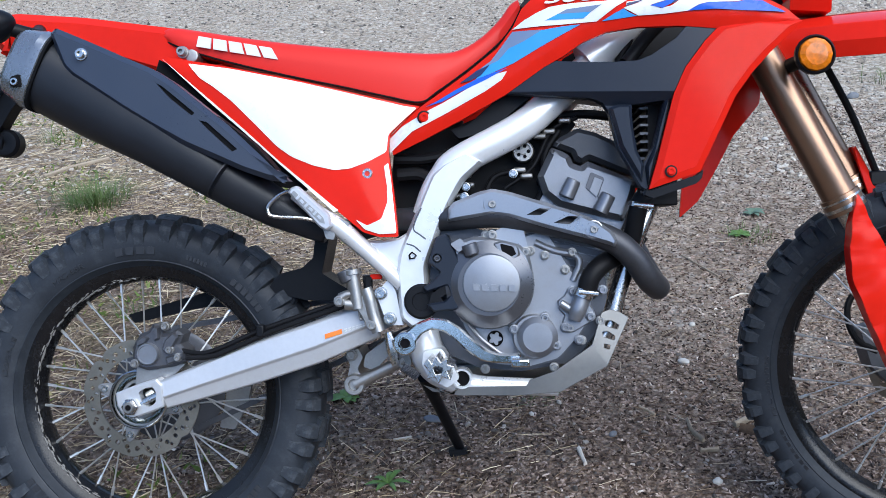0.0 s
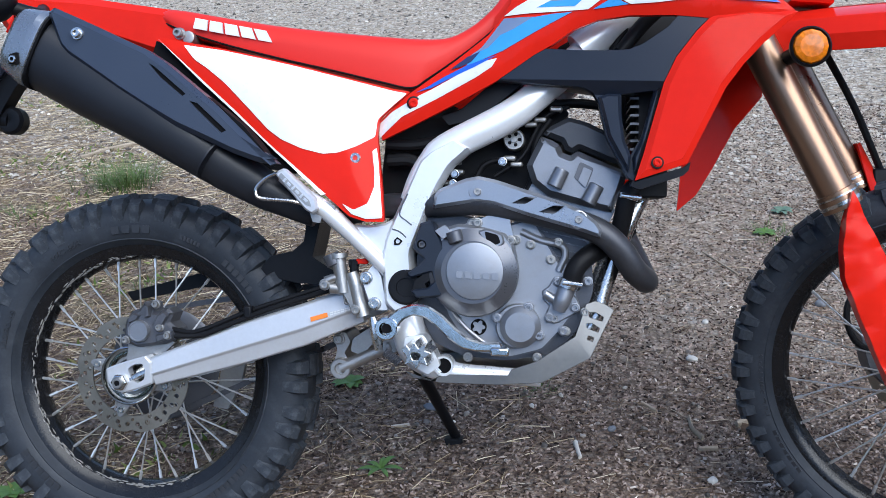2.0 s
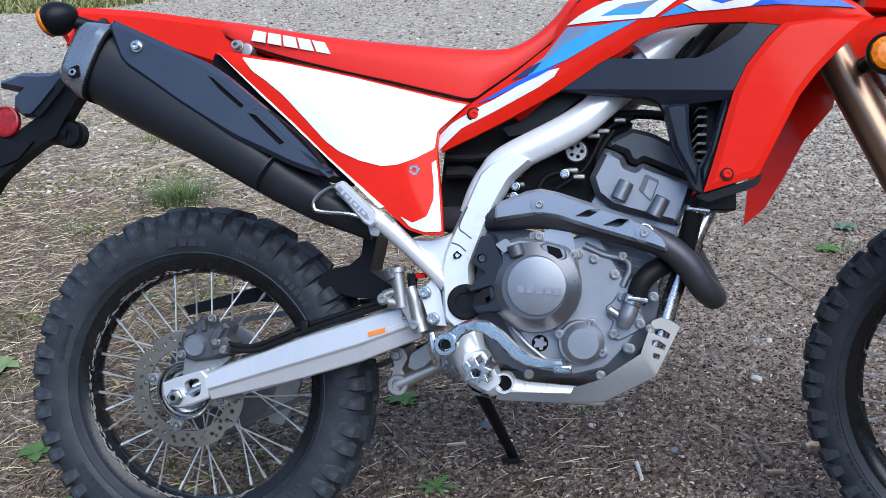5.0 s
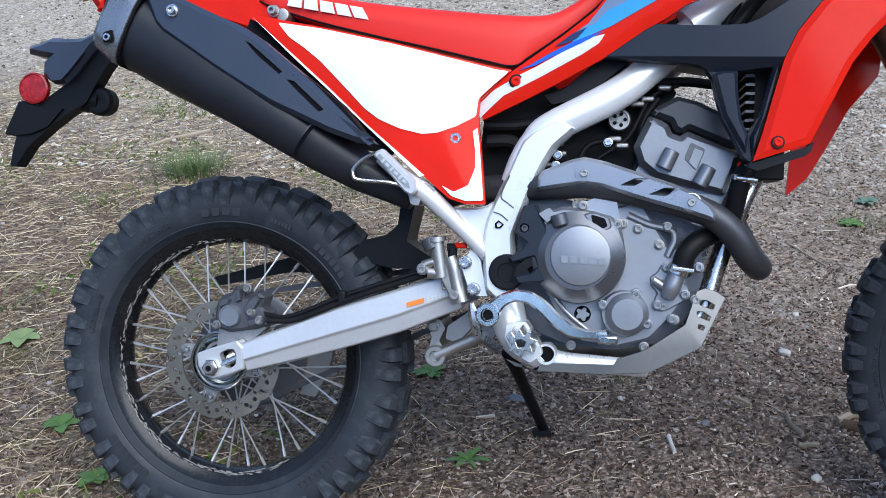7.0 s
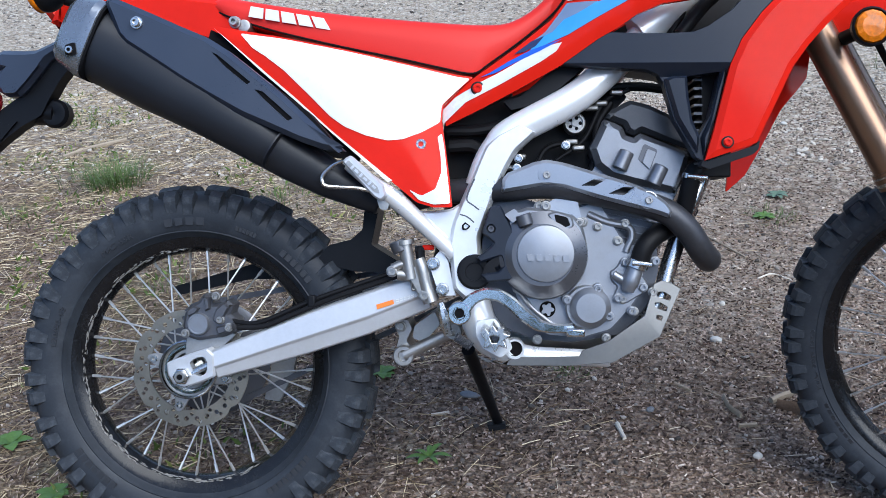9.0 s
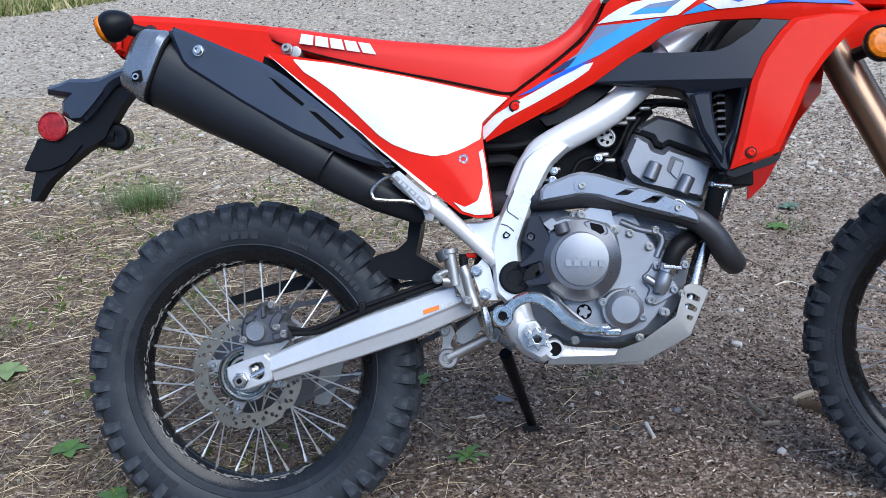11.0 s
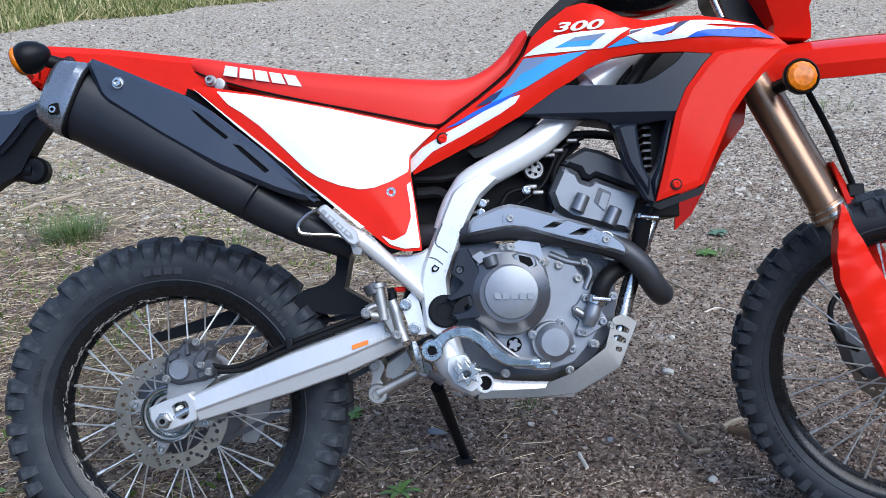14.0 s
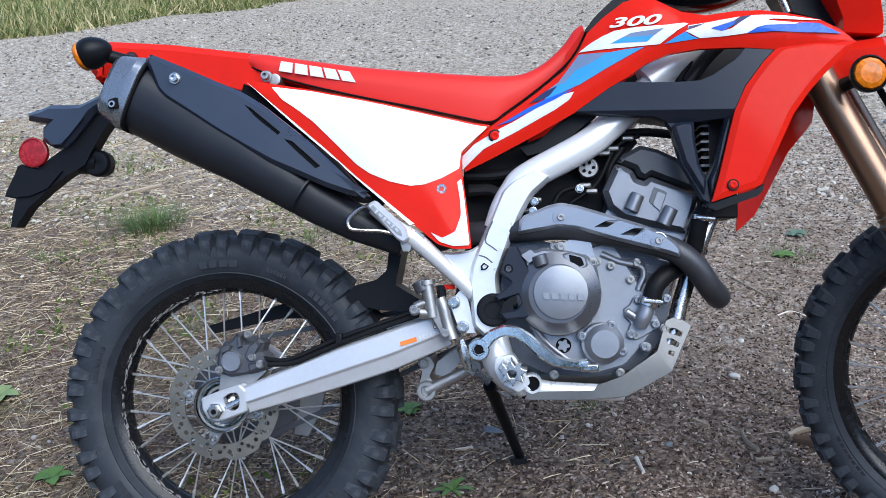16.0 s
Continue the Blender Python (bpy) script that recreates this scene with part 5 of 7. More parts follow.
lathe(bm, [(0.0135, 0.006), (0.0135, -0.001), (0.0115, -0.0022), (0.0112, 0.002), (0.0002, 0.002)], (st[0], -0.1525, st[1]), 28)
part("sight_collar", bm, DARK, engine, "", 30)
bm = bmesh.new()
star = []
for i in range(40):
    a = 2 * math.pi * i / 40
    r = 0.0095 + 0.0025 * math.cos(5 * a + 0.4)
    star.append((st[0] + r * math.cos(a), st[1] + r * math.sin(a)))
plate(bm, star, -0.1535, 0.004)
part("oil_sight", bm, ENGINE, engine)
# seam of the crankcase cover
seam = [(0.609, 0.618), (0.646, 0.631), (0.697, 0.619), (0.735, 0.63), (0.782, 0.554), (0.812, 0.553), (0.812, 0.477), (0.787, 0.441), (0.754, 0.405), (0.7, 0.391), (0.642, 0.397), (0.61, 0.431), (0.59, 0.462), (0.576, 0.516), (0.573, 0.568)]
plate_bm = plate(bmesh.new(), rounded(seam, 0.15), -0.142, 0.03)
part("cover_flange", plate_bm, DARKENG, engine, "", 30, 0.002)
for pts in ([(0.595, -0.155, 0.48), (0.624, -0.155, 0.443), (0.679, -0.155, 0.401)],):
    bm = bmesh.new()
    tube(bm, pts, 0.0035, 8, 5)
    part("casting_rib", bm, ENGINE, engine)
for u, v in [(0.633, 0.62), (0.708, 0.592), (0.766, 0.559), (0.785, 0.518), (0.773, 0.46), (0.824, 0.472), (0.745, 0.394), (0.628, 0.392), (0.613, 0.428), (0.792, 0.439), (0.595, 0.48), (0.778, 0.588), (0.732, 0.584)]:
    bolt("engine_bolt", u, -0.160, v, 0.0062, STEEL, engine)
# cylinder and head, leaning ahead
bm = bmesh.new()
plate(bm, rounded([(0.7, 0.629), (0.74, 0.702), (0.848, 0.656), (0.874, 0.645), (0.845, 0.583), (0.813, 0.552), (0.719, 0.565)], 0.1), -0.115, 0.2)
part("cylinder", bm, HEADGREY, engine, "", 30, 0.005)
bm = bmesh.new()
for i in range(4):
    a, b = [(0.709, 0.634), (0.856, 0.587)]
    k = 0.011 * i
    plate(bm, [(a[0] + 0.02 - k * 0.5, a[1] - k - 0.02), (b[0] - k * 0.5, b[1] - k - 0.0), (b[0] - k * 0.5 - 0.001, b[1] - k - 0.004), (a[0] + 0.019 - k * 0.5, a[1] - k - 0.024)], -0.125, 0.03)
part("cylinder_rib", bm, ENGINE, engine, "", 0, 0.001)
head_out = [(0.747, 0.768), (0.766, 0.761), (0.779, 0.753), (0.784, 0.740), (0.797, 0.735), (0.809, 0.743), (0.892, 0.707), (0.887, 0.686), (0.867, 0.639), (0.829, 0.648), (0.759, 0.667), (0.733, 0.688), (0.723, 0.718)]
bm = panel(bmesh.new(), rounded(head_out, 0.08, 2), -0.126, 0.010, 0.012, 0.22)
head = part("cylinder_head", bm, HEADGREY, engine, "grey cast cylinder head", 28)
bm = panel(bmesh.new(), rounded([(0.749, 0.772), (0.763, 0.786), (0.793, 0.801), (0.824, 0.793), (0.859, 0.776), (0.890, 0.748), (0.903, 0.710), (0.812, 0.747), (0.800, 0.740), (0.788, 0.746), (0.782, 0.759)], 0.1, 2), -0.112, 0.008, 0.012, 0.2)
part("head_cover", bm, HEADCOVER, engine, "dark head cover", 28)
# dark plate paints a recess's shaded edge round an off-centre grey face
bm = plate(bmesh.new(), rounded([(0.803, 0.697), (0.813, 0.724), (0.836, 0.713), (0.824, 0.680)], 0.15), -0.1395, 0.004)
recess_edge = part("recess_edge_shade", bm, DARKENG, head, "", 30, 0.001)
bm = plate(bmesh.new(), rounded([(0.810, 0.692), (0.819, 0.715), (0.833, 0.709), (0.822, 0.680)], 0.12), -0.1425, 0.005)
part("recess_face", bm, HEADGREY, recess_edge, "", 30, 0.001)
for a, b in ([(0.784, -0.148, 0.711), (0.770, -0.148, 0.681)], [(0.842, -0.148, 0.685), (0.826, -0.148, 0.654)]):
    bm = bmesh.new()
    tube(bm, [a, b], [0.0125, 0.0135], 20, 0)
    part("head_boss", bm, HEADGREY, head, "", 30, 0.002)
# sensor pipe along the cylinder
bm = bmesh.new()
tube(bm, [(0.716, -0.15, 0.606), (0.748, -0.15, 0.592), (0.784, -0.15, 0.583), (0.79, -0.15, 0.567), (0.784, -0.15, 0.552), (0.779, -0.15, 0.54)], 0.006, 10, 5)
part("oil_pipe", bm, ENGINE, engine)
# coolant elbow and hoses
bm = panel(bmesh.new(), rounded([(0.771, 0.529), (0.784, 0.531), (0.796, 0.514), (0.813, 0.491), (0.817, 0.476), (0.798, 0.464), (0.779, 0.453), (0.763, 0.455), (0.759, 0.470), (0.764, 0.482), (0.754, 0.492), (0.752, 0.507), (0.763, 0.515)], 0.2), -0.152, 0.002, 0.004, 0.02)
part("elbow_flange", bm, ENGINE, engine, "", 30)
for u, v in [(0.778, 0.523), (0.765, 0.462), (0.807, 0.480), (0.788, 0.440), (0.828, 0.524)]:
    bolt("flange_bolt", u, -0.164, v, 0.0065, ENGINE, engine)
bm = bmesh.new()
tube(bm, [(0.757, -0.162, 0.503), (0.771, -0.162, 0.494), (0.783, -0.162, 0.484)], 0.0075, 12, 3)
part("elbow_stub", bm, ENGINE, engine, "", 40)
bm = bmesh.new()
tube(bm, [(0.780, -0.166, 0.474), (0.785, -0.166, 0.490), (0.792, -0.166, 0.508), (0.796, -0.166, 0.520)], [0.010, 0.0145, 0.0140, 0.0135], 16, 4)
part("coolant_elbow", bm, ENGINE, engine)
bm = bmesh.new()
tube(bm, [(0.799, -0.16, 0.514), (0.808, -0.165, 0.546), (0.831, -0.155, 0.569), (0.871, -0.12, 0.587), (0.897, -0.1, 0.614)], 0.0165, 14, 5)
part("coolant_hose", bm, HOSE, engine, "black coolant hose")
bm = bmesh.new()
tube(bm, [(0.874, -0.12, 0.582), (0.883, -0.14, 0.622), (0.893, -0.15, 0.668), (0.908, -0.14, 0.684)], 0.0155, 14, 5)
part("coolant_hose", bm, HOSE, engine)
for p, q in ([(0.793, -0.166, 0.513), (0.798, -0.166, 0.525)], [(0.891, -0.15, 0.661), (0.893, -0.15, 0.669)]):
    bm = bmesh.new()
    tube(bm, [p, q], 0.0178, 18, 0)
    clamp = part("hose_clamp", bm, CHROME, engine, "", 30)
    bm = bmesh.new()
    tube(bm, [(q[0] - 0.012, q[1] - 0.018, q[2] - 0.002), (q[0] + 0.020, q[1] - 0.018, q[2] - 0.006)], 0.0042, 10, 0)
    part("clamp_screw", bm, CHROME, clamp, "", 30)

# -- exhaust header and its guard --
bm = bmesh.new()
tube(bm, [(0.383, -0.12, 0.628), (0.468, -0.11, 0.647), (0.574, -0.15, 0.65), (0.656, -0.165, 0.653), (0.758, -0.17, 0.634), (0.837, -0.175, 0.611), (0.877, -0.17, 0.58), (0.904, -0.155, 0.543), (0.924, -0.12, 0.526), (0.926, -0.08, 0.528), (0.911, -0.04, 0.562), (0.891, -0.01, 0.608)], 0.0215, 16, 5)
header = part("exhaust_header", bm, PIPE, bike, "dark exhaust header pipe")
g_out = [(0.572, 0.666), (0.580, 0.676), (0.624, 0.693), (0.646, 0.697), (0.675, 0.691), (0.739, 0.670), (0.784, 0.655), (0.819, 0.639), (0.840, 0.623), (0.849, 0.608), (0.845, 0.597), (0.828, 0.603), (0.806, 0.610), (0.728, 0.632), (0.673, 0.650), (0.643, 0.654), (0.608, 0.649), (0.569, 0.643)]
g_holes = [rounded(p, 0.12) for p in ([(0.701, 0.652), (0.723, 0.663), (0.745, 0.663), (0.724, 0.651)], [(0.745, 0.638), (0.770, 0.649), (0.794, 0.648), (0.771, 0.635)])]
guard = part("header_guard", panel(bmesh.new(), rounded(g_out, 0.15, 2), lambda x, z: S_GUARD(x, z) + 0.006, 0.0055, 0.009, 0.02, g_holes), GUARD, header, "grey metal exhaust guard", 30)
for p in [(0.645, -0.193, 0.671), (0.810, -0.211, 0.626)]:
    bm = bmesh.new()
    lathe(bm, [(0.0155, 0.006), (0.0150, 0.001), (0.0135, 0.0005), (0.0115, 0.004), (0.0002, 0.004)], (p[0], p[1] + 0.0005, p[2]), 24)
    part("guard_seat", bm, GUARD, guard)
    bolt("guard_bolt", p[0], p[1] - 0.006, p[2], 0.0062, STEEL, guard)

# -- skid plate --
sk = [(0.524, 0.369), (0.567, 0.355), (0.590, 0.365), (0.697, 0.366), (0.703, 0.376), (0.746, 0.391), (0.808, 0.433), (0.826, 0.486), (0.840, 0.491), (0.857, 0.486), (0.872, 0.476), (0.859, 0.450), (0.833, 0.397), (0.753, 0.355), (0.681, 0.350), (0.584, 0.351), (0.539, 0.358)]
sk_h = [[(0.830, 0.472), (0.842, 0.472), (0.855, 0.464), (0.852, 0.457), (0.831, 0.464)], [(0.826, 0.454), (0.836, 0.454), (0.848, 0.446), (0.846, 0.439), (0.827, 0.446)], [(0.829, 0.434), (0.839, 0.431), (0.837, 0.424), (0.828, 0.427)]]
SK_FOLDS = ([(0.753, 0.355), (0.746, 0.391)], [(0.835, 0.397), (0.808, 0.433)])
sk_turn = [beyond(f, k) for f, k in zip(SK_FOLDS, (0.10, 0.20))]


def S_SKID(x, z):
    return -0.175 + sum(f(x, z) for f in sk_turn)


bm = bmesh.new()
plate(bm, sk, S_SKID, 0.004, [rounded(h, 0.2) for h in sk_h], folds=SK_FOLDS)
skid = both("skid_plate", bm, SKID, bike, "bare aluminium skid plate with slots", 12, 0.0018)
bm = bmesh.new()
b0, b1, b2 = [(0.551, 0.359), (0.750, 0.358), (0.827, 0.399)]
for p, q in ((b0, b1), (b1, b2)):
    vs = [bm.verts.new(c) for c in ((p[0], -0.165, p[1]), (q[0], -0.155, q[1]), (q[0], 0.155, q[1]), (p[0], 0.165, p[1]))]
    bm.faces.new(vs)
ret = bmesh.ops.extrude_face_region(bm, geom=bm.faces[:])
for g in ret["geom"]:
    if isinstance(g, bmesh.types.BMVert):
        g.co.z += 0.004
part("skid_floor", bm, SKID, skid)

# -- brake pedal, footpeg, linkage --
ped_out = [(0.493, 0.458), (0.516, 0.477), (0.542, 0.486), (0.567, 0.483), (0.589, 0.469), (0.612, 0.447), (0.632, 0.431), (0.656, 0.424), (0.688, 0.425), (0.691, 0.409), (0.647, 0.409), (0.623, 0.413), (0.598, 0.431), (0.579, 0.450), (0.561, 0.463), (0.541, 0.466), (0.526, 0.459), (0.510, 0.439), (0.492, 0.434)]
bm = panel(bmesh.new(), rounded(ped_out, 0.25, 3), -0.208, 0.003, 0.004, 0.012)
pedal = part("brake_pedal", bm, POLISHED, bike, "polished aluminium brake pedal", 30)
q = [(0.687, -0.218, 0.413)][0]
bm = bmesh.new()
box(bm, (q[0], -0.225, q[2]), (0.030, 0.04, 0.013))
part("pedal_tip", bm, POLISHED, pedal, "", 30, 0.003)
q = [(0.498, -0.210, 0.444)][0]
bm = bmesh.new()
lathe(bm, [(0.019, 0.03), (0.019, -0.006), (0.017, -0.008), (0.011, -0.008), (0.010, 0.006), (0.0002, 0.006)], (q[0], -0.211, q[2]), 24)
part("pedal_pivot", bm, POLISHED, pedal)
# near-black disc paints the shade inside the pivot's hole
bm = bmesh.new()
lathe(bm, [(0.0085, 0.004), (0.0082, -0.001), (0.0002, -0.001)], (q[0], -0.2130, q[2]), 20)
part("pivot_hole_shade", bm, DARK, pedal)
# rider footpeg standing out towards the right-hand side
fp = [(0.544, -0.2, 0.405)][0]
bm = bmesh.new()
plate(bm, rounded([(0.526, 0.428), (0.557, 0.433), (0.575, 0.404), (0.586, 0.382), (0.565, 0.366), (0.535, 0.383), (0.523, 0.406)], 0.2), -0.19, 0.05)
foot_mount = part("footpeg_mount", bm, FRAME, bike, "silver footpeg mount", 30, 0.006)
bm = bmesh.new()
plate(bm, [(0.533, 0.417), (0.541, 0.426), (0.547, 0.418), (0.554, 0.43), (0.561, 0.42), (0.572, 0.426), (0.571, 0.417), (0.582, 0.413), (0.571, 0.405), (0.576, 0.392), (0.563, 0.397), (0.557, 0.386), (0.55, 0.397), (0.538, 0.393), (0.542, 0.405)], -0.275, 0.085, [rounded([(0.548, 0.411), (0.556, 0.414), (0.564, 0.41), (0.561, 0.402), (0.552, 0.401)], 0.2)])
part("footpeg", bm, CHROME, foot_mount, "toothed steel footpeg", 0, 0.0012)
hq = [(0.589, -0.165, 0.379)][0]
bm = bmesh.new()
lathe(bm, [(0.017, 0.03), (0.017, -0.004), (0.0135, -0.004), (0.0130, 0.02), (0.0002, 0.02)], (hq[0], -0.172, hq[2]), 28)
part("cradle_eye", bm, FRAME, foot_mount)
# near-black disc paints the shade inside the eye
bm = bmesh.new()
lathe(bm, [(0.0128, 0.0), (0.0002, 0.0005)], (hq[0], -0.171, hq[2]), 20)
part("eye_recess_shade", bm, DARK, foot_mount)
# return spring of the pedal
bm = bmesh.new()
s0, s1 = (Vector(p) for p in [(0.49, -0.18, 0.402), (0.515, -0.18, 0.384)])
pts = []
sd = (s1 - s0).normalized()
sa = sd.cross(Vector((0, 1, 0)))
for i in range(61):
    a = i / 60 * 2 * math.pi * 9
    pts.append(tuple(s0.lerp(s1, i / 60) + sa * 0.007 * math.cos(a) + Vector((0, 1, 0)) * 0.007 * math.sin(a)))
tube(bm, pts, 0.0015, 6, 0)
part("return_spring", bm, DARKENG, pedal)
# suspension link
bm = bmesh.new()
p0, p1 = [(0.39, -0.065, 0.355), (0.481, -0.065, 0.398)]
tube(bm, [p0, p1], [0.012, 0.010], 12, 0, 0.8)
for p, r in ((p0, 0.019), (p1, 0.015)):
    lathe(bm, [(r, 0.02), (r, -0.006), (r * 0.9, -0.008), (r * 0.55, -0.008), (r * 0.5, -0.002), (0.0002, -0.002)], p, 22)
part("suspension_link", bm, STEEL, bike, "steel suspension link arm", 35)
for o in ([(0.373, 0.411), (0.383, 0.42), (0.397, 0.418), (0.405, 0.402), (0.394, 0.381), (0.404, 0.366), (0.388, 0.352), (0.375, 0.365), (0.381, 0.388)], [(0.409, 0.408), (0.447, 0.434), (0.456, 0.409), (0.426, 0.378), (0.405, 0.385)]):
    bm = bmesh.new()
    plate(bm, rounded(o, 0.2), -0.055, 0.1)
    part("link_rocker", bm, STEEL, bike, "cast suspension rocker", 30, 0.005)
q = [(0.384, -0.06, 0.407)][0]
bolt("rocker_bolt", q[0], -0.066, q[2], 0.008, STEEL, bike)
bm = bmesh.new()
tube(bm, [(0.47, 0, 0.50), (0.52, 0, 0.70), (0.56, 0, 0.84)], 0.035, 18, 3)
part("shock_absorber", bm, HOSE, bike, "black rear shock absorber")
# rear master cylinder
m0, m1 = [(0.402, -0.15, 0.565), (0.412, -0.15, 0.498)]
bm = bmesh.new()
tube(bm, [m0, tuple(Vector(m0).lerp(Vector(m1), 0.12)), tuple(Vector(m0).lerp(Vector(m1), 0.13)), m1], [0.0165, 0.0165, 0.012, 0.012], 16, 0)
tube(bm, [(0.39, -0.15, 0.506), (0.411, -0.15, 0.504)], 0.010, 12, 0)
master = part("master_cylinder", bm, STEEL, bike, "grey rear brake master cylinder", 35)
bm = bmesh.new()
tube(bm, [(0.426, -0.15, 0.533), (0.432, -0.15, 0.515), (0.438, -0.15, 0.487), (0.447, -0.15, 0.458)], [0.010, 0.0115, 0.011, 0.0125], 14, 3)
part("cylinder_body", bm, STEEL, master, "", 35)
bm = plate(bmesh.new(), rounded([(0.41, 0.495), (0.43, 0.5), (0.435, 0.48), (0.413, 0.476)], 0.2), -0.148, 0.012, [rounded([(0.415, 0.491), (0.428, 0.493), (0.429, 0.484), (0.416, 0.481)], 0.2)])
part("cylinder_bracket", bm, STEEL, master, "", 30, 0.002)
bm = plate(bmesh.new(), rounded([(0.443, 0.522), (0.45, 0.531), (0.465, 0.548), (0.477, 0.529), (0.488, 0.473), (0.49, 0.469), (0.462, 0.469), (0.447, 0.513)], 0.15), -0.150, 0.02)
part("cylinder_mount", bm, FRAME, master, "", 30, 0.003)
bm = bmesh.new()
tube(bm, [(0.42, -0.14, 0.548), (0.436, -0.14, 0.549)], 0.007, 10, 0)
tube(bm, [(0.428, -0.14, 0.552), (0.429, -0.14, 0.531)], 0.008, 10, 0)
part("brake_switch", bm, BLACK, master, "", 30)
bm = panel(bmesh.new(), rounded([(0.401, 0.519), (0.430, 0.524), (0.440, 0.507), (0.449, 0.474), (0.443, 0.464), (0.428, 0.463), (0.417, 0.485), (0.409, 0.498)], 0.15), -0.150, 0.003, 0.006, 0.02)
part("cylinder_block", bm, STEEL, master, "", 30)
for u, v in [(0.381, 0.512), (0.436, 0.470)]:
    bolt("banjo_bolt", u, -0.166, v, 0.0075, STEEL, master)
bm = bmesh.new()
tube(bm, [(0.389, -0.150, 0.564), (0.397, -0.150, 0.545)], [0.0150, 0.0140], 16, 0)
part("cylinder_cap", bm, DARKENG, master, "", 30, 0.002)
bm = bmesh.new()
tube(bm, [(0.382, -0.152, 0.517), (0.395, -0.152, 0.523), (0.409, -0.152, 0.524)], [0.0085, 0.0075, 0.0075], 12, 3)
part("banjo", bm, STEEL, master, "", 40)
red_at = [(0.443, -0.140, 0.552)][0]
bm = bmesh.new()
box(bm, red_at, (0.020, 0.012, 0.009))
part("red_plug", bm, RED, master, "small red plug", 30, 0.002)
for u, v in [(0.452, 0.524), (0.467, 0.48)]:
    bolt("mount_bolt", u, -0.160, v, 0.0085, CHROME, master)
bm = bmesh.new()
tube(bm, [(0.463, -0.15, 0.457), (0.469, -0.15, 0.431), (0.475, -0.15, 0.4)], [0.006, 0.010, 0.007], 10, 4)
part("push_rod", bm, CHROME, master)
# -- airbox, throttle body, wiring behind the frame --
bm = bmesh.new()
plate(bm, rounded([(0.47, 0.78), (0.547, 0.8), (0.668, 0.85), (0.755, 0.858), (0.796, 0.813), (0.751, 0.771), (0.738, 0.706), (0.704, 0.642), (0.596, 0.635), (0.554, 0.668), (0.488, 0.627), (0.456, 0.65)], 0.1), -0.06, 0.12)
part("airbox", bm, HOSE, bike, "black airbox and intake", 30, 0.01)
for pts, r in (([(0.476, -0.1, 0.756), (0.535, -0.1, 0.756), (0.6, -0.1, 0.773), (0.665, -0.1, 0.812)], 0.010), ([(0.48, -0.1, 0.728), (0.523, -0.1, 0.727), (0.544, -0.1, 0.699), (0.537, -0.1, 0.657)], 0.012), ([(0.702, -0.1, 0.641), (0.731, -0.1, 0.694), (0.738, -0.1, 0.758), (0.763, -0.1, 0.8)], 0.006), ([(0.596, -0.1, 0.644), (0.629, -0.1, 0.686), (0.652, -0.1, 0.723), (0.705, -0.1, 0.732)], 0.005), ([(0.667, -0.1, 0.701), (0.716, -0.1, 0.737), (0.75, -0.1, 0.8), (0.794, -0.1, 0.821)], 0.004), ([(0.6, -0.08, 0.776), (0.699, -0.08, 0.816), (0.797, -0.08, 0.829), (0.871, -0.08, 0.821)], 0.008)):
    bm = bmesh.new()
    tube(bm, pts, r, 10, 5)
    part("cable", bm, HOSE, bike, "black cable")
g = [(0.7, -0.097, 0.765)][0]
bm = bmesh.new()
lathe(bm, [(0.019, 0.03), (0.019, 0.0), (0.017, -0.003), (0.014, -0.003), (0.0135, 0.001), (0.006, 0.001), (0.0055, -0.002), (0.0002, -0.002)], g, 24)
pulley = part("throttle_pulley", bm, STEEL, bike, "round silver throttle pulley")
# near-black discs paint the shade of holes through the pulley
bm = bmesh.new()
for k in range(5):
    a = k * 2 * math.pi / 5
    plate(bm, circle2(g[0] + 0.0095 * math.cos(a), g[2] + 0.0095 * math.sin(a), 0.0032, 10), g[1] - 0.0005, 0.002)
part("pulley_hole_shade", bm, DARK, pulley, "", 0)
for p in [(0.729, -0.1, 0.79), (0.745, -0.1, 0.798), (0.772, -0.1, 0.816), (0.693, -0.1, 0.732), (0.705, -0.1, 0.721), (0.598, -0.1, 0.725), (0.603, -0.1, 0.708), (0.589, -0.1, 0.689), (0.628, -0.1, 0.643), (0.569, -0.1, 0.623)]:
    bm = bmesh.new()
    box(bm, p, (0.022, 0.02, 0.009))
    part("cable_bracket", bm, STEEL, bike, "", 30, 0.003)
for u, v in [(0.6, 0.704), (0.597, 0.687), (0.682, 0.725)]:
    bolt("clip_bolt", u, -0.13, v, 0.006, CHROME, bike)
# top frame tubes seen under the tank panel
bm = bmesh.new()
tube(bm, [(0.808, -0.1, 0.917), (0.865, -0.09, 0.961), (0.911, -0.08, 1.006)], 0.03, 16, 3)
part("spar_top", bm, FRAME, chassis)
bm = bmesh.new()
tube(bm, [(0.879, -0.12, 0.91), (0.912, -0.12, 0.952), (0.939, -0.12, 0.978)], 0.012, 12, 3)
tube(bm, [(0.867, -0.1, 0.915), (0.89, -0.1, 0.963)], 0.008, 12, 3)
part("frame_hose", bm, HOSE, bike)
# inner rear mudguard
bm = bmesh.new()
plate(bm, rounded([(0.321, 0.622), (0.346, 0.620), (0.338, 0.582), (0.332, 0.556), (0.352, 0.543), (0.378, 0.527), (0.377, 0.505), (0.305, 0.507), (0.228, 0.524), (0.253, 0.556), (0.295, 0.566), (0.316, 0.584)], 0.1), -0.05, 0.1)
part("inner_mudguard", bm, BLACK, bike, "black inner mudguard", 30, 0.004)

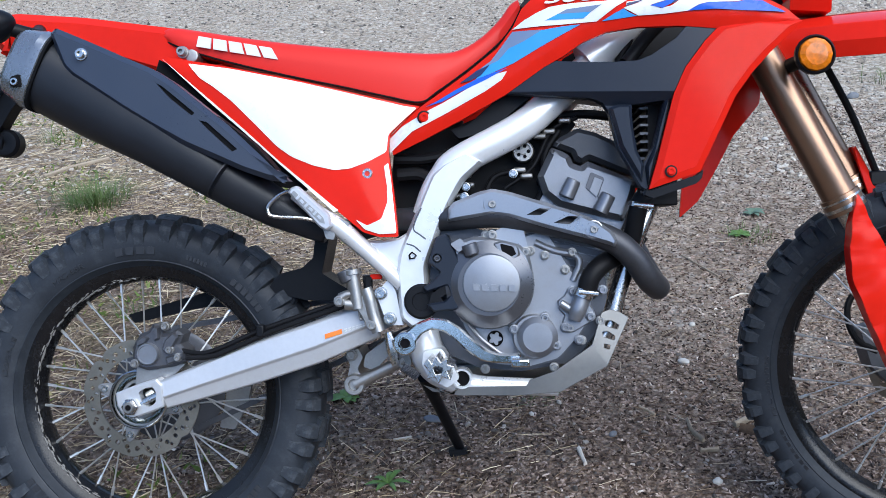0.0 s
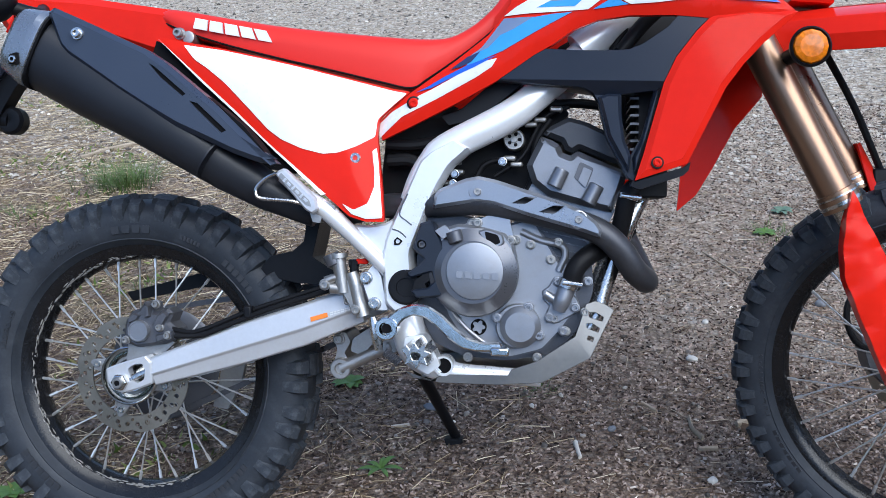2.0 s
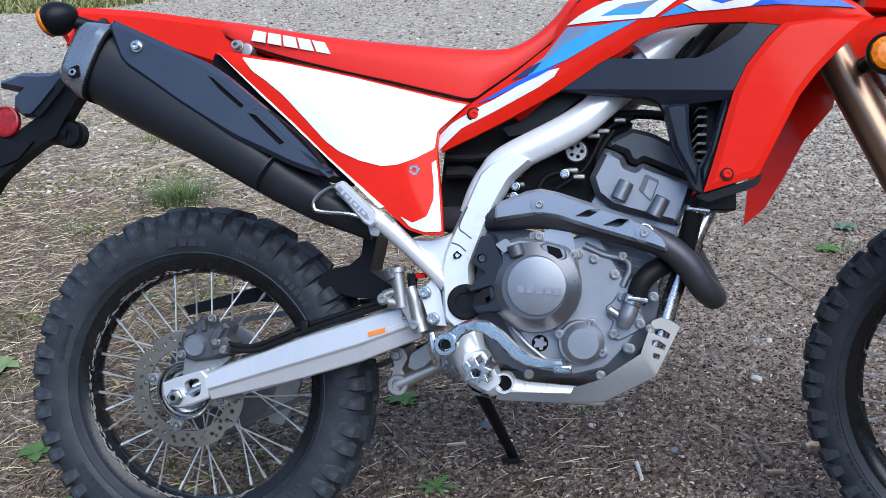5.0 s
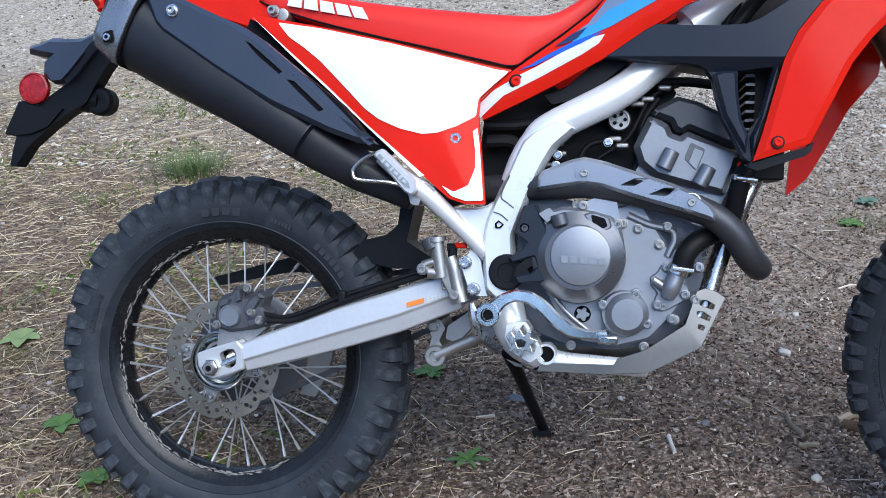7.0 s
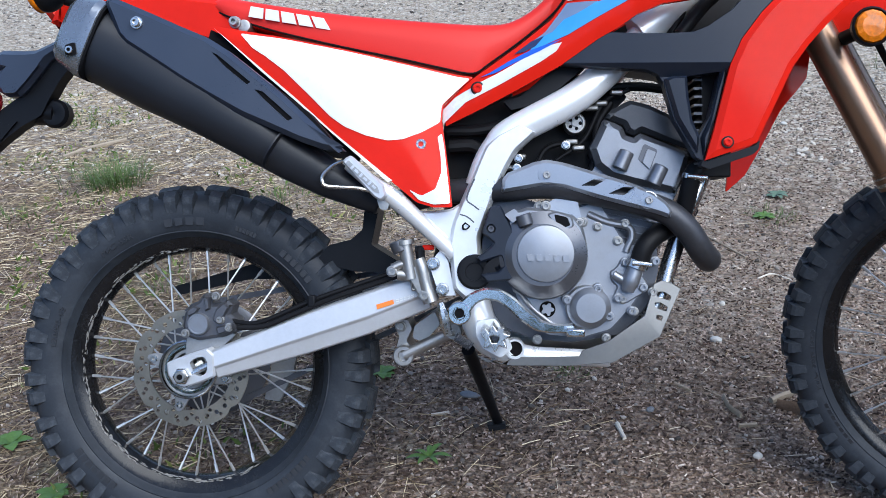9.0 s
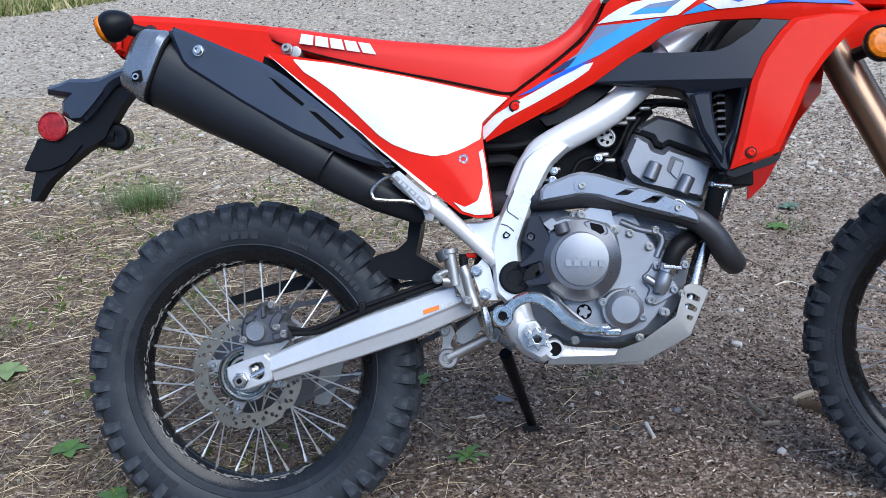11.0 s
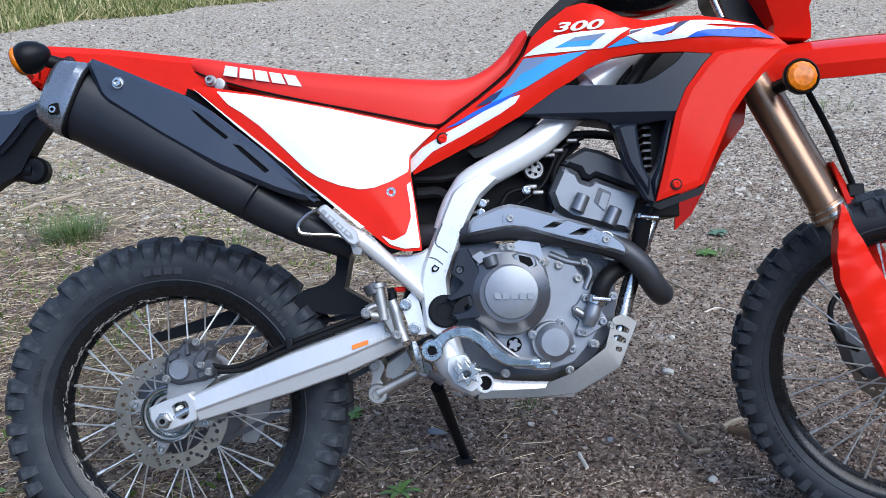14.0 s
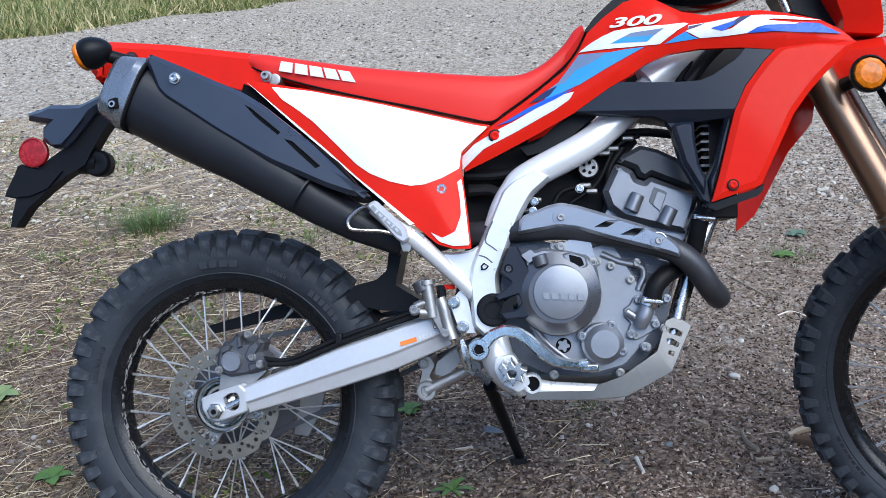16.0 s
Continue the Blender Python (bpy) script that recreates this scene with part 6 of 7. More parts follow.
# -- side stand --
top = (0.50, 0.13, 0.34)
ft = [(0.558, 0.37, 0.142)][0]
bm = bmesh.new()
tube(bm, [top, tuple(Vector(top).lerp(Vector(ft), 0.5)), tuple(Vector(top).lerp(Vector(ft), 0.97))], [0.014, 0.012, 0.011], 12, 3)
stand = part("side_stand", bm, BLACK, bike, "black steel side stand")
bm = bmesh.new()
plate(bm, rounded([(0.532, 0.146), (0.572, 0.147), (0.575, 0.137), (0.538, 0.13)], 0.2), 0.34, 0.07)
part("stand_foot", bm, BLACK, stand, "", 30, 0.003)

# -- front end --
def fork_axis(side, s):
    """A point on a fork leg, s metres up along it from the wheel's axle."""
    p = front_c + fwd * 0.004 + axis_dir * s + Vector((0, side * 0.098, 0))
    return tuple(steer_m @ p)


for side in (-1, 1):
    near = side < 0
    bm = bmesh.new()
    tube(bm, [fork_axis(side, s) for s in (0.345, 0.36, 0.375, 0.376, 0.69)], [0.0335, 0.034, 0.0335, 0.0295, 0.0295], 24, 0)
    leg = part("fork_leg", bm, GOLD, bike, "gold anodised fork leg")
    bm = bmesh.new()
    tube(bm, [fork_axis(side, s) for s in (0.0, 0.36)], 0.0215, 20, 0)
    part("fork_tube", bm, CHROME, leg)
    bm = bmesh.new()
    tube(bm, [fork_axis(side, s) for s in (0.352, 0.358)], 0.0350, 24, 0)
    tube(bm, [fork_axis(side, s) for s in (0.366, 0.369)], 0.0345, 24, 0)
    part("seal_ring", bm, CHROME, leg)
    bm = bmesh.new()
    tube(bm, [fork_axis(side, s) for s in (-0.05, -0.03, 0.05, 0.08)], [0.018, 0.03, 0.03, 0.024], 16, 0)
    part("axle_clamp", bm, DARKENG, leg)
    if near:
        continue
    # guard: a curved red shell in front and outside of the tube
    bm = bmesh.new()
    rings = []
    for s, a0, a1, rr in ((-0.02, -70, 120, 0.045), (0.03, -75, 125, 0.046), (0.12, -75, 125, 0.044), (0.22, -70, 120, 0.043), (0.30, -60, 105, 0.043), (0.38, -40, 80, 0.043), (0.42, -20, 50, 0.043)):
        c = front_c + fwd * 0.004 + axis_dir * s + Vector((0, side * 0.098, 0))
        ring = []
        for rad in (rr, rr - 0.004):
            arc = []
            for i in range(9):
                a = radians(a0 + (a1 - a0) * i / 8)
                arc.append(steer_m @ (c + fwd * rad * math.cos(a) + Vector((0, side, 0)) * rad * math.sin(a)))
            ring += arc if rad == rr else arc[::-1]
        rings.append(ring)
    fine = [spline([r[i] for r in rings], 3) for i in range(len(rings[0]))]
    part("fork_guard", ring_loft(bmesh.new(), [list(r) for r in zip(*fine)]), RED, leg, "red plastic fork guard", smooth=40)
g_out = [(1.249, 0.68), (1.24, 0.639), (1.235, 0.584), (1.239, 0.533), (1.266, 0.468), (1.293, 0.407), (1.317, 0.355), (1.338, 0.361), (1.366, 0.367), (1.382, 0.382), (1.375, 0.423), (1.338, 0.501), (1.302, 0.575), (1.27, 0.632)]
bm = plate(bmesh.new(), rounded(g_out, 0.2), lambda x, z: -0.150 + 0.10 * (x - 1.32), 0.03, (), 0.012, 0.010)
part("fork_guard", bm, RED, bike, "red plastic fork guard", 35, 0.008, 3)
q = [(1.366, -0.155, 0.373)][0]
bolt("guard_bolt", q[0], q[1] - 0.002, q[2], 0.008, CHROME, bike)
bm = plate(bmesh.new(), rounded([(0.997, 0.645), (1.032, 0.676), (1.062, 0.727), (1.100, 0.799), (1.132, 0.837), (1.148, 0.857), (1.161, 0.942), (1.037, 0.933), (1.004, 0.724)], 0.08), 0.070, 0.010, (), 0)
part("inner_shroud", bm, RED, bike, "red inner shroud", 30, 0.003)
# triple clamps
bm = bmesh.new()
vs = [steer_m @ (front_c + fwd * -0.03 + axis_dir * 0.70 + Vector((0, y, 0))) for y in (-0.10, 0.10)]
tube(bm, [tuple(vs[0]), tuple(vs[1])], 0.024, 14, 0)
part("triple_clamp", bm, BLACK, bike, "black fork clamps")
# brake hose down to the far fork leg
bm = bmesh.new()
h0, h1 = [(1.23, -0.03, 0.929), (1.351, 0.04, 0.722)]
tube(bm, [h0, tuple(Vector(h0).lerp(Vector(h1), 0.5) + Vector((0.004, 0, 0.004))), h1], 0.0065, 10, 5)
part("front_brake_hose", bm, HOSE, bike, "black front brake hose")
bm = bmesh.new()
box(bm, [(1.354, 0.045, 0.71)][0], (0.035, 0.03, 0.028))
part("hose_bracket", bm, BLACK, bike, "black hose bracket", 30, 0.004)
bm = bmesh.new()
tube(bm, [(1.392, 0.05, 0.691), (1.412, 0.08, 0.588), (1.385, 0.09, 0.535), (1.32, 0.08, 0.493), (1.306, 0.07, 0.451), (1.32, 0.06, 0.41), (1.356, 0.06, 0.389)], 0.006, 10, 5)
part("caliper_hose", bm, HOSE, bike, "black caliper hose")
bm = bmesh.new()
plate(bm, rounded([(1.325, 0.431), (1.376, 0.442), (1.406, 0.401), (1.406, 0.338), (1.376, 0.327), (1.346, 0.358)], 0.2), 0.06, 0.06)
part("front_caliper", bm, DARKENG, bike, "dark front brake caliper", 30, 0.006)
fm = steer_m @ Matrix.Translation(front_c)
disc(front, None, 0.071, 0.128, 0.075, 26, fm)
# high front mudguard, cowl and blinker
bm = bmesh.new()
rings = []
for k, (x, z, w, h) in enumerate(((1.10, 0.955, 0.055, 0.030), (1.18, 0.958, 0.075, 0.032), (1.30, 0.962, 0.085, 0.034), (1.45, 0.965, 0.080, 0.032), (1.58, 0.960, 0.07, 0.028), (1.70, 0.945, 0.05, 0.02), (1.76, 0.93, 0.02, 0.012))):
    ring = []
    for y, dz in ((-w, -h), (-w * 1.02, -h * 0.2), (-w * 0.85, h * 0.6), (-w * 0.4, h), (0, h * 1.1), (w * 0.4, h), (w * 0.85, h * 0.6), (w * 1.02, -h * 0.2), (w, -h), (w * 0.9, -h), (w * 0.8, h * 0.3), (0, h * 0.8), (-w * 0.8, h * 0.3), (-w * 0.9, -h)):
        ring.append(steer_m @ Vector((x, y, z + dz)))
    rings.append(ring)
fine = [spline([r[i] for r in rings], 4) for i in range(len(rings[0]))]
part("front_mudguard", ring_loft(bmesh.new(), [list(r) for r in zip(*fine)]), RED, bike, "red high front mudguard", 30, 0.003)
bm = bmesh.new()
plate(bm, rounded([(1.125, 1.079), (1.131, 1.144), (1.252, 1.139), (1.231, 1.097), (1.227, 1.075), (1.219, 1.043), (1.229, 1.015), (1.232, 0.992), (1.161, 0.997), (1.159, 1.018), (1.142, 1.048)], 0.12), lambda x, z: -0.095 - 0.62 * (z - 1.0), 0.18)
part("headlight_cowl", bm, RED, bike, "red headlight cowl", 30, 0.008)
bm = plate(bmesh.new(), rounded([(1.082, 1.045), (1.067, 1.097), (1.06, 1.165), (1.163, 1.161), (1.151, 1.094), (1.163, 1.06), (1.178, 1.024), (1.156, 1.016), (1.116, 1.035)], 0.12), -0.06, 0.12)
housing = part("instrument_housing", bm, BLACK, bike, "black instrument housing", 30, 0.006)
bm = plate(bmesh.new(), rounded([(1.055, 1.173), (1.063, 1.095), (1.085, 1.058), (1.130, 1.040), (1.184, 1.020), (1.219, 1.014), (1.205, 1.088), (1.204, 1.166)], 0.1), -0.02, 0.08)
part("housing_back", bm, BLACK, housing, "", 30, 0.004)
bm = bmesh.new()
tube(bm, [(1.047, -0.07, 1.114), (1.058, -0.07, 1.078), (1.072, -0.07, 1.042)], 0.008, 12, 3)
part("handlebar_stay", bm, CHROME, bike, "silver handlebar stay")
q = [(1.166, -0.215, 0.899)][0]
bm = bmesh.new()
lathe(bm, [(0.010, 0.05), (0.022, 0.035), (0.031, 0.012), (0.032, 0.0), (0.029, -0.003), (0.027, 0.001), (0.0002, 0.004)], q, 32)
fb = part("front_blinker", bm, BLACK, bike, "round front blinker with orange lens", 35)
bm = bmesh.new()
lathe(bm, [(0.0275, 0.001), (0.026, -0.004), (0.018, -0.008), (0.0002, -0.010)], q, 12)
part("lens", bm, ORANGE, fb, "faceted orange lens", 5)
bm = bmesh.new()
tube(bm, [(q[0], q[1] + 0.03, q[2]), (q[0] - 0.02, q[1] + 0.09, q[2] - 0.005), (q[0] - 0.03, -0.05, q[2] - 0.01)], 0.012, 12, 4)
part("stalk", bm, HOSE, fb)

# ---- ground ----


def ground_height(x, y):
    """Gentle unevenness in metres."""
    far = min(1.0, max(0.0, (math.hypot(x - 0.6, y) - 1.6) / 5))
    h = noise.noise(Vector((x * 0.35, y * 0.35, 3.1))) * 0.05 * far
    h += noise.noise(Vector((x * 2.3, y * 2.3, 7.7))) * 0.007
    return h


def ground_material():
    m = bpy.data.materials.new("gravel_ground")
    m.use_nodes = True
    n, l = m.node_tree.nodes, m.node_tree.links
    b = n["Principled BSDF"]
    tc = n.new("ShaderNodeTexCoord")

    def tex(kind, scale, **k):
        t = n.new(kind)
        t.inputs["Scale"].default_value = scale
        for key, v in k.items():
            t.inputs[key].default_value = v
        l.new(tc.outputs["Object"], t.inputs["Vector"])
        return t

    def ramp(src, stops):
        r = n.new("ShaderNodeValToRGB")
        while len(r.color_ramp.elements) < len(stops):
            r.color_ramp.elements.new(0.5)
        for e, (p, c) in zip(r.color_ramp.elements, stops):
            e.position, e.color = p, (*c, 1)
        l.new(src, r.inputs["Fac"])
        return r.outputs["Color"]

    def mixc(fac, a, c, mode="MIX"):
        x = n.new("ShaderNodeMix")
        x.data_type, x.blend_type = "RGBA", mode
        if isinstance(fac, float):
            x.inputs[0].default_value = fac
        else:
            l.new(fac, x.inputs[0])
        l.new(a, x.inputs[6])
        l.new(c, x.inputs[7])
        return x.outputs[2]
    stones = tex("ShaderNodeTexVoronoi", 95.0)
    small = tex("ShaderNodeTexVoronoi", 260.0)
    fine = tex("ShaderNodeTexNoise", 55.0, Detail=8.0, Roughness=0.75)
    broad = tex("ShaderNodeTexNoise", 0.8, Detail=6.0, Roughness=0.6)
    mid = tex("ShaderNodeTexNoise", 5.0, Detail=6.0, Roughness=0.65)
    earth = ramp(fine.outputs["Fac"], [(0.34, (0.050, 0.034, 0.026)), (0.5, (0.28, 0.200, 0.160)), (0.68, (0.68, 0.55, 0.46))])
    grit = ramp(stones.outputs["Color"], [(0.15, (0.09, 0.072, 0.064)), (0.55, (0.32, 0.27, 0.235)), (0.95, (0.72, 0.64, 0.56))])
    pick = ramp(small.outputs["Color"], [(0.42, (0, 0, 0)), (0.52, (1, 1, 1))])
    mask = ramp(mid.outputs["Fac"], [(0.42, (0.05, 0.05, 0.05)), (0.66, (0.75, 0.75, 0.75))])
    gm = mixc(1.0, pick, mask, "MULTIPLY")
    near = mixc(gm, earth, grit)
    # the packed pale gravel of the track lies further off
    sep = n.new("ShaderNodeSeparateXYZ")
    l.new(tc.outputs["Object"], sep.inputs[0])
    add = n.new("ShaderNodeMath")
    add.operation = "MULTIPLY_ADD"
    add.inputs[1].default_value, add.inputs[2].default_value = 3.4, -1.7
    l.new(broad.outputs["Fac"], add.inputs[0])
    yy = n.new("ShaderNodeMath")
    yy.operation = "ADD"
    back = n.new("ShaderNodeMapRange")
    back.inputs["From Min"].default_value, back.inputs["From Max"].default_value = -2.0, 0.8
    back.inputs["To Min"].default_value, back.inputs["To Max"].default_value = -1.9, 0.0
    l.new(sep.outputs["X"], back.inputs["Value"])
    shifted = n.new("ShaderNodeMath")
    shifted.operation = "ADD"
    l.new(sep.outputs["Y"], shifted.inputs[0])
    l.new(back.outputs[0], shifted.inputs[1])
    l.new(shifted.outputs[0], yy.inputs[0])
    l.new(add.outputs[0], yy.inputs[1])
    mr = n.new("ShaderNodeMapRange")
    mr.inputs["From Min"].default_value, mr.inputs["From Max"].default_value = 0.4, 2.6
    l.new(yy.outputs[0], mr.inputs["Value"])
    lumps = tex("ShaderNodeTexVoronoi", 34.0)
    rubble = ramp(lumps.outputs["Color"], [(0.1, (0.240, 0.190, 0.156)), (0.5, (0.788, 0.653, 0.547)), (0.9, (0.920, 0.900, 0.880))])
    track = ramp(small.outputs["Color"], [(0.1, (0.257, 0.203, 0.164)), (0.5, (0.788, 0.653, 0.539)), (0.9, (0.920, 0.900, 0.809))])
    track2 = mixc(0.45, track, ramp(fine.outputs["Fac"], [(0.35, (0.257, 0.195, 0.150)), (0.65, (0.920, 0.900, 0.767))]))
    track3 = mixc(0.55, track2, rubble)
    col = mixc(mr.outputs[0], near, track3)
    # crevice shade painted in: colour darkens towards the edges of lumps and stones
    stone_gap_shade = ramp(lumps.outputs["Distance"], [(0.25, (1, 1, 1)), (0.75, (0.35, 0.33, 0.31))])
    fine_gap_shade = ramp(stones.outputs["Distance"], [(0.25, (1, 1, 1)), (0.75, (0.42, 0.40, 0.38))])
    # sparse green film of moss and seedlings behind the rear wheel
    moss = tex("ShaderNodeTexNoise", 2.6, Detail=7.0, Roughness=0.7)
    mossy = ramp(moss.outputs["Fac"], [(0.50, (0, 0, 0)), (0.66, (0.55, 0.55, 0.55))])
    xr = n.new("ShaderNodeMapRange")
    xr.inputs["From Min"].default_value, xr.inputs["From Max"].default_value = 0.7, -0.6
    l.new(sep.outputs["X"], xr.inputs["Value"])
    mossf = mixc(1.0, mossy, xr.outputs[0], "MULTIPLY")
    yr = n.new("ShaderNodeMapRange")
    yr.inputs["From Min"].default_value, yr.inputs["From Max"].default_value = 4.0, 2.2
    l.new(sep.outputs["Y"], yr.inputs["Value"])
    mossf = mixc(1.0, mossf, yr.outputs[0], "MULTIPLY")
    green = ramp(fine.outputs["Fac"], [(0.3, (0.073, 0.091, 0.026)), (0.7, (0.366, 0.378, 0.143))])
    col = mixc(mossf, col, green)
    col = mixc(0.55, col, stone_gap_shade, "MULTIPLY")
    col = mixc(0.6, col, fine_gap_shade, "MULTIPLY")
    tint = n.new("ShaderNodeRGB")
    tint.outputs[0].default_value = (1.0, 0.985, 0.93, 1)
    col = mixc(1.0, col, tint.outputs[0], "MULTIPLY")
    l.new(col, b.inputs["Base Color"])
    b.inputs["Roughness"].default_value = 0.95
    b.inputs["Specular IOR Level"].default_value = 0.15
    bp = n.new("ShaderNodeBump")
    bp.inputs["Strength"].default_value, bp.inputs["Distance"].default_value = 1.0, 0.012
    hm = n.new("ShaderNodeMath")
    hm.operation = "ADD"
    l.new(stones.outputs["Distance"], hm.inputs[0])
    l.new(fine.outputs["Fac"], hm.inputs[1])
    l.new(hm.outputs[0], bp.inputs["Height"])
    l.new(bp.outputs[0], b.inputs["Normal"])
    return m


xs = [-60, -30, -20] + [-14 + 0.5 * i for i in range(18)] + [-5 + 0.1 * i for i in range(121)] + [9, 14, 30, 60]
ys = [-40, -15, -6] + [-2.5 + 0.1 * i for i in range(186)] + [16.5 + 0.5 * i for i in range(20)] + [30, 40, 80, 160]
bm = bmesh.new()
grid = [[bm.verts.new((x, y, ground_height(x, y))) for x in xs] for y in ys]
for j in range(len(ys) - 1):
    for i in range(len(xs) - 1):
        bm.faces.new((grid[j][i], grid[j][i + 1], grid[j + 1][i + 1], grid[j + 1][i]))
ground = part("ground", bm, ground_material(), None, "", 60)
tagged(ground, "brown gravelly earth with needles and pale track beyond", "ground", kind="structure")


# unseen ring of trees, added to block the low sky and darken reflections
LEAFDARK = mat("dark_conifers", (0.03, 0.045, 0.022), 0.9, 0, 0.5, 0.7, 6, 0.5, spec=0.1)


def forest():
    bm = bmesh.new()
    rng = random.Random(5)
    n = 150
    for i in range(n):
        a = 2 * math.pi * i / n
        r = 30 + rng.uniform(-1.5, 3.0)
        h = 9.5 * rng.uniform(0.8, 1.15)
        x, y = r * math.cos(a), r * math.sin(a) + 5
        w = 1.5 * rng.uniform(0.8, 1.2)
        tiers = 6
        for k in range(tiers):
            z0 = h * (0.04 + 0.9 * k / tiers)
            z1 = min(h, z0 + h * 0.32)
            rr = w * (1.15 - k / tiers) + 0.12
            m = 7
            ring = [bm.verts.new((x + rr * rng.uniform(0.8, 1.2) * math.cos(2 * math.pi * j / m + k), y + rr * rng.uniform(0.8, 1.2) * math.sin(2 * math.pi * j / m + k), z0 + rng.uniform(-0.3, 0.3))) for j in range(m)]
            tip = bm.verts.new((x, y, z1))
            for j in range(m):
                bm.faces.new((ring[j], ring[(j + 1) % m], tip))
            bm.faces.new(ring[::-1])
        # a plain wall behind blocks the sky between the trees
        b = a + 2 * math.pi / n
        x2, y2 = 33.5 * math.cos(a), 33.5 * math.sin(a) + 5
        x3, y3 = 33.5 * math.cos(b), 33.5 * math.sin(b) + 5
        hh = h * 0.8
        vs = [bm.verts.new(c) for c in ((x2, y2, -0.2), (x3, y3, -0.2), (x3, y3, hh), (x2, y2, hh))]
        bm.faces.new(vs)
    ob = part("backdrop", bm, LEAFDARK, None, "", 0)
    tagged(ob, "unseen ring of dark conifers added to cut the low sky", "forest", kind="structure")


forest()


# ---- loose cover of the ground ----
def island_mat(name, stops, rough=0.85, bump=0.0):
    """Every loose piece takes its own colour out of a range."""
    m = bpy.data.materials.new(name)
    m.use_nodes = True
    n, l = m.node_tree.nodes, m.node_tree.links
    b = n["Principled BSDF"]
    geo = n.new("ShaderNodeNewGeometry")
    r = n.new("ShaderNodeValToRGB")
    while len(r.color_ramp.elements) < len(stops):
        r.color_ramp.elements.new(0.5)
    for e, (p, c) in zip(r.color_ramp.elements, stops):
        e.position, e.color = p, (*c, 1)
    l.new(geo.outputs["Random Per Island"], r.inputs["Fac"])
    tc, nz = n.new("ShaderNodeTexCoord"), n.new("ShaderNodeTexNoise")
    nz.inputs["Scale"].default_value, nz.inputs["Detail"].default_value = 160.0, 4
    l.new(tc.outputs["Object"], nz.inputs["Vector"])
    mr = n.new("ShaderNodeMapRange")
    mr.inputs["To Min"].default_value, mr.inputs["To Max"].default_value = 0.65, 1.3
    l.new(nz.outputs["Fac"], mr.inputs["Value"])
    mx = n.new("ShaderNodeMix")
    mx.data_type, mx.blend_type = "RGBA", "MULTIPLY"
    mx.inputs[0].default_value = 1.0
    l.new(r.outputs["Color"], mx.inputs[6])
    l.new(mr.outputs[0], mx.inputs[7])
    l.new(mx.outputs[2], b.inputs["Base Color"])
    b.inputs["Roughness"].default_value = rough
    b.inputs["Specular IOR Level"].default_value = 0.2
    return m


rs = np.random.RandomState(11)


def heights(xy):
    return np.array([ground_height(float(x), float(y)) for x, y in xy])


def scatter(name, base_v, base_f, xy, size, material, label, tilt=0.25, sink=0.3, smooth=False, jitter=0.0):
    """One mesh of many loose pieces: base shape, turned and scaled at each place."""
    n, k = len(xy), len(base_v)
    base = np.array(base_v, float)
    yaw = rs.uniform(0, 2 * np.pi, n)
    tx, ty = rs.normal(0, tilt, n), rs.normal(0, tilt, n)
    v = base[None] * size[:, None, :]
    if jitter:
        v = v * (1 + rs.uniform(-jitter, jitter, (n, k, 3)))
    x, y, z = v[..., 0], v[..., 1], v[..., 2]
    y, z = y * np.cos(tx)[:, None] - z * np.sin(tx)[:, None], y * np.sin(tx)[:, None] + z * np.cos(tx)[:, None]
    x, z = x * np.cos(ty)[:, None] + z * np.sin(ty)[:, None], -x * np.sin(ty)[:, None] + z * np.cos(ty)[:, None]
    c, s_ = np.cos(yaw)[:, None], np.sin(yaw)[:, None]
    x, y = x * c - y * s_, x * s_ + y * c
    x += xy[:, 0:1]
    y += xy[:, 1:2]
    z += (heights(xy) + size[:, 2] * (0.5 - sink))[:, None]
    verts = np.stack([x, y, z], -1).reshape(-1, 3)
    faces = [tuple(i * k + q for q in f) for i in range(n) for f in base_f]
    me = bpy.data.meshes.new(name)
    me.from_pydata(verts.tolist(), [], faces)
    me.materials.append(material)
    if smooth:
        me.shade_smooth()
    ob = new(name, me)
    return tagged(ob, label, name.replace("_", " "), kind="stuff")


def area(n, x0, x1, y0, y1, power=1.5, keep=None):
    """Places in a stretch of ground, thicker near its front."""
    xy = np.stack([rs.uniform(x0, x1, n), y0 + (y1 - y0) * rs.uniform(0, 1, n) ** power], -1)
    if keep is not None:
        xy = xy[[keep(float(a), float(b)) for a, b in xy]]
    return xy


tmp = bmesh.new()
bmesh.ops.create_icosphere(tmp, subdivisions=1, radius=0.5)
STONE_V, STONE_F = [tuple(v.co) for v in tmp.verts], [tuple(v.index for v in f.verts) for f in tmp.faces]
tmp.free()
CHIP_V = [(-0.5, -0.5, -0.5), (0.5, -0.35, -0.5), (0.45, 0.4, -0.5), (-0.4, 0.5, -0.5), (-0.42, -0.4, 0.5), (0.4, -0.28, 0.4), (0.36, 0.3, 0.5), (-0.3, 0.4, 0.3)]
CHIP_F = [(3, 2, 1, 0), (4, 5, 6, 7), (0, 1, 5, 4), (1, 2, 6, 5), (2, 3, 7, 6), (3, 0, 4, 7)]
STRAW_V = [(-0.5, -0.5, -0.4), (-0.5, 0.5, -0.4), (-0.5, 0, 0.4), (-0.1, -0.2, 0.2), (-0.1, 0.8, 0.2), (-0.1, 0.3, 1.0), (0.5, -0.1, -0.4), (0.5, 0.5, -0.4), (0.5, 0.2, 0.2)]
STRAW_F = [(0, 1, 4, 3), (1, 2, 5, 4), (2, 0, 3, 5), (3, 4, 7, 6), (4, 5, 8, 7), (5, 3, 6, 8), (2, 1, 0), (6, 7, 8)]

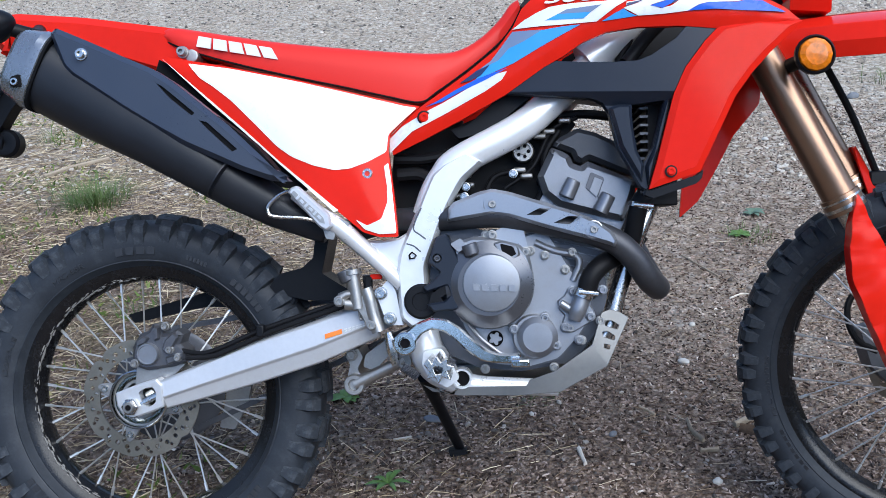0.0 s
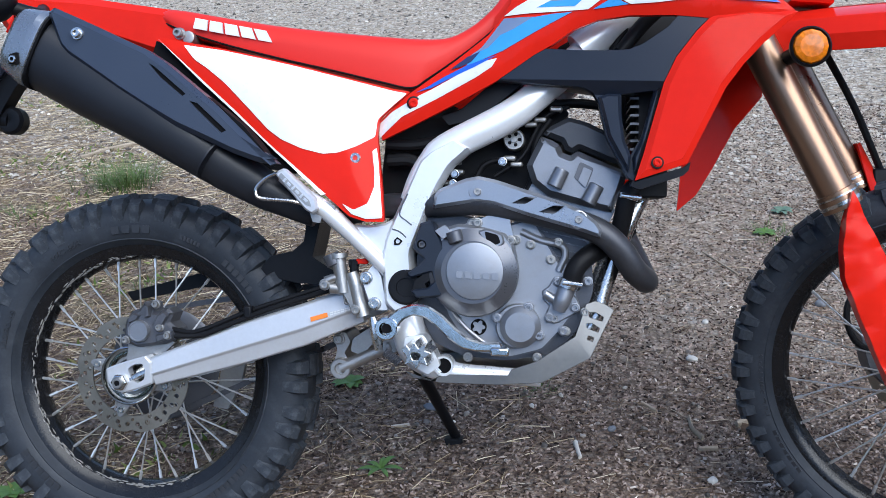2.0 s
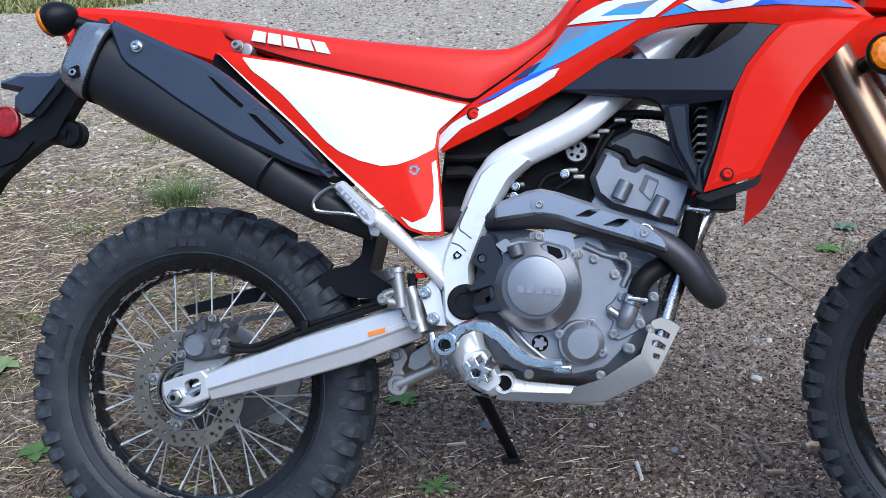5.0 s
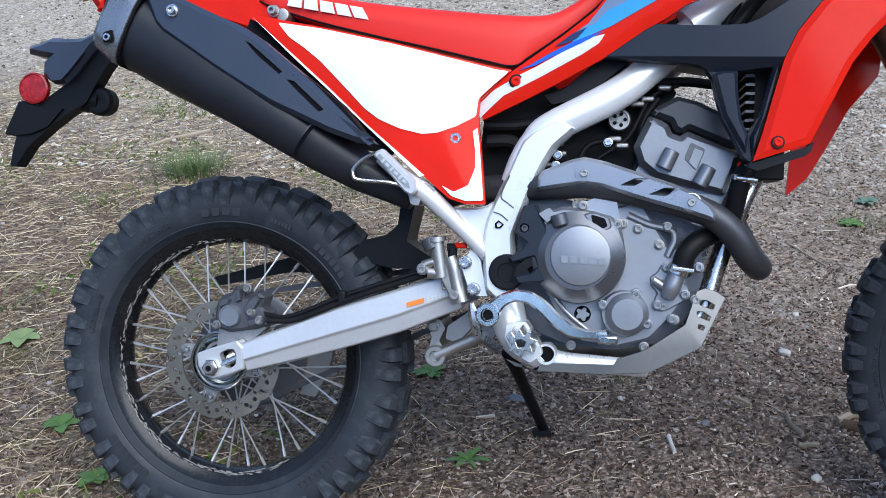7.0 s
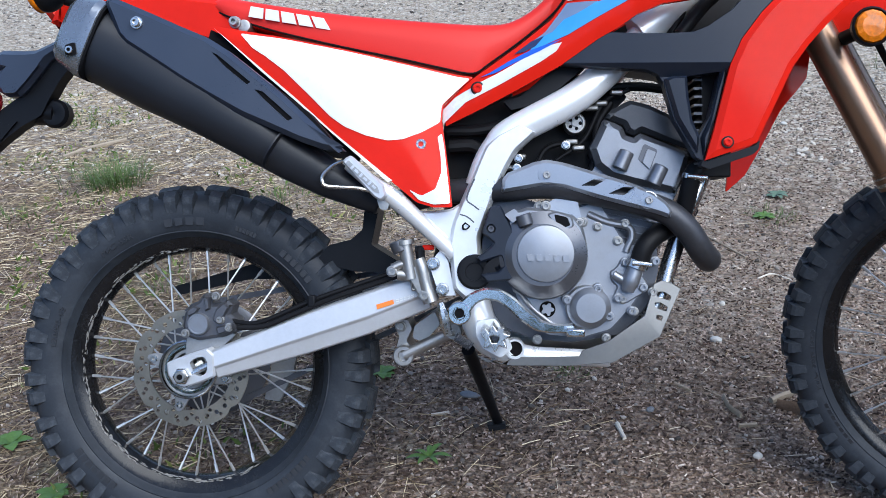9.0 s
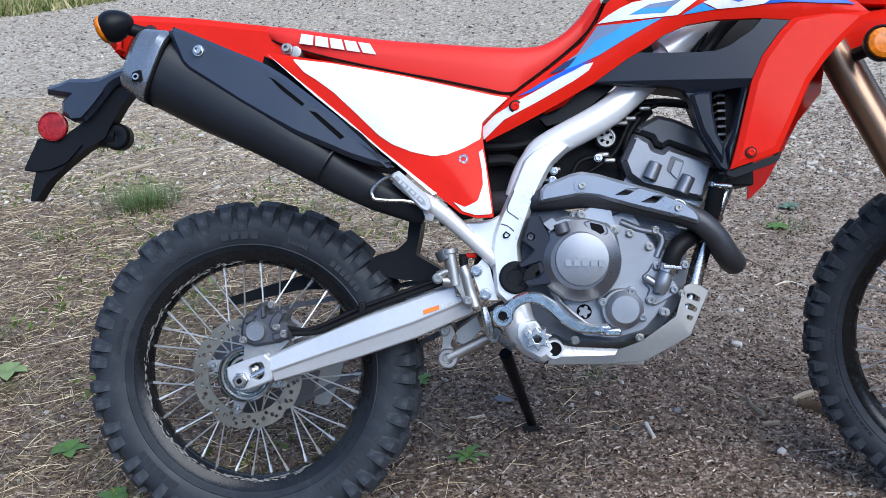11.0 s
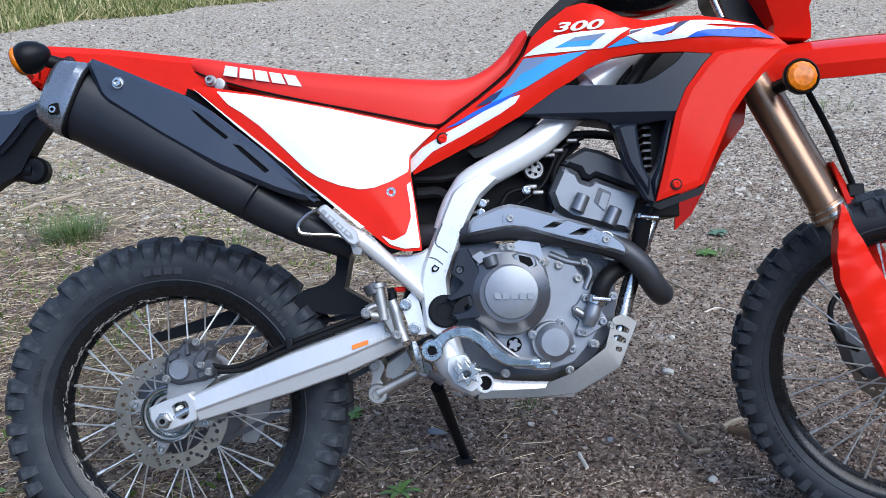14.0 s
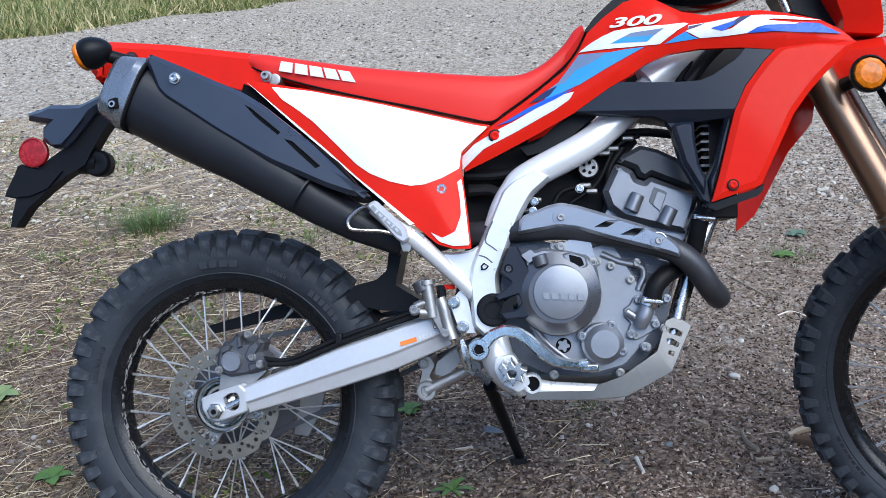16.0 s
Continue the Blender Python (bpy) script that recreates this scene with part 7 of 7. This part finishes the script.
STONES = island_mat("stone_mix", [(0.0, (0.065, 0.058, 0.052)), (0.25, (0.22, 0.195, 0.17)), (0.65, (0.44, 0.40, 0.345)), (0.975, (0.60, 0.545, 0.47)), (1.0, (0.84, 0.79, 0.70))])
NEARSTONES = island_mat("near_stone_mix", [(0.0, (0.05, 0.044, 0.040)), (0.4, (0.15, 0.130, 0.115)), (0.8, (0.30, 0.265, 0.235)), (0.975, (0.42, 0.38, 0.33)), (1.0, (0.74, 0.69, 0.62))])
BARK = island_mat("bark_mix", [(0.0, (0.020, 0.013, 0.010)), (0.35, (0.095, 0.063, 0.050)), (0.7, (0.31, 0.228, 0.185)), (0.975, (0.48, 0.38, 0.32)), (1.0, (0.80, 0.70, 0.60))])
STRAWM = island_mat("straw_mix", [(0.0, (0.08, 0.054, 0.034)), (0.35, (0.24, 0.172, 0.105)), (0.75, (0.50, 0.395, 0.255)), (1.0, (0.80, 0.68, 0.48))])
NEEDLE = island_mat("needle_mix", [(0.0, (0.07, 0.042, 0.027)), (0.5, (0.20, 0.135, 0.09)), (0.85, (0.40, 0.31, 0.22)), (1.0, (0.70, 0.61, 0.48))])
GRASSM = island_mat("grass_mix", [(0.0, (0.05, 0.08, 0.02)), (0.5, (0.12, 0.19, 0.045)), (0.85, (0.24, 0.28, 0.09)), (1.0, (0.42, 0.37, 0.17))], 0.6)


def patchy(x, y):
    return noise.noise(Vector((x * 1.3, y * 1.3, 2.0)))


def left_bias(x, y):
    """Dry grass lies thick behind the rear wheel and thins out ahead."""
    return rs.uniform() < max(0.006, min(1.0, 0.85 - 1.5 * (x - 0.02) + 0.28 * min(y, 2.0) * (x < 0.8) + 0.6 * patchy(x, y)))


def earth_bias(x, y):
    return rs.uniform() < max(0.18, min(1.0, 0.75 + 0.5 * x - 0.15 * y + 0.4 * patchy(x + 9, y)))


xy = area(17000, -2.6, 3.6, -0.35, 5.5, 1.6)
sz = (0.004 + 0.011 * rs.uniform(0, 1, len(xy)) ** 3.2)[:, None] * rs.uniform(0.7, 1.3, (len(xy), 3)) * np.array([1.2, 1.0, 0.7])
scatter("gravel", STONE_V, STONE_F, xy, sz, NEARSTONES, "mixed grey and pale gravel stones strewn over the earth", 0.3, 0.25, False, 0.18)
xy = area(42000, -4.2, 4.2, 2.2, 9.5, 1.3)
sz = (0.005 + 0.019 * rs.uniform(0, 1, len(xy)) ** 4)[:, None] * rs.uniform(0.7, 1.3, (len(xy), 3)) * np.array([1.2, 1.0, 0.6])
scatter("loose_gravel", STONE_V, STONE_F, xy, sz, STONES, "loose grey and buff crushed stone beyond the motorcycle", 0.3, 0.25, False, 0.2)
xy = area(26000, -8, 7.5, 6.0, 18, 1.3)
sz = (0.009 + 0.024 * rs.uniform(0, 1, len(xy)) ** 3)[:, None] * rs.uniform(0.7, 1.3, (len(xy), 3)) * np.array([1.2, 1.0, 0.6])
scatter("track_gravel", STONE_V, STONE_F, xy, sz, STONES, "grey crushed stone on the track", 0.3, 0.35, False, 0.18)
xy = area(125000, -1.3, 2.8, -0.35, 3.4, 1.5, earth_bias)
sz = np.stack([rs.uniform(0.004, 0.021, len(xy)) * rs.uniform(0.35, 1, len(xy)), rs.uniform(0.0016, 0.006, len(xy)), rs.uniform(0.0012, 0.0042, len(xy))], -1)
scatter("bark_chips", CHIP_V, CHIP_F, xy, sz, BARK, "brown bark chips and needle litter", 0.3, 0.1)
xy = area(46000, -2.8, 2.6, -0.35, 4.4, 1.25, left_bias)
sz = np.stack([rs.uniform(0.03, 0.14, len(xy)) * rs.uniform(0.5, 1, len(xy)), rs.uniform(0.0011, 0.0026, len(xy)), rs.uniform(0.0011, 0.0024, len(xy))], -1)
scatter("dry_grass", STRAW_V, STRAW_F, xy, sz, STRAWM, "flattened straw-coloured dry grass", 0.10, -1.2)
xy = area(9000, -1.5, 3.2, -0.35, 4.0, 1.4)
sz = np.stack([rs.uniform(0.02, 0.07, len(xy)), rs.uniform(0.0011, 0.0022, len(xy)), rs.uniform(0.001, 0.002, len(xy))], -1)
scatter("needles", STRAW_V, STRAW_F, xy, sz, NEEDLE, "fallen dry conifer needles on the earth", 0.12, -1.0)
# short green growth among the straw, in patches
xy = area(16000, -2.6, 2.2, -0.2, 4.2, 1.4, lambda x, y: noise.noise(Vector((x * 1.9, y * 1.9, 31.0))) > 0.05 + 0.45 * max(0, x + 0.25))
BLADE_V = [(-0.5, -0.5, 0), (0.5, -0.5, 0), (0, 0.5, 0), (-0.25, 0.1, 0.55), (0.35, 0.1, 0.55), (0.1, 0.9, 0.5), (0.1, 1.6, 1.0)]
BLADE_F = [(0, 1, 4, 3), (1, 2, 5, 4), (2, 0, 3, 5), (3, 4, 6), (4, 5, 6), (5, 3, 6)]
sz = np.stack([rs.uniform(0.0012, 0.0024, len(xy)), rs.uniform(0.002, 0.014, len(xy)), rs.uniform(0.006, 0.028, len(xy))], -1)
scatter("short_grass", BLADE_V, BLADE_F, xy, sz, GRASSM, "sparse short green grass among the straw", 0.3, 0.5)
# grass verge beyond the track
VERGE = island_mat("verge_mix", [(0.0, (0.05, 0.08, 0.02)), (0.35, (0.13, 0.17, 0.05)), (0.7, (0.34, 0.31, 0.13)), (1.0, (0.60, 0.51, 0.30))], 0.6)
def verge_edge(x, y):
    """The grass edge runs back along the track and swings across behind it."""
    return x < -4.2 + 0.75 * (y - 8.4) + 1.8 * max(0, y - 10.6) + 0.6 * patchy(x * 0.8, y * 0.8) - max(0, 8.3 - y) * 3


xy = area(110000, -9, 2, 8.0, 16, 1.15, verge_edge)
sz = np.stack([rs.uniform(0.003, 0.008, len(xy)), rs.uniform(0.004, 0.022, len(xy)), rs.uniform(0.03, 0.20, len(xy)) * (0.5 + rs.uniform(0, 1, len(xy)) ** 2)], -1)
scatter("verge_grass", BLADE_V, BLADE_F, xy, sz, VERGE, "rough green and straw grass along the track", 0.5, 0.5)
xy = area(9000, 2.5, 14, 6.5, 26, 1.2)
sz = np.stack([rs.uniform(0.002, 0.004, len(xy)), rs.uniform(0.002, 0.012, len(xy)), rs.uniform(0.01, 0.05, len(xy))], -1)
scatter("roadside_grass", BLADE_V, BLADE_F, xy, sz, STRAWM, "pale dry grass beside the track", 0.3, 0.5)


# ---- single things on the ground ----
GREEN = mat("green_leaf", (0.09, 0.17, 0.04), 0.5, 0, 0.3, 30, 200, 0.2, spec=0.3)
GRASSY = mat("grass_blade", (0.085, 0.135, 0.04), 0.55, 0, 0.35, 9, 100, spec=0.3)
WOOD = mat("weathered_wood", (0.34, 0.28, 0.21), 0.8, 0, 0.25, 12, 160, 0.4, spec=0.2)
PALEWOOD = mat("pale_wood", (0.62, 0.57, 0.50), 0.8, 0, 0.15, 30, 260, 0.4, spec=0.2)
BARKW = mat("brown_bark", (0.16, 0.11, 0.08), 0.9, 0, 0.35, 30, 220, 0.6, spec=0.1)
PALESTONE = mat("pale_stone", (0.52, 0.50, 0.46), 0.85, 0, 0.15, 40, 260, 0.3, spec=0.2)
GREYSTONE = mat("grey_stone", (0.16, 0.17, 0.185), 0.8, 0, 0.2, 40, 260, 0.3, spec=0.2)


def tuft(x, y, h, n, spread, seed, label):
    rng = random.Random(seed)
    bm = bmesh.new()
    for _ in range(n):
        a, r = rng.uniform(0, 6.28), spread * rng.uniform(0, 1) ** 0.7
        bx, by = r * math.cos(a), r * math.sin(a)
        la, lean = a + rng.uniform(-0.9, 0.9), rng.uniform(0.2, 1.5)
        hh, w = h * rng.uniform(0.45, 1.0), rng.uniform(0.0010, 0.0022)
        rings = []
        for k in range(4):
            t = k / 3
            o = hh * lean * t * t
            c = Vector((bx + o * math.cos(la), by + o * math.sin(la), hh * t * (1 - 0.3 * lean * t)))
            ww = w * (1 - 0.92 * t)
            s1 = Vector((-math.sin(la), math.cos(la), 0)) * ww
            f1 = Vector((math.cos(la), math.sin(la), 0)) * ww * 0.35
            rings.append([c + s1, c - f1, c - s1])
        ring_loft(bm, rings)
    ob = part("grass_tuft", bm, GRASSY, None, "", 60)
    ob.location = (x, y, ground_height(x, y) - 0.004)
    return tagged(ob, label, "grass", group="grass tufts")


for k, (x, y, h, n, sp) in enumerate(((-0.94, 2.14, 0.13, 420, 0.12), (-1.08, 2.20, 0.13, 70, 0.16), (0.20, 1.80, 0.08, 80, 0.13), (-0.25, 1.9, 0.08, 60, 0.12), (1.47, 1.64, 0.05, 60, 0.09), (-1.5, 3.1, 0.10, 50, 0.12), (-0.45, 1.1, 0.06, 50, 0.1), (-0.15, 0.75, 0.06, 60, 0.1), (-1.2, 1.75, 0.07, 60, 0.14), (-1.0, 0.9, 0.10, 40, 0.10), (0.73, 0.62, 0.04, 40, 0.05), (2.7, 3.9, 0.12, 60, 0.15), (0.9, 5.2, 0.10, 60, 0.2))):
    tuft(x, y, h, n, sp, k, "tuft of thin green grass growing in the gravel")


def weed(x, y, n, length, width, rise, seed, label, material=None):
    rng = random.Random(seed)
    root = tagged(new("weed"), label, "weed", group="weeds")
    root.location = (x, y, ground_height(x, y))
    for i in range(n):
        a = 2 * math.pi * i / n + rng.uniform(-0.3, 0.3)
        L, W, up = length * rng.uniform(0.7, 1.1), width * rng.uniform(0.8, 1.1), rise * rng.uniform(0.5, 1.3)
        d, sd = Vector((math.cos(a), math.sin(a), 0)), Vector((-math.sin(a), math.cos(a), 0))
        rings = []
        for k in range(6):
            t = k / 5
            w = W * math.sin(math.pi * min(1, 0.08 + 0.9 * t)) ** 0.8
            c = d * (L * t) + Vector((0, 0, 0.004 + L * up * (t - 0.75 * t * t)))
            rings.append([c + sd * w + Vector((0, 0, w * 0.3)), c + Vector((0, 0, -0.0006)), c - sd * w + Vector((0, 0, w * 0.3)), c + Vector((0, 0, 0.0008))])
        part("leaf", ring_loft(bmesh.new(), rings), material or GREEN, root, "", 60)
    return root


weed(0.41, 0.265, 7, 0.048, 0.0065, 0.9, 1, "small green weed with narrow leaves in the earth")
weed(-0.53, 0.315, 5, 0.045, 0.017, 0.5, 2, "broad-leaved green weed in dry grass")
weed(-0.86, 0.715, 5, 0.065, 0.022, 0.35, 3, "pale broad-leaved weed in dry grass", mat("pale_leaf", (0.20, 0.26, 0.11), 0.6, 0, 0.2, 30, 200, 0.2, spec=0.2))
weed(0.27, 0.625, 8, 0.045, 0.012, 0.4, 4, "flat green weed behind the rear tyre")
weed(1.54, 1.86, 10, 0.045, 0.011, 0.6, 5, "blue-green weed in the gravel", mat("dull_leaf", (0.11, 0.17, 0.12), 0.6, 0, 0.2, 30, 200, 0.2, spec=0.2))
weed(1.45, 1.66, 10, 0.04, 0.010, 0.4, 6, "low green weed in the gravel")
weed(-0.35, 0.13, 6, 0.04, 0.014, 0.5, 7, "small green weed beside the rear tyre")


def stick(pts, r, material, label, name="stick", flat=0.7):
    bm = bmesh.new()
    rng = random.Random(len(label) + int(pts[0][0] * 100))
    p = [(x, y, ground_height(x, y) + r * 0.5) for x, y in pts]
    tube(bm, p, [r * rng.uniform(0.8, 1.15) for _ in p], 7, 4, flat)
    ob = part(name, bm, material, None, "", 40)
    return tagged(ob, label, "stick", group="sticks")


stick([(0.82, 0.385), (0.825, 0.355), (0.83, 0.328)], 0.0075, PALEWOOD, "short pale broken stick on the earth")
stick([(1.075, 0.494), (1.077, 0.45), (1.096, 0.41)], 0.008, WOOD, "curved pale strip of bark on the earth", flat=0.4)
stick([(1.176, 0.471), (1.205, 0.491), (1.233, 0.507)], 0.010, WOOD, "weathered stick beside the front tyre")
stick([(1.184, 0.454), (1.227, 0.431), (1.244, 0.399)], 0.016, BARKW, "split brown piece of bark beside the front tyre", flat=0.4)
stick([(-1.309, 2.502), (-1.226, 2.651), (-1.119, 2.760)], 0.0115, WOOD, "long thin weathered stick in the grass")
stick([(1.082, 0.372), (1.122, 0.376)], 0.007, WOOD, "small brown twig on the earth")
stick([(0.975, 0.562), (1.006, 0.523)], 0.005, WOOD, "small brown twig on the earth")
stick([(0.249, 0.981), (0.264, 1)], 0.005, WOOD, "short twig on the earth")
stick([(0.404, 0.433), (0.445, 0.442)], 0.005, PALEWOOD, "pale splinter on the earth")
stick([(1.233, 1.507), (1.315, 1.322)], 0.004, WOOD, "thin dry stalk on the gravel")
stick([(1.313, 1.166), (1.363, 1.194), (1.405, 1.146)], 0.004, PALEWOOD, "thin pale stalk on the gravel")


def stone(x, y, sx, sy, sz_, material, seed, label):
    rng = random.Random(seed)
    bm = bmesh.new()
    bmesh.ops.create_icosphere(bm, subdivisions=3, radius=0.5)
    for v in bm.verts:
        k = 1 + 0.22 * noise.noise(v.co * 2.2 + Vector((seed, 0, 0)))
        v.co = Vector((v.co.x * sx * k, v.co.y * sy * k, v.co.z * sz_ * k))
    ob = part("stone", bm, material, None, "", 50)
    ob.location = (x, y, ground_height(x, y) + sz_ * 0.25)
    ob.rotation_euler = (0, 0, rng.uniform(0, 3))
    return tagged(ob, label, "stone", group="stones")


for k, (p, sx, sy, sh, mt, lb) in enumerate((
        ([(1.115, 0.78)][0], 0.032, 0.022, 0.016, PALESTONE, "pale flat stone on the gravel"),
        ([(1.176, 0.996)][0], 0.018, 0.016, 0.014, PALESTONE, "small round white stone on the gravel"),
        ([(0.491, 0.517)][0], 0.05, 0.03, 0.012, GREYSTONE, "flat grey slate-like stone beside the stand"),
        ([(1.096, 0.259)][0], 0.022, 0.018, 0.016, PALESTONE, "small buff stone on the earth"),
        ([(0.901, 0.445)][0], 0.022, 0.016, 0.012, GREYSTONE, "small dark stone on the earth"),
        ([(0.721, 0.536)][0], 0.014, 0.012, 0.010, PALESTONE, "small pale stone on the earth"),
        ([(1.81, 2.784)][0], 0.03, 0.025, 0.018, PALESTONE, "pale stone on the gravel"),
        ([(1.456, 1.201)][0], 0.02, 0.018, 0.012, GREYSTONE, "grey stone on the gravel"),
        ([(2.427, 3.539)][0], 0.07, 0.05, 0.035, GREYSTONE, "grey stone on the gravel"),
        ([(-1.042, 3.289)][0], 0.035, 0.03, 0.016, PALESTONE, "white stone on the track"),
        ([(-3.206, 6.474)][0], 0.06, 0.04, 0.025, PALESTONE, "white stone on the track"),
        ([(1.507, 1.124)][0], 0.035, 0.03, 0.022, GREYSTONE, "blue-grey stone seen through the front wheel"),
        ([(-0.113, 0.486)][0], 0.022, 0.018, 0.014, PALESTONE, "small white stone behind the rear wheel"))):
    stone(p[0], p[1], sx, sy, sh, mt, k, lb)

# fence post by the track
bm = bmesh.new()
ring = [[(4.62 + rr * math.cos(a) * 0.05, 9.1 + rr * math.sin(a) * 0.05, z) for a in [2 * math.pi * i / 10 for i in range(10)]] for z, rr in ((-0.1, 1.05), (0.3, 1.0), (0.8, 0.97), (1.25, 0.95), (1.28, 0.8))]
tagged(part("fence_post", ring_loft(bm, ring), WOOD, None, "", 50), "weathered round wooden post beside the track", "post")
